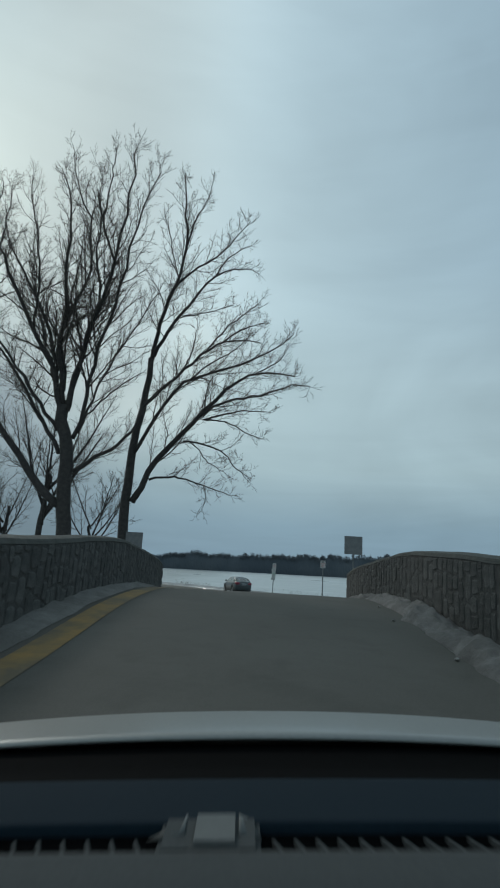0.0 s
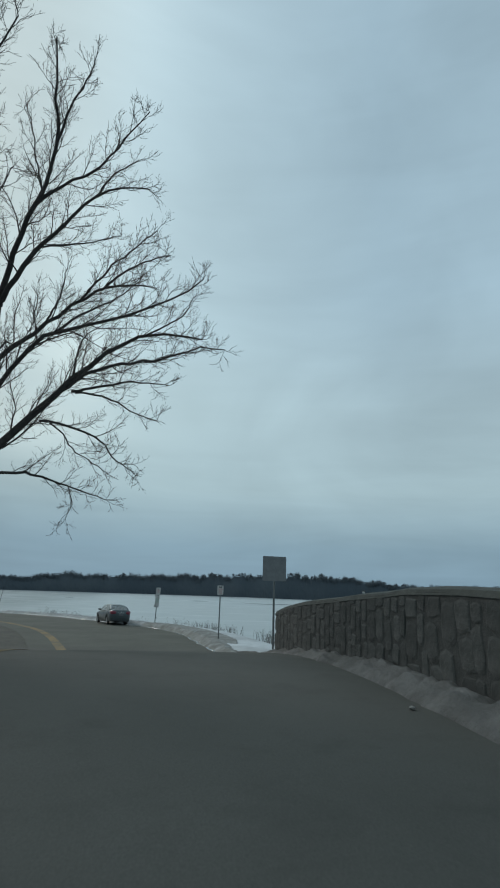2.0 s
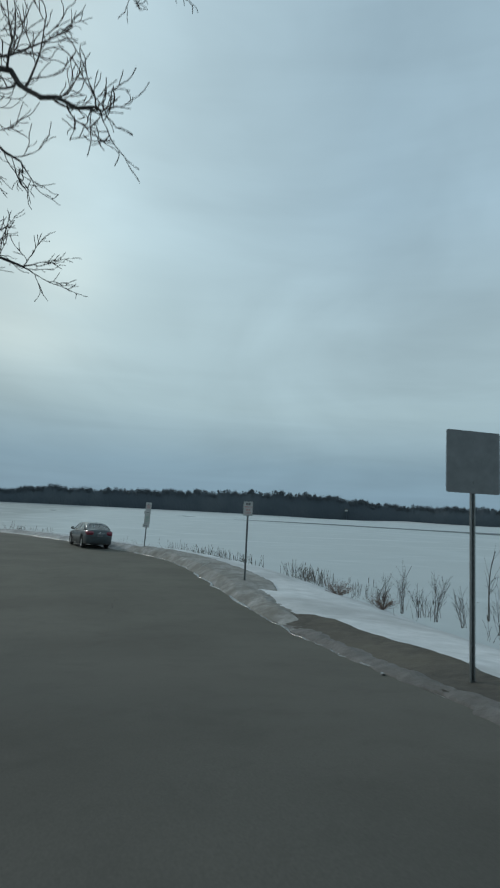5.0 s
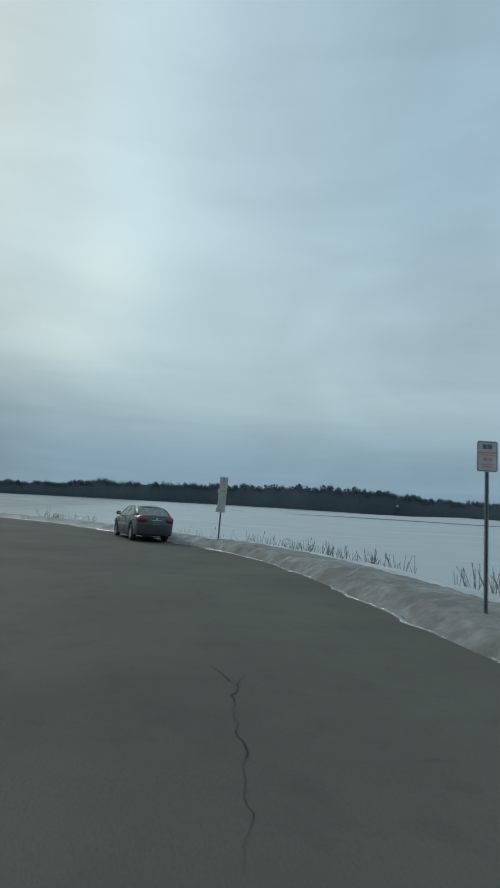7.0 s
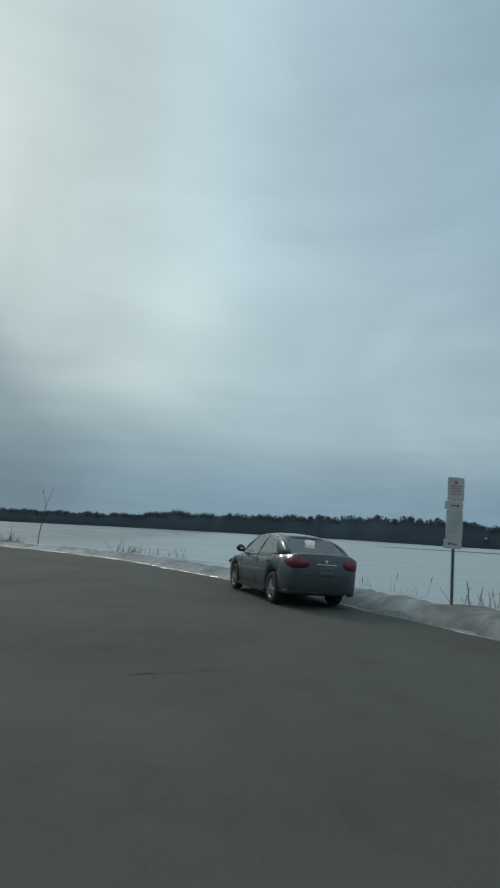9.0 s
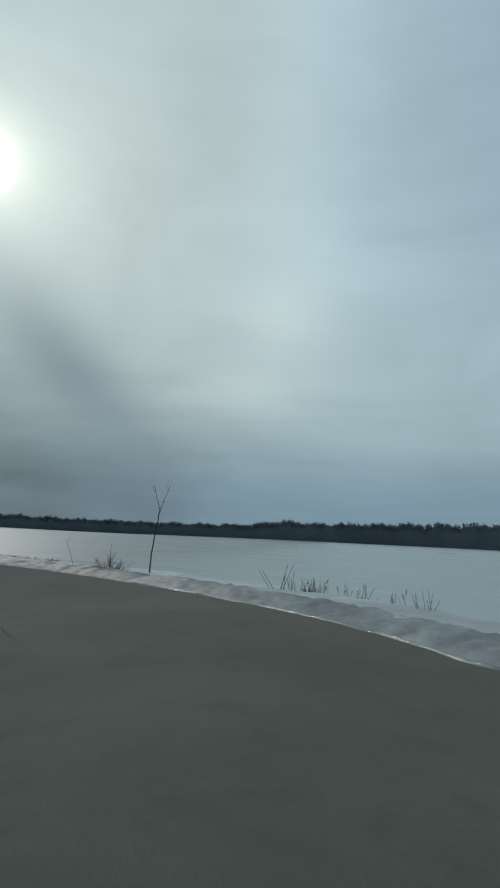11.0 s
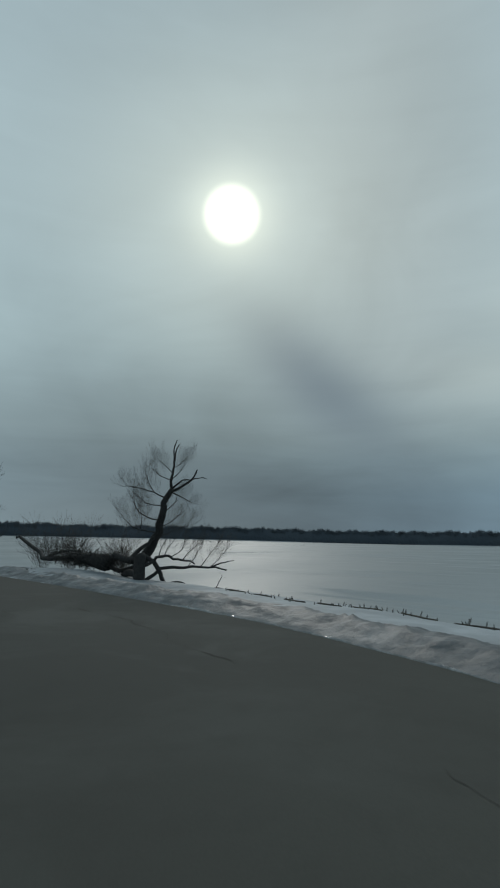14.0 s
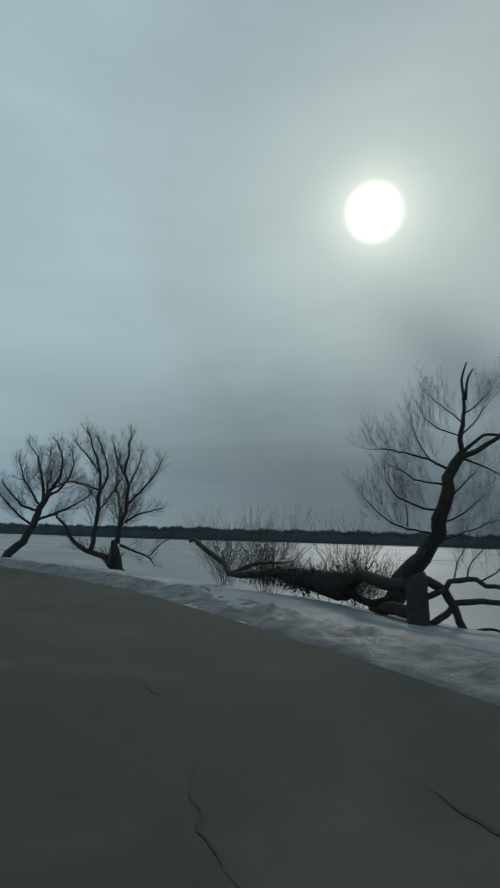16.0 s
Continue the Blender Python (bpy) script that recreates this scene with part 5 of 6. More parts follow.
def build_own_car():
    """Hood, cowl and dashboard of the camera's own car, standing at the foot of the bridge, leaning with the camera."""
    car = thing("own_car", "silver car with a dark dashboard and long hood", "car", (0.0, 0.0, 0.525))
    car.matrix_world = pose(0.0, 0.0, 1.925, 0, -3.07, 0) @ pose(0.0, 0.0, -1.4)
    eye = 1.4

    def sheet(name, ys, zs, x0, x1, material, label="", crown=0.0, parent=car, thick=0.03, bow=0.0):
        """A smooth panel across the car, from heights along its length."""
        yy = np.linspace(ys[0], ys[-1], 18)
        zz = np.interp(yy, ys, zs)
        zz = np.convolve(np.r_[zz[0], zz, zz[-1]], (0.25, 0.5, 0.25), "valid")
        xs = np.linspace(x0, x1, 21)
        sec = []
        for x in xs:
            f = abs(x) / max(abs(x0), abs(x1))
            top = [(x, y - bow * f**2, eye + z - crown * f**2.2) for y, z in zip(yy, zz)]
            low = [(x, y - bow * f**2, eye + z - crown * f**2.2 - thick) for y, z in zip(yy, zz)]
            sec.append(top + low[::-1])
        return part(name, loft(bmesh.new(), sec), material, parent, label)

    sheet("hood", (1.20, 1.45, 1.75, 2.05, 2.25, 2.34), (-0.318, -0.345, -0.395, -0.475, -0.60, -0.75), -0.74, 0.74, SILVER, "silver hood", 0.022, bow=0.05, thick=0.006)
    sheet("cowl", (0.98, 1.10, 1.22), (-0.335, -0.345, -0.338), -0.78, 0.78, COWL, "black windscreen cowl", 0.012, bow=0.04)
    dash = sheet("dashboard", (0.73, 0.85, 0.99), (-0.287, -0.304, -0.326), -0.76, 0.76, DASH_DARK, "dark matt dashboard top", 0.015)
    sheet("dash_pad", (0.42, 0.50, 0.58, 0.655), (-0.345, -0.279, -0.274, -0.283), -0.76, 0.76, DASH_GREY, "lighter grey dashboard edge", 0.015)
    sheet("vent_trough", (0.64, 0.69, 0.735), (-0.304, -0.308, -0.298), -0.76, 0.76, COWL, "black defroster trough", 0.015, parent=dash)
    # cover strips that leave two slots open
    for x0, x1 in ((-0.092, 0.020), (-0.76, -0.30), (0.46, 0.76)):
        part("trough_cover", box(bmesh.new(), ((x0 + x1) / 2, 0.6945, eye - 0.292), (x1 - x0, 0.084, 0.020), 0.006), DASH_GREY, dash)
    for x0, x1 in ((-0.29, -0.10), (0.03, 0.45)):
        n = int((x1 - x0) / 0.0245)
        for k in range(n):
            x = x0 + (k + 0.5) * (x1 - x0) / n
            part("vent_slat", box(bmesh.new(), (x, 0.690, eye - 0.299), (0.0035, 0.044, 0.006), 0, Matrix.Rotation(0.35, 4, "Z")), DASH_GREY, dash)
    bm = box(bmesh.new(), (-0.030, 0.699, eye - 0.2945), (0.060, 0.082, 0.034), 0.008)
    part("sensor_pod", bm, POD_GREY, dash, "small raised grey sensor housing")
    bm = box(bmesh.new(), (-0.030, 0.657, eye - 0.290), (0.062, 0.008, 0.014), 0.003)
    part("pod_gap", bm, TRIM, dash)
    bm = loft(bmesh.new(), [[(-0.105, 0.69, eye - 0.287), (-0.064, 0.69, eye - 0.287), (-0.064, 0.75, eye - 0.291), (-0.07, 0.75, eye - 0.291)], [(-0.07, 0.69, eye - 0.280), (-0.064, 0.69, eye - 0.279), (-0.064, 0.74, eye - 0.281), (-0.066, 0.74, eye - 0.281)]])
    part("pod_wing", bm, POD_GREY, dash)
    bm = loft(bmesh.new(), [[(-0.004, 0.69, eye - 0.287), (0.022, 0.69, eye - 0.287), (0.012, 0.75, eye - 0.291), (-0.004, 0.75, eye - 0.291)], [(-0.004, 0.69, eye - 0.279), (0.0, 0.69, eye - 0.280), (-0.001, 0.74, eye - 0.282), (-0.004, 0.74, eye - 0.281)]])
    part("pod_wing", bm, POD_GREY, dash)
    # unseen flanks, nose and wheels, added so that it stands on the road
    for sx in (1, -1):
        sec = []
        for y, top, low, out in ((-1.6, -0.42, -1.12, 0.90), (0.0, -0.40, -1.15, 0.92), (0.98, -0.37, -1.15, 0.92), (1.30, -0.37, -0.78, 0.92), (1.62, -0.41, -0.66, 0.92), (1.95, -0.48, -0.78, 0.91), (2.15, -0.56, -1.10, 0.88), (2.36, -0.74, -1.08, 0.80)):
            sec.append([(sx * 0.74, y, eye + top), (sx * (out - 0.03), y, eye + top - 0.03), (sx * out, y, eye + (top + low) / 2), (sx * (out - 0.02), y, eye + low), (sx * 0.70, y, eye + low)])
        part("fender", loft(bmesh.new(), sec), SILVER, car)
        bm = bmesh.new()
        prof = [(0.21, -0.11), (0.30, -0.115), (0.338, -0.08), (0.34, 0.0), (0.338, 0.08), (0.30, 0.115), (0.21, 0.11)]
        rows = [[(w, r * math.cos(t), r * math.sin(t)) for r, w in prof] for t in [2 * math.pi * k / 28 for k in range(28)]]
        tyre = loft(bm, rows + rows[:1], False)
        bmesh.ops.remove_doubles(tyre, verts=tyre.verts, dist=1e-5)
        wheel = part("tyre", tyre, RUBBER, car)
        wheel.matrix_basis = pose(sx * 0.78, 1.62, 0.34 + sx * 0.0)
        part("rim", rod(bmesh.new(), (sx * 0.0, 0, 0), (sx * 0.09, 0, 0), 0.215, 0.20, 20), RIM, wheel)
    part("nose", box(bmesh.new(), (0, 2.28, eye - 0.90), (1.5, 0.16, 0.34), 0.05), SILVER, car)
    part("firewall", box(bmesh.new(), (0, 1.05, eye - 0.72), (1.45, 0.10, 0.70), 0.02), TRIM, car)
    part("floor_pan", box(bmesh.new(), (0, 0.15, eye - 1.13), (1.46, 3.5, 0.06), 0.02), TRIM, car)


# ---------------------------------------------------------------- trees by the bridge
V = Vector


def build_bridge_trees():
    # tall tree with a forked trunk; its crown leans out over the road
    limbs, radii = [], []

    def limb(points, r0, r1):
        limbs.append(points)
        radii.append((r0, r1))

    limb([(-0.06, 0.00, -0.80), (-0.03, 0.00, 1.00), (0.00, 0.00, 2.58), (0.07, 0.00, 3.71), (0.01, 0.10, 5.28), (0.12, 0.20, 6.52), (0.27, 0.20, 8.01), (0.54, -0.20, 9.94)], 0.235, 0.100)
    limb([(0.55, -0.20, 9.83), (0.94, -0.90, 11.29), (1.42, -1.70, 12.32), (1.62, -1.80, 12.95), (1.96, -2.50, 14.17), (1.93, -3.70, 15.17), (1.85, -3.90, 16.04)], 0.095, 0.010)
    limb([(1.83, -2.20, 13.59), (2.30, -3.20, 14.56), (2.78, -3.90, 14.91), (2.92, -4.10, 15.45)], 0.045, 0.008)
    limb([(1.45, -1.70, 12.39), (2.21, -1.80, 13.25), (2.98, -2.10, 13.60), (3.78, -3.40, 13.52), (4.43, -4.30, 13.93)], 0.050, 0.008)
    limb([(0.63, -0.30, 9.97), (1.17, -1.00, 10.65), (1.73, -1.40, 11.37), (2.54, -1.40, 12.53), (3.26, -1.80, 13.09), (3.99, -2.20, 13.14), (4.62, -2.40, 13.00)], 0.085, 0.008)
    limb([(1.63, -1.40, 11.24), (2.34, -1.40, 11.44), (3.22, -1.60, 11.60), (3.93, -1.90, 11.73)], 0.032, 0.008)
    limb([(3.11, -1.70, 13.05), (3.56, -2.00, 13.68), (4.28, -2.40, 14.01)], 0.035, 0.008)
    limb([(1.59, -1.80, 12.87), (1.25, -1.60, 14.06), (1.09, -1.80, 14.82), (0.84, -2.00, 15.56)], 0.030, 0.008)
    limb([(0.28, 0.20, 7.90), (0.90, 0.00, 8.53), (2.00, -0.10, 9.57), (2.84, -0.20, 10.44), (3.47, -0.80, 10.51), (4.19, -1.50, 10.34), (5.06, -2.10, 10.03)], 0.085, 0.008)
    limb([(2.84, -0.20, 10.42), (3.55, -1.10, 10.92), (4.22, -2.00, 11.16), (4.94, -3.10, 11.18)], 0.040, 0.008)
    limb([(3.47, -0.80, 10.51), (4.17, -2.00, 10.52), (4.90, -3.00, 10.38), (5.32, -3.40, 10.33)], 0.040, 0.008)
    limb([(1.90, -0.10, 9.50), (2.26, -0.40, 10.35), (2.41, -0.80, 11.28)], 0.035, 0.008)
    limb([(0.08, 0.10, 5.78), (0.38, 0.00, 6.28), (0.76, -0.40, 6.91), (1.50, -1.00, 7.89), (2.16, -1.30, 8.55), (2.67, -1.40, 8.83), (3.70, -1.70, 9.04), (4.90, -2.30, 9.30), (5.90, -2.50, 9.82), (6.32, -2.60, 10.33)], 0.085, 0.008)
    limb([(2.40, -1.40, 8.64), (3.01, -1.40, 9.27), (3.84, -1.60, 9.73), (4.57, -2.10, 10.19)], 0.040, 0.008)
    limb([(0.23, 0.00, 3.81), (0.77, -0.20, 4.87), (1.27, -0.40, 5.65), (2.06, -0.60, 6.45), (2.79, -0.90, 7.26), (3.54, -0.70, 8.30), (4.27, -0.30, 9.17), (5.17, -0.60, 9.39), (6.53, -1.40, 9.02)], 0.140, 0.008)
    limb([(2.95, -0.90, 7.56), (3.02, -0.80, 8.51), (3.17, -0.90, 8.91), (3.71, -1.10, 9.26)], 0.035, 0.008)
    limb([(2.79, -0.90, 7.26), (3.59, -1.10, 7.79), (4.54, -1.50, 7.93), (5.66, -1.80, 8.12), (6.37, -2.20, 8.37), (7.01, -2.50, 8.20)], 0.060, 0.008)
    limb([(2.96, -0.80, 7.18), (3.70, -0.60, 7.49), (4.57, -1.00, 7.58), (5.64, -1.40, 7.45)], 0.045, 0.008)
    limb([(3.06, -0.80, 7.15), (3.72, -0.60, 7.22), (4.22, -0.90, 6.97), (4.82, -1.20, 6.58), (5.39, -1.50, 6.37)], 0.035, 0.007)
    limb([(2.17, -0.60, 6.29), (2.92, -0.50, 6.23), (3.75, -0.50, 5.99), (4.35, -1.20, 5.19), (4.89, -1.80, 4.78)], 0.040, 0.008)
    limb([(2.45, -0.60, 6.27), (2.84, -0.40, 6.01), (3.16, -0.40, 5.57), (3.78, -0.60, 5.17), (4.18, -0.60, 4.94)], 0.026, 0.007)
    limb([(4.87, -0.60, 9.28), (5.80, -1.60, 9.50), (6.12, -2.10, 9.93)], 0.032, 0.008)
    limb([(0.89, -0.20, 4.72), (1.44, 0.20, 4.95), (2.03, 0.80, 5.03), (2.61, 1.20, 4.93), (3.37, 0.80, 4.63), (4.17, 0.30, 4.34)], 0.050, 0.008)
    limb([(2.98, 1.00, 4.79), (3.16, 0.90, 4.23), (3.00, 0.90, 3.73)], 0.018, 0.006)
    tree("bare_tree", "tall leafless tree with a forked leaning trunk beside the bridge", (-4.86, 22.4, 0.6), limbs, radii, 3,
         (0.25, 0.125, 0.085), (0.27, 0.40, 0.26), (0.30, 0.19, 0.115), 0.06, 0.0, 0.12, 0.0050, wobble=0.07, crook=1.6, spread=0.7)

    # broad tree behind it
    limbs, radii = [], []
    limb([(0.12, 0.00, -0.80), (0.08, 0.00, 0.76), (0.02, 0.00, 1.96), (-0.25, -0.10, 4.65), (-0.56, -0.20, 7.14)], 0.300, 0.210)
    limb([(-0.27, -0.10, 3.33), (-0.95, -0.30, 3.90), (-1.88, -0.60, 5.10), (-2.53, -0.80, 5.87), (-3.91, -1.00, 7.25), (-5.18, -1.20, 9.10)], 0.160, 0.020)
    limb([(0.07, -0.10, 4.62), (0.91, -0.20, 5.21), (1.64, -0.30, 5.62), (2.20, -0.30, 6.37), (2.54, -0.30, 7.28), (3.15, -0.40, 7.85)], 0.085, 0.020)
    limb([(-0.62, -0.20, 6.91), (-0.95, -0.40, 8.30), (-1.77, -1.00, 9.85), (-2.60, -1.60, 11.59), (-3.14, -1.80, 12.61), (-3.85, -2.20, 14.46)], 0.110, 0.012)
    limb([(-0.57, -0.20, 6.91), (-1.24, 0.20, 8.98), (-2.06, 0.60, 11.07), (-3.62, 1.00, 13.54), (-4.68, 1.20, 15.95)], 0.090, 0.012)
    limb([(-0.55, -0.20, 7.03), (-0.96, -0.40, 9.70), (-0.84, -0.60, 11.04), (-0.94, -0.80, 12.63), (-0.91, -1.20, 14.62), (-1.36, -1.40, 16.37)], 0.110, 0.010)
    limb([(-0.40, -0.20, 6.92), (-0.21, -0.20, 8.53), (0.47, -0.60, 11.00), (0.99, -1.10, 12.33), (1.35, -2.00, 13.71), (1.77, -2.80, 14.83), (1.96, -3.40, 15.83)], 0.115, 0.010)
    limb([(-0.09, -0.10, 5.86), (0.47, -0.40, 8.61), (1.06, -1.00, 10.48), (1.96, -2.20, 13.02), (2.55, -2.90, 14.69), (2.86, -3.30, 15.33)], 0.090, 0.009)
    limb([(-0.63, -0.20, 7.70), (-1.19, 0.30, 10.48), (-0.69, 0.80, 12.80), (-0.83, 1.00, 15.63), (-1.60, 1.10, 17.65), (-2.04, 1.10, 19.33)], 0.080, 0.009)
    limb([(-0.33, -0.20, 7.04), (-0.05, 0.00, 9.68), (0.14, 0.30, 12.06), (-0.31, 0.40, 14.17), (-0.30, 0.40, 16.63), (-0.57, 0.40, 18.16)], 0.080, 0.009)
    limb([(0.10, -0.10, 6.09), (0.96, -0.80, 8.04), (1.94, -1.60, 9.34), (2.80, -2.60, 10.13), (3.42, -3.40, 10.71)], 0.050, 0.008)
    limb([(0.09, -0.10, 6.53), (1.38, -0.60, 7.68), (2.59, -1.20, 8.32)], 0.040, 0.008)
    limb([(-0.53, -0.10, 5.28), (-1.86, 0.30, 7.10), (-3.25, 0.80, 9.10), (-5.16, 1.20, 11.18)], 0.090, 0.012)
    limb([(-0.68, -0.10, 6.15), (-1.92, -1.00, 7.92), (-2.76, -1.40, 9.05), (-3.81, -1.80, 10.26)], 0.080, 0.012)
    limb([(-0.49, -0.20, 6.58), (-2.03, 1.80, 9.56), (-3.38, 3.00, 12.72), (-4.35, 3.60, 16.26)], 0.080, 0.012)
    limb([(-1.77, -1.00, 9.85), (-1.65, -1.60, 12.11), (-2.01, -2.00, 14.23), (-2.17, -2.20, 15.55)], 0.050, 0.010)
    limb([(1.09, -1.20, 12.64), (0.60, -1.60, 13.94), (0.81, -2.00, 15.90), (0.88, -2.20, 16.75)], 0.050, 0.010)
    limb([(-3.91, -1.00, 7.25), (-3.83, -0.80, 10.76), (-3.72, -0.60, 13.84), (-3.67, -0.60, 16.07)], 0.070, 0.010)
    limb([(-4.95, -1.10, 8.71), (-4.42, -1.00, 12.30), (-4.01, -1.00, 14.58), (-3.90, -1.00, 16.14)], 0.070, 0.010)
    tree("bare_tree", "broad leafless tree with a thick trunk and many upright limbs", (-6.61, 20.6, 0.6), limbs, radii, 5,
         (0.28, 0.15, 0.10), (0.30, 0.42, 0.26), (0.40, 0.23, 0.13), 0.06, 0.0, 0.12, 0.0050, wobble=0.07, crook=1.5, spread=0.65)

    def plain_tree(at, tall, r, seed, spread=0.25):
        rng = random.Random(seed)
        limbs = [[(0, 0, -0.8), (rng.uniform(-0.2, 0.2), 0, tall * 0.25), (rng.uniform(-0.3, 0.3), 0, tall * 0.5)]]
        radii = [(r, r * 0.6)]
        for k in range(7):
            a, z = rng.uniform(0, 6.28), tall * rng.uniform(0.2, 0.5)
            d = tall * spread * rng.uniform(0.6, 1.2)
            limbs.append([(0, 0, z), (math.cos(a) * d * 0.5, math.sin(a) * d * 0.5, z + tall * 0.2), (math.cos(a) * d, math.sin(a) * d, min(tall, z + tall * rng.uniform(0.4, 0.55)))])
            radii.append((r * 0.45, 0.01))
        tree("bare_tree", "smaller leafless tree standing behind the bridge wall", at, limbs, radii, seed, (0.36, 0.26, 0.20), (0.45, 0.45, 0.30), (0.4, 0.25, 0.15), 0.04, 0, 0.15, 0.008, group="small bare trees")

    plain_tree((-12.3, 34, 0.5), 13, 0.22, 21)
    plain_tree((-9.3, 34, 0.5), 7.2, 0.12, 22, 0.32)
    plain_tree((-16.8, 39, 0.5), 10, 0.16, 23, 0.35)
    plain_tree((-19.5, 33, 0.5), 12, 0.2, 24, 0.3)


# ---------------------------------------------------------------- willows on the shore


def build_willows():
    limbs = [
        [(-1.75, 1.1, -0.05), (-1.5, 1.3, 0.35), (-1.12, 1.33, 0.82), (-0.48, 1.15, 1.4), (-0.22, 1.05, 1.9), (0.0, 0.88, 2.38), (0.04, 0.91, 2.76), (0.15, 1.02, 3.03), (0.31, 1.02, 3.17)],
        [(-0.04, 0.0, -0.25), (-0.05, -0.01, 0.46), (-0.1, 0.02, 0.86)],
        [(-0.10, 0.03, 0.66), (-1.41, 0.15, 0.70), (-3.4, 0.31, 0.62), (-4.6, 0.4, 0.58), (-6.0, 0.52, 0.55), (-6.85, 0.58, 0.85), (-7.8, 0.67, 1.22), (-8.5, 0.72, 1.32)],
        [(0.28, 1.0, 3.1), (0.35, 0.93, 3.54), (0.41, 0.98, 4.05), (0.38, 0.95, 4.63), (0.46, 1.02, 4.91)],
        [(0.44, 0.95, 4.15), (0.5, 0.93, 4.5), (0.58, 1.0, 4.75)],
        [(0.24, 1.0, 3.05), (0.53, 1.09, 3.19), (0.85, 1.23, 3.39), (1.08, 1.3, 3.58), (1.22, 1.28, 3.83)],
        [(0.34, 0.98, 3.18), (0.61, 1.16, 3.44), (0.83, 1.48, 3.52), (0.98, 1.73, 3.62), (1.12, 1.97, 3.57)],
        [(0.30, 0.98, 3.06), (0.56, 1.12, 2.91), (0.69, 1.23, 2.86), (0.83, 1.34, 2.74)],
        [(0.06, 0.95, 2.85), (-0.12, 0.62, 3.0), (-0.45, 0.25, 3.15), (-0.75, -0.13, 3.2)],
        [(0.0, 0.88, 2.55), (-0.31, 0.48, 2.62), (-0.66, 0.36, 2.85)],
        [(-0.15, 0.97, 2.05), (-0.47, 0.67, 2.15), (-0.99, 0.66, 2.4), (-1.2, 0.66, 2.7)],
        [(-0.33, 1.1, 1.64), (-0.5, 0.34, 1.70), (-0.95, 0.17, 1.95), (-1.2, 0.12, 2.2)],
        [(-0.02, 0.87, 2.28), (0.25, 1.0, 2.5), (0.42, 1.3, 2.85)],
        [(-0.26, 1.07, 1.8), (0.15, 1.15, 2.0), (0.4, 1.5, 2.35)],
        [(-0.02, 0.05, 0.5), (0.21, 0.25, 0.59), (0.4, 0.36, 0.8), (0.61, 0.49, 0.89), (0.95, 0.66, 0.76), (1.44, 0.81, 0.71), (1.64, 0.85, 0.62)],
        [(0.02, 0.18, 0.0), (0.28, 0.46, 0.27), (0.46, 0.63, 0.44), (0.73, 0.93, 0.47), (1.14, 1.35, 0.47), (1.66, 1.88, 0.52), (1.93, 2.2, 0.42)],
        [(-0.07, 0.12, 0.84), (0.19, 0.37, 0.66), (0.29, 0.6, 0.3), (0.38, 0.84, -0.2)],
        [(0.38, 0.78, -0.12), (0.63, 1.18, -0.02), (0.79, 1.45, -0.12), (1.03, 1.64, -0.18)],
        [(1.60, 1.82, 0.51), (1.84, 2.01, 0.64), (2.2, 2.27, 0.74)],
        [(-1.85, 0.22, 0.55), (-1.55, 0.2, 0.34), (-1.2, 0.25, 0.28), (-0.85, 0.6, 0.5)],
        [(-6.0, 0.52, 0.55), (-5.6, 0.9, 0.8), (-5.0, 1.3, 0.85)],
        [(-0.72, 0.18, 0.66), (-0.68, 0.45, 0.97), (-0.52, 0.85, 1.28), (-0.36, 1.08, 1.6)],
        [(0.80, 0.58, 0.83), (1.03, 0.85, 1.05), (1.03, 0.99, 1.41)],
        [(0.61, 0.49, 0.88), (0.62, 0.6, 1.12), (0.78, 0.7, 1.35)],
        [(1.2, 0.74, 0.74), (1.35, 0.85, 1.0), (1.6, 1.0, 1.25)],
        [(1.0, 1.2, 0.47), (1.2, 1.35, 0.85), (1.35, 1.45, 1.2)],
        [(1.3, 1.5, 0.48), (1.55, 1.7, 0.9), (1.75, 1.85, 1.25)],
        [(1.55, 1.77, 0.5), (1.8, 2.0, 0.85), (2.05, 2.1, 1.15)],
        [(0.42, 0.38, 0.80), (0.42, 0.5, 1.1), (0.5, 0.6, 1.35)],
        [(0.4, 0.96, 3.9), (0.58, 1.1, 4.05), (0.72, 1.2, 4.25)],
        [(0.38, 0.95, 3.7), (0.15, 0.75, 4.0), (0.0, 0.6, 4.15)],
        [(0.36, 0.94, 3.45), (0.05, 0.7, 3.6), (-0.15, 0.5, 3.8)],
        [(-0.12, 0.62, 3.0), (-0.25, 0.45, 3.3), (-0.3, 0.35, 3.55)],
        [(-0.5, 0.36, 1.75), (-0.6, 0.5, 2.1), (-0.7, 0.5, 2.4)],
        [(0.35, 0.94, 3.5), (0.55, 1.1, 3.75), (0.65, 1.2, 4.0)],
        [(-0.43, 1.13, 1.5), (0.2, 1.3, 1.7), (0.7, 1.7, 1.95)],
        [(-1.6, 0.75, 0.12), (-1.1, 0.35, 0.20), (-0.6, 0.15, 0.26), (-0.05, 0.03, 0.2)],
    ]
    radii = [(0.22, 0.075), (0.20, 0.185), (0.125, 0.055), (0.055, 0.010), (0.033, 0.008), (0.06, 0.020), (0.038, 0.007), (0.025, 0.006), (0.03, 0.006), (0.022, 0.006), (0.025, 0.006), (0.025, 0.006), (0.022, 0.006), (0.022, 0.006),
             (0.062, 0.022), (0.066, 0.018), (0.085, 0.065), (0.035, 0.01), (0.028, 0.008), (0.08, 0.06), (0.07, 0.02), (0.075, 0.06)] + [(0.016, 0.005)] * 14 + [(0.13, 0.11)]
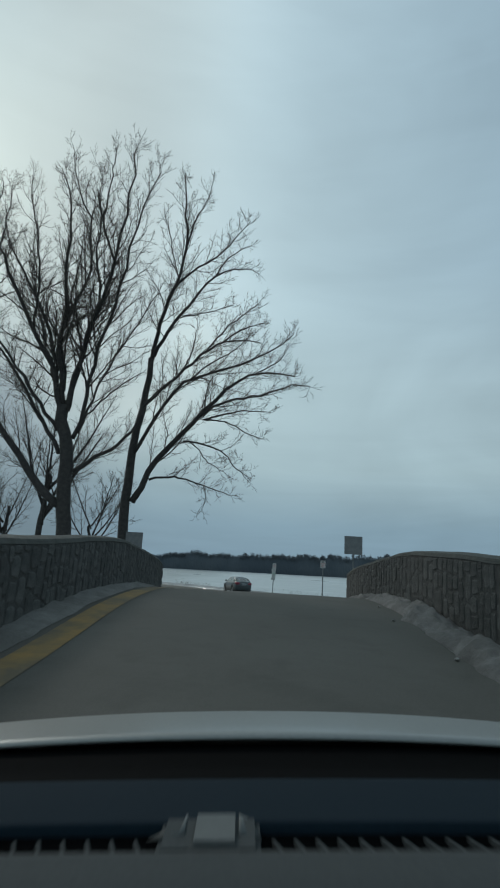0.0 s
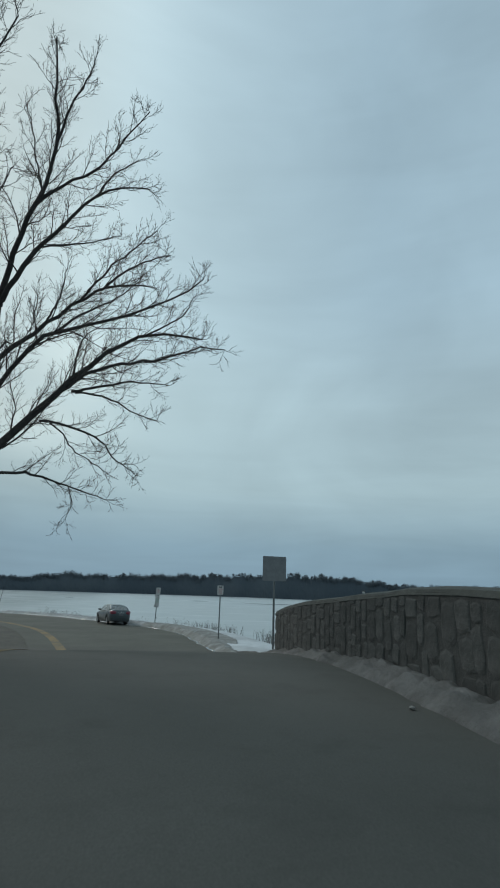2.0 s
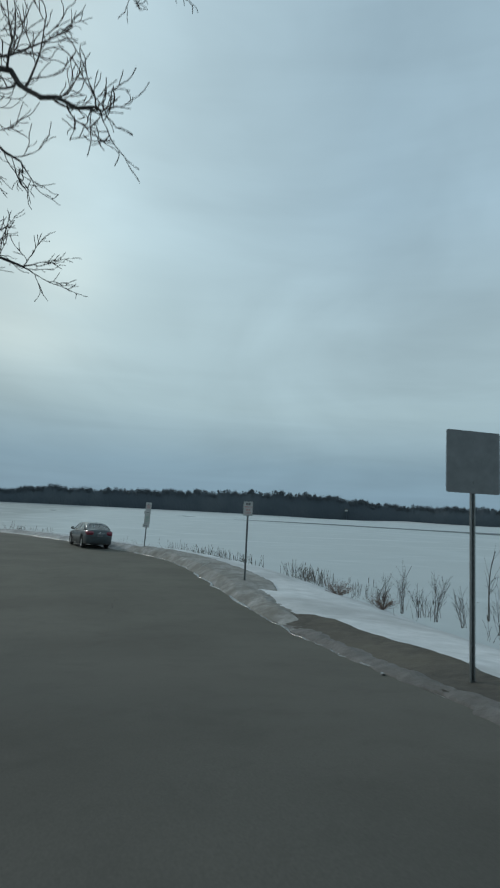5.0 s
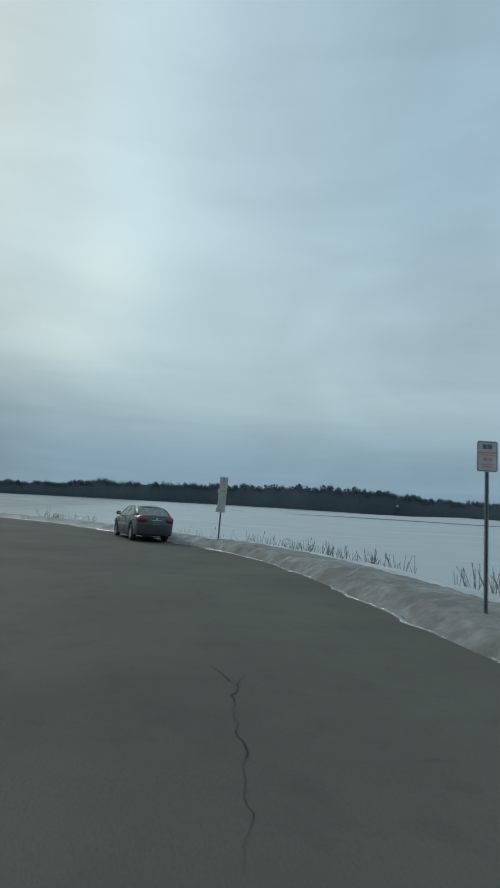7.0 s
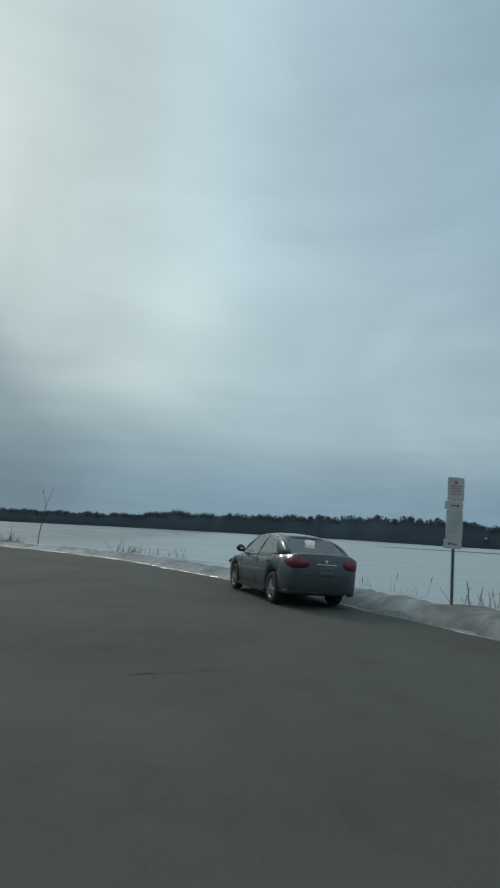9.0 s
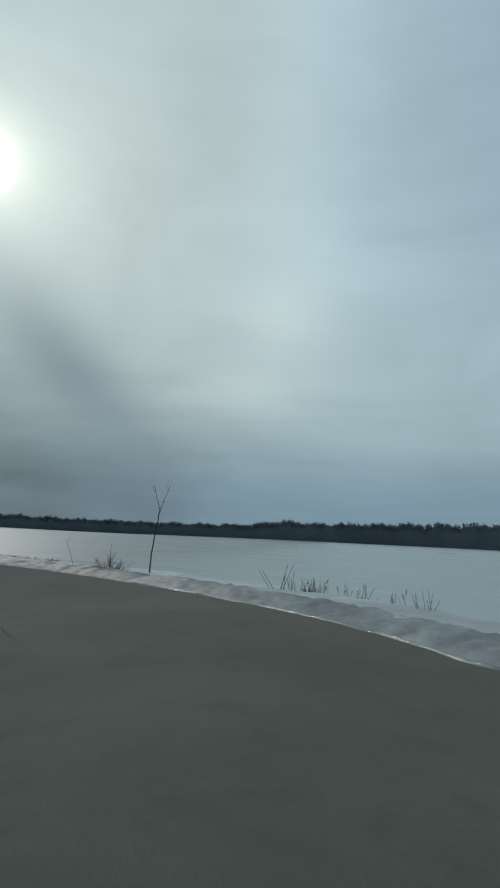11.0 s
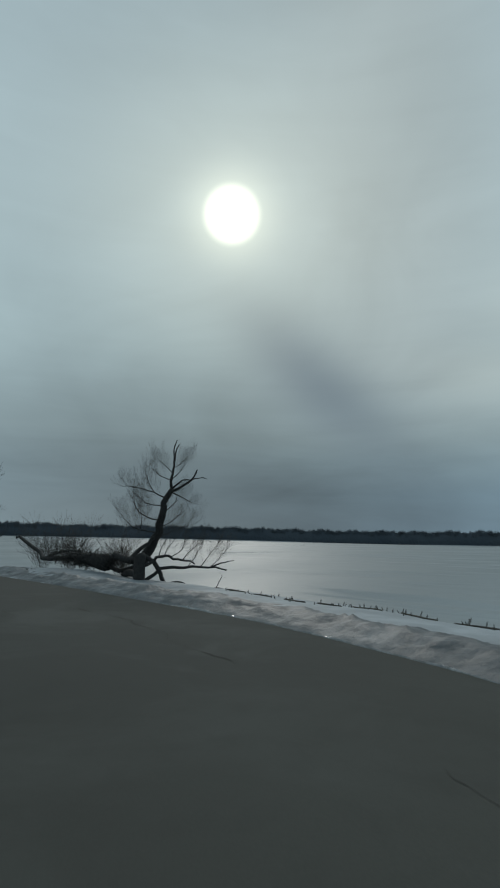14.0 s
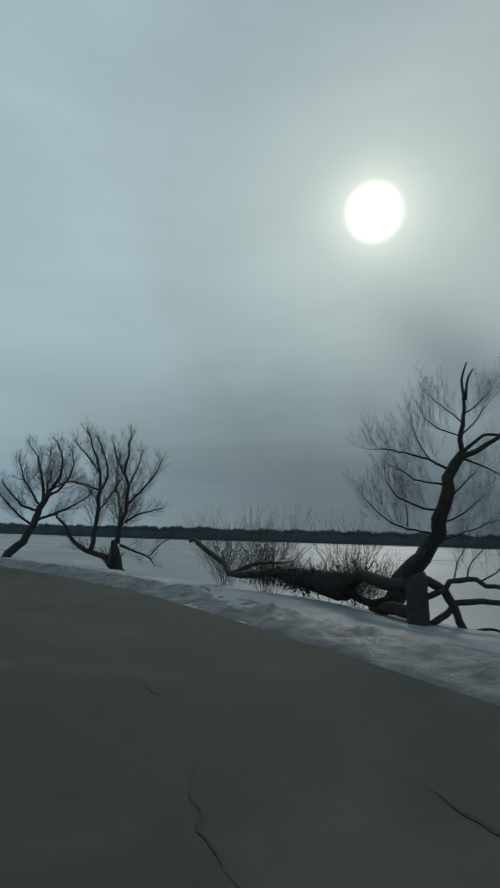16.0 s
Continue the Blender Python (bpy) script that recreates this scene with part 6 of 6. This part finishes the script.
    t = tree("willow_tree", "old leaning leafless willow with a broken stump and fallen trunk", (-29.0, 75.6, 0.1), limbs, radii, 9,
             (0.07, 0.08, 0.085), (0.22, 0.35, 0.25), (0.44, 0.22, 0.12), 0.20, 0.0, 0.05, 0.0009, trunk_count=3, wobble=0.10, spread=0.75, skip=(3, 4, 5, 6, 14, 15, 16, 17, 18, 19, 21, 36), stout=0.30)
    # the torn, matted butt that hangs under the fallen trunk, deepest towards the stump
    rows, cols, verts = 46, 18, []
    for a in range(rows):
        f = a / (rows - 1)
        x = -4.3 + 2.65 * f
        low = float(np.interp(x, (-4.3, -3.5, -2.1, -1.85, -1.65), (0.56, 0.46, 0.24, 0.28, 0.46))) + 0.03 * lump(x, 2.0, 4.0)
        top = float(np.interp(x, (-4.3, -3.4, -1.9, -1.65), (0.68, 0.80, 0.82, 0.70))) + 0.02 * lump(x, 7.0, 5.0)
        for b in range(cols):
            w = 2 * math.pi * b / cols
            k = 1 + 0.10 * lump(x * 1.7, math.cos(w) + 2 * math.sin(w), 1.0, 5.0) + 0.08 * lump(x * 3, 3 * math.cos(w) + 5 * math.sin(w), 3.0, 5.0)
            verts.append((x, 0.05 - 0.075 * x + k * math.cos(w) * (0.08 + 0.32 * (top - low)), (top + low) / 2 + k * math.sin(w) * (top - low) / 2))
    faces = [(a * cols + b, a * cols + (b + 1) % cols, (a + 1) * cols + (b + 1) % cols, (a + 1) * cols + b) for a in range(rows - 1) for b in range(cols)]
    faces += [tuple(range(cols)), tuple(range(rows * cols - 1, (rows - 1) * cols - 1, -1))]
    tagged(part("root_mat", from_arrays("root_mat", verts, faces, DARK_BARK), DARK_BARK, t, "thick rotten butt of the fallen trunk"), kind="stuff")
    rng = random.Random(4)
    paths = []
    for k in range(420):
        x = rng.uniform(-4.1, -1.4)
        p = V((x, 0.05 - 0.075 * x + rng.uniform(-0.22, 0.2), rng.uniform(0.32, 0.82)))
        d = V((rng.gauss(0, 0.7), rng.gauss(0, 0.35), rng.gauss(0, 0.45)))
        q = p + d.normalized() * rng.uniform(0.12, 0.38)
        m = (p + q) / 2 + V((rng.gauss(0, 0.05), rng.gauss(0, 0.05), rng.gauss(0, 0.05)))
        k = rng.uniform(0.005, 0.013)
        paths.append([(p, k), (m, k * 0.9), (q, 0.004)])
    tagged(part("root_tangle", tubes("root_tangle", paths, DARK_BARK, 5), DARK_BARK, t, "broken roots and sticks in the mat"), kind="stuff")
    paths = []
    for k in range(1300):
        x = rng.uniform(-5.7, -0.5) if k < 800 else rng.uniform(-4.6, -1.0)
        p = V((x, 0.05 - 0.075 * x + rng.uniform(-0.2, 0.2), rng.uniform(0.3, 0.72)))
        d = V((rng.gauss(0, 0.5), rng.gauss(0, 0.4), rng.uniform(0.3, 1.2))).normalized()
        size = rng.uniform(0.2, 0.62) * (1.0 if k < 800 else 0.5)
        q = p + d * size * 0.5 + V((rng.gauss(0, 0.04), rng.gauss(0, 0.04), 0.02))
        paths.append([(p, 0.005), (q, 0.0038), (q + (d + V((rng.gauss(0, 0.3), rng.gauss(0, 0.3), 0.2))).normalized() * size * 0.5, 0.0025)])
    tagged(part("shoot_thicket", tubes("shoot_thicket", paths, TWIG, 3), TWIG, t, "thin bare shoots rising from the fallen trunk"), kind="stuff")

    limbs, radii = [], []

    def limb(points, r0, r1):
        limbs.append(points)
        radii.append((r0, r1))

    limb([(0.02, 0.04, -0.41), (-0.02, -0.04, 0.38), (-0.06, -0.14, 0.95), (-0.10, -0.18, 1.3)], 0.420, 0.110)
    limb([(-0.17, -0.35, 0.34), (-0.71, -1.46, 0.78), (-1.01, -2.09, 1.29), (-1.15, -2.36, 1.86), (-1.39, -2.86, 2.43)], 0.160, 0.040)
    limb([(-0.58, -1.20, 0.73), (-0.57, -1.16, 1.67), (-0.49, -1.01, 2.51), (-0.48, -0.99, 3.77), (-0.48, -1.00, 4.68), (-0.68, -1.39, 5.89), (-0.86, -1.76, 7.04)], 0.136, 0.020)
    limb([(-0.48, -0.99, 3.83), (-0.33, -0.67, 4.64), (-0.48, -0.98, 6.07), (-0.63, -1.30, 6.83)], 0.072, 0.016)
    limb([(-0.49, -1.00, 2.72), (-0.23, -0.48, 3.64), (-0.01, -0.02, 4.49)], 0.056, 0.016)
    limb([(-0.00, -0.00, 1.12), (0.06, 0.13, 2.01), (0.17, 0.34, 3.38), (0.08, 0.16, 5.06), (0.12, 0.25, 6.25), (0.15, 0.32, 7.02)], 0.144, 0.018)
    limb([(0.17, 0.35, 3.23), (0.48, 0.98, 4.00), (0.79, 1.62, 4.97), (0.90, 1.86, 5.74)], 0.072, 0.016)
    limb([(0.13, 0.27, 2.26), (0.51, 1.05, 2.78), (1.01, 2.07, 3.07)], 0.068, 0.016)
    limb([(-0.50, -1.02, 3.89), (-0.80, -1.64, 4.16), (-1.06, -2.18, 4.31)], 0.056, 0.016)
    limb([(0.06, 0.12, 4.75), (-0.15, -0.32, 5.81), (-0.26, -0.53, 6.57)], 0.056, 0.016)
    limb([(0.16, 0.32, 4.15), (0.37, 0.77, 5.41), (0.44, 0.91, 6.21)], 0.056, 0.016)
    limb([(-0.50, -1.03, 4.83), (-0.88, -1.81, 5.86), (-1.13, -2.33, 6.50)], 0.056, 0.016)
    limb([(0.06, 0.13, 1.06), (0.41, 0.84, 0.73), (0.73, 1.50, 0.45), (0.84, 1.73, 0.15)], 0.080, 0.024)
    limb([(0.73, 1.50, 0.45), (0.98, 2.01, 1.12), (1.21, 2.48, 1.49)], 0.040, 0.012)
    limb([(-0.05, -0.11, 1.11), (-2.24, 1.11, 3.03), (-3.74, 1.45, 4.80), (-4.59, 1.99, 6.70)], 0.080, 0.016)
    tree("willow_tree", "double-stemmed leafless willow on the snowy shore", (-50.8, 80.4, 0.0), limbs, radii, 14, (0.13, 0.11, 0.10), (0.30, 0.42, 0.30), (0.34, 0.23, 0.14), 0.11, 0, 0.10, 0.0032, trunk_count=1, wobble=0.09, crook=1.2, stout=0.8)
    limbs, radii = [], []
    limb([(-0.06, -0.21, -0.44), (-0.00, -0.01, 0.00), (0.23, 0.83, 1.05), (0.39, 1.37, 2.12), (0.51, 1.78, 3.38), (0.58, 2.04, 4.19)], 0.272, 0.160)
    limb([(0.51, 1.81, 3.46), (0.46, 1.63, 4.82), (0.34, 1.20, 6.39), (0.21, 0.75, 7.05)], 0.112, 0.016)
    limb([(0.58, 2.04, 4.19), (0.75, 2.63, 5.19), (0.75, 2.65, 6.56), (0.63, 2.24, 7.53)], 0.120, 0.016)
    limb([(0.47, 1.66, 2.91), (0.18, 0.64, 3.22), (-0.06, -0.20, 4.12), (-0.18, -0.63, 4.66)], 0.096, 0.016)
    limb([(0.57, 2.01, 3.83), (0.82, 2.87, 4.61), (0.96, 3.38, 5.99), (0.90, 3.16, 7.10)], 0.096, 0.016)
    limb([(0.44, 1.54, 2.37), (0.74, 2.61, 2.85), (1.15, 4.07, 3.73), (1.31, 4.61, 4.36)], 0.096, 0.016)
    limb([(0.37, 1.32, 2.01), (0.08, 0.30, 2.78), (-0.15, -0.54, 3.68), (-0.38, -1.33, 4.26)], 0.080, 0.016)
    limb([(0.63, 2.23, 4.35), (0.90, 3.19, 4.93), (1.18, 4.17, 4.70)], 0.064, 0.016)
    limb([(0.53, 1.86, 3.57), (-2.23, 3.11, 5.91), (-3.26, 3.18, 7.43)], 0.080, 0.016)
    limb([(0.47, 1.67, 3.20), (2.10, 0.08, 4.58), (2.94, -0.64, 5.62)], 0.080, 0.016)
    tree("willow_tree", "leaning leafless willow with a dense crown by the road", (-59.5, 77.3, 0.0), limbs, radii, 15, (0.12, 0.11, 0.10), (0.32, 0.42, 0.30), (0.42, 0.26, 0.15), 0.10, 0, 0.10, 0.0036, trunk_count=1, wobble=0.08, crook=1.2, stout=0.8)


def wispy(name, label, at, seed, stems, tall, spread, material, r=0.006, category="bush", droop=0.0, twigs=4, group=""):
    """A shrub of thin stems from one root."""
    rng = random.Random(seed)
    ob = thing(name, label, category, at, group)
    paths = []
    for k in range(stems):
        a, lean = rng.uniform(0, 6.28), spread * rng.random() ** 0.7
        h = tall * rng.uniform(0.5, 1.0)
        p = V((rng.uniform(-0.06, 0.06), rng.uniform(-0.06, 0.06), -0.15))
        d = V((math.cos(a) * lean, math.sin(a) * lean, 1)).normalized()
        stem = [(p, r)]
        for i in range(5):
            d = (d + V((rng.gauss(0, 0.1), rng.gauss(0, 0.1), rng.gauss(0, 0.06) - droop))).normalized()
            p = p + d * (h + 0.15) / 5
            stem.append((p.copy(), r * (1 - 0.15 * i)))
        paths.append(stem)
        for j in range(twigs):
            paths.append([(q, max(0.0025, s * 0.6)) for q, s in offshoot(stem, rng.uniform(0.3, 0.95), h * 0.35, rng.uniform(0.3, 0.7), 0.12, rng, 0.7, 0, 3)])
    tagged(part("brushwood", tubes("brushwood", paths, material, 4), material, ob), kind="stuff")
    return ob


def build_shore_plants():
    # planted sapling with a forked top, leaning a little
    limbs = [[(0, 0, -0.2), (0.03, 0.02, 0.7), (0.11, 0.03, 1.5), (0.22, 0.0, 2.19)]]
    rng = random.Random(2)
    ob = thing("sapling", "thin leafless sapling with a forked top in the snow bank", "tree", (-11.92, 68.9, 0.1))
    trunk = bend(limbs[0], 0.028, 0.016, rng, 0.04)
    a = bend([(0.218, 0.0, 2.14), (0.15, -0.03, 2.42), (0.05, -0.08, 2.76), (-0.03, -0.10, 3.06)], 0.012, 0.004, rng, 0.02)
    b = bend([(0.218, 0.0, 2.14), (0.29, 0.03, 2.45), (0.39, 0.08, 2.76), (0.49, 0.10, 3.06)], 0.012, 0.004, rng, 0.02)
    part("trunk", tubes("trunk", [trunk], BARK, 8), BARK, ob)
    for limb in (a, b):
        part("limb", tubes("limb", [limb], BARK, 6), BARK, ob)
    tw = [[(p, max(0.003, r * 0.6)) for p, r in offshoot(x, rng.uniform(0.6, 1.0), 0.32, 0.4, 0.12, rng, 0.6, 0, 3)] for x in (a, b) for _ in range(4)]
    tagged(part("twig_spray", tubes("twig_spray", tw, TWIG, 4), TWIG, ob, "a few fine twigs"), kind="stuff")

    wispy("bush", "low spreading leafless bush behind the snow bank", (-13.6, 69.5, 0.0), 31, 60, 0.8, 2.2, SHRUB, 0.0055, droop=0.04, twigs=8)
    stem = thing("bush", "single upright bare stem among the low bush", "bush", (-13.62, 69.45, 0.05))
    part("stem", tubes("stem", [bend([(0, 0, -0.1), (0.02, 0.02, 0.4), (0.0, 0.0, 0.8), (0.05, 0.0, 1.08)], 0.014, 0.005, rng, 0.04)], TWIG, 5), TWIG, stem)
    wispy("bush", "bare branch arching out over the snow bank", (-13.2, 69.3, 0.0), 41, 2, 1.1, 1.4, TWIG, 0.012, droop=0.22, twigs=3)
    wispy("bush", "single curved bare twig rising from the snow bank", (-15.1, 69.7, 0.05), 35, 1, 1.25, 0.3, TWIG, 0.010, twigs=2)
    wispy("bush", "dense bare brush round the foot of a willow", (-50.6, 79.9, 0.05), 46, 60, 1.25, 0.9, TWIG, 0.009, twigs=6)
    wispy("bush", "small leafless bush beside the fallen trunk", (-34.6, 75.2, 0.05), 33, 8, 0.36, 0.6, TWIG, 0.005)
    wispy("bush", "low dark brush among dry weeds at the shore", (-6.25, 65.5, 0.1), 44, 40, 0.24, 2.2, TWIG, 0.005, twigs=5)
    branch = thing("dead_branch", "forked dead branch lying on the snowy shore ice", "branch", (-27.85, 78.2, -0.30))
    lying = bend([(-0.30, -0.22, 0.02), (0.03, 0.03, 0.13), (0.36, 0.27, 0.06)], 0.022, 0.008, rng, 0.06)
    rising = bend([(0.0, 0.01, 0.12), (0.10, 0.08, 0.36), (0.18, 0.14, 0.56)], 0.016, 0.005, rng, 0.06)
    for limb in (lying, rising):
        part("limb", tubes("limb", [limb], BARK, 6), BARK, branch)
    tw = [[(p, max(0.003, q * 0.7)) for p, q in offshoot(x, u, 0.22, 0.7, 0.05, rng, 0.6, 0, 3)] for x in (lying, rising) for u in (0.35, 0.6, 0.8)]
    tagged(part("twig_spray", tubes("twig_spray", tw, TWIG, 4), TWIG, branch), kind="stuff")
    wispy("bush", "reddish leafless shrub at the lake edge", (8.0, 34.1, 0.0), 35, 70, 0.5, 2.2, SHRUB, 0.0045, group="shore shrubs")
    for k, (x, y, h) in enumerate(((8.35, 31.6, 0.9), (8.6, 31.0, 1.15), (8.75, 30.4, 0.8), (8.9, 29.8, 1.1), (9.2, 29.1, 0.9), (9.6, 28.2, 1.0))):
        wispy("bush", "slender grey leafless shrub at the lake edge", (x, y, 0.0), 110 + k, 9, h, 0.22, TWIG, 0.0045, twigs=7, group="shore shrubs")
    wispy("sapling", "slender bare sapling beyond the stone wall", (10.2, 29.4, 0.1), 39, 1, 2.8, 0.05, TWIG, 0.02, category="tree", twigs=9)
    wispy("sapling", "slender bare sapling with drooping twigs beyond the wall", (10.5, 26.9, 0.2), 40, 2, 2.3, 0.15, TWIG, 0.02, category="tree", twigs=12)

    for k, (x, y, h) in enumerate(((-35.2, 77.4, 2.6), (-37.9, 78.0, 2.5), (-32.2, 77.6, 2.2))):
        wispy("bush", "slender leafless willow shoots at the lake edge", (x, y, -0.2), 60 + k, 40, h, 0.55, TWIG, 0.0032, twigs=14, group="willow shoots")
    for k, (s, y) in enumerate(((8.9, 26.2), (8.6, 32.2))):
        wispy("bush", "low brown leafless shrub at the lake edge", (s, y, -0.1), 70 + k, 60, 0.42, 2.0, SHRUB, 0.004, twigs=6, group="shore shrubs")

    # dry weeds and reeds along the shore
    def reeds(name, label, spots, seed, tall, thick=1.0):
        rng = random.Random(seed)
        paths = []
        for x, y, z, n, spread in spots:
            for _ in range(n):
                p = V((x + rng.gauss(0, spread), y + rng.gauss(0, spread), z - 0.2))
                h = tall * rng.uniform(0.45, 1.15)
                lean = V((rng.gauss(0, 0.28), rng.gauss(0, 0.28), 1)).normalized()
                q = p + lean * (h + 0.2)
                path = [(p, 0.0048 * thick), (p.lerp(q, 0.5) + V((rng.gauss(0, 0.01), 0, 0)), 0.004 * thick), (q, 0.003 * thick)]
                paths.append(path)
                if rng.random() < 0.12:
                    paths.append([(q - lean * 0.02, 0.004), (q + lean * 0.04, 0.014), (q + lean * 0.12, 0.012), (q + lean * 0.16, 0.003)])
        tagged(new(name, tubes(name, paths, REED, 4)), label, "reeds", kind="stuff")

    d = np.gradient(EDGE, axis=0)
    d /= np.linalg.norm(d, axis=1, keepdims=True)
    nrm = np.stack([d[:, 1], -d[:, 0]], 1)
    rng = random.Random(8)

    def spots(y0, y1, every, off, n, spread):
        out = []
        for i in range(len(EDGE)):
            if y0 < EDGE[i, 1] < y1 and EDGE[i, 0] > -30 and rng.random() < every:
                p = EDGE[i] + nrm[i] * (off + rng.uniform(-0.6, 0.6))
                out.append((p[0], p[1], -0.05, rng.randint(2, n), spread))
        return out

    clumps = ((4.3, 52.0, 10), (4.85, 51.4, 12), (5.4, 50.8, 14), (5.9, 49.5, 22), (6.3, 48.4, 26), (6.65, 47.1, 22), (6.95, 46.1, 12), (7.25, 44.8, 20), (7.3, 44.1, 9), (7.5, 43.0, 9), (8.6, 40.9, 14))
    for k, (x, y, n) in enumerate(clumps):
        reeds("reeds", "clump of dry brown reeds standing in the shore ice", [(x, y, -0.2, n, 0.17), (x + 0.25, y - 0.4, -0.2, n // 3, 0.2)], 80 + k, 0.60, 1.9)
    reeds("reeds", "thick tuft of dry brown reeds at the lake edge", [(9.1, 39.8, -0.15, 42, 0.3), (9.0, 38.9, -0.15, 42, 0.3), (8.8, 37.9, -0.15, 20, 0.3)], 95, 0.42, 1.7)
    reeds("reeds", "clump of dry brown reeds at the lake edge", spots(24.0, 37.0, 0.3, 4.9, 20, 0.25), 52, 0.34)
    reeds("reeds", "scattered dry weeds along the shore", spots(51, 62, 0.2, 3.2, 10, 0.16), 53, 0.4)
    reeds("reeds", "dead grass poking through snow at the shore", [(x + 0.3 * k, y - 0.1 * k, 0.02, 26, 0.14) for x, y in SHORE_LINE for k in (-1, 0, 1)], 55, 0.05, 1.0)
    reeds("reeds", "tall dark weed stalks with dry seed heads behind the snow bank", [(-7.2, 66.0, 0.1, 5, 0.07)], 54, 0.78, 2.2)
    low = [(-6.9, 65.85, 8, 0.15), (-6.4, 65.6, 20, 0.22), (-6.0, 65.3, 14, 0.2), (-5.5, 64.9, 5, 0.12), (-5.1, 64.5, 5, 0.1), (-4.9, 64.3, 6, 0.06), (-4.3, 63.7, 5, 0.08), (-3.7, 63.0, 8, 0.15)]
    reeds("reeds", "low dry weeds in the snow along the bank's back", [(x, y, 0.08, n, r) for x, y, n, r in low], 56, 0.42, 1.7)


def build_clods():
    """Lumps of hard snow that have rolled from the heap onto the asphalt."""
    rng = random.Random(77)

    def clod(x, y, size):
        bm = bmesh.new()
        bmesh.ops.create_icosphere(bm, subdivisions=2, radius=size)
        for v in bm.verts:
            v.co *= 1 + 0.35 * noise.noise(v.co * (2.2 / size) + Vector((x, y, 0)))
            v.co.z *= 0.6
        me = bpy.data.meshes.new("snow_clod")
        bm.to_mesh(me)
        bm.free()
        me.materials.append(DIRTY_SNOW)
        ob = new("snow_clod", me)
        ob.matrix_world = pose(x, y, float(smooth_height(y)) + 0.01 + size * 0.4, 0, 0, rng.uniform(0, 360))
        tagged(ob, "small lump of hard snow lying on the asphalt", "snow lump", "snow lumps on the bridge")

    for x, y, size in ((2.42, 9.15, 0.026), (2.66, 11.1, 0.03), (2.5, 6.7, 0.03)):
        clod(x, y, size)


def build_stick():
    ob = thing("stick", "short pale stick lying on the dirty snow bank", "stick", (4.2, 38.0, 0.30))
    part("stick_body", rod(bmesh.new(), (-0.17, -0.08, 0.0), (0.17, 0.08, 0.17), 0.016, 0.011, 7), SIGN_WHITE, ob)


build_ground()
build_lake()
build_road()
build_yellow_line()
build_verge()
build_cracks()
build_patches()
build_ice_rim()
build_snowbank()
wall_right = build_wall("wall_right", 3.42, 1, 18.62, -12, "humped rubble-stone bridge parapet, dark and weathered")
wall_left = build_wall("wall_left", -2.78, -1, 19.7, -12, "humped rubble-stone bridge parapet, dark and weathered")
build_far_woods()
build_far_house()
build_open_lead()
build_signs()
build_sedan()
build_own_car()
build_bridge_trees()
build_willows()
build_shore_plants()
build_stick()
build_clods()
face_stones(wall_right, 3.42, 1, 18.62, 5.0, 18.5)
face_stones(wall_left, -2.78, -1, 19.7, 6.5, 19.65)
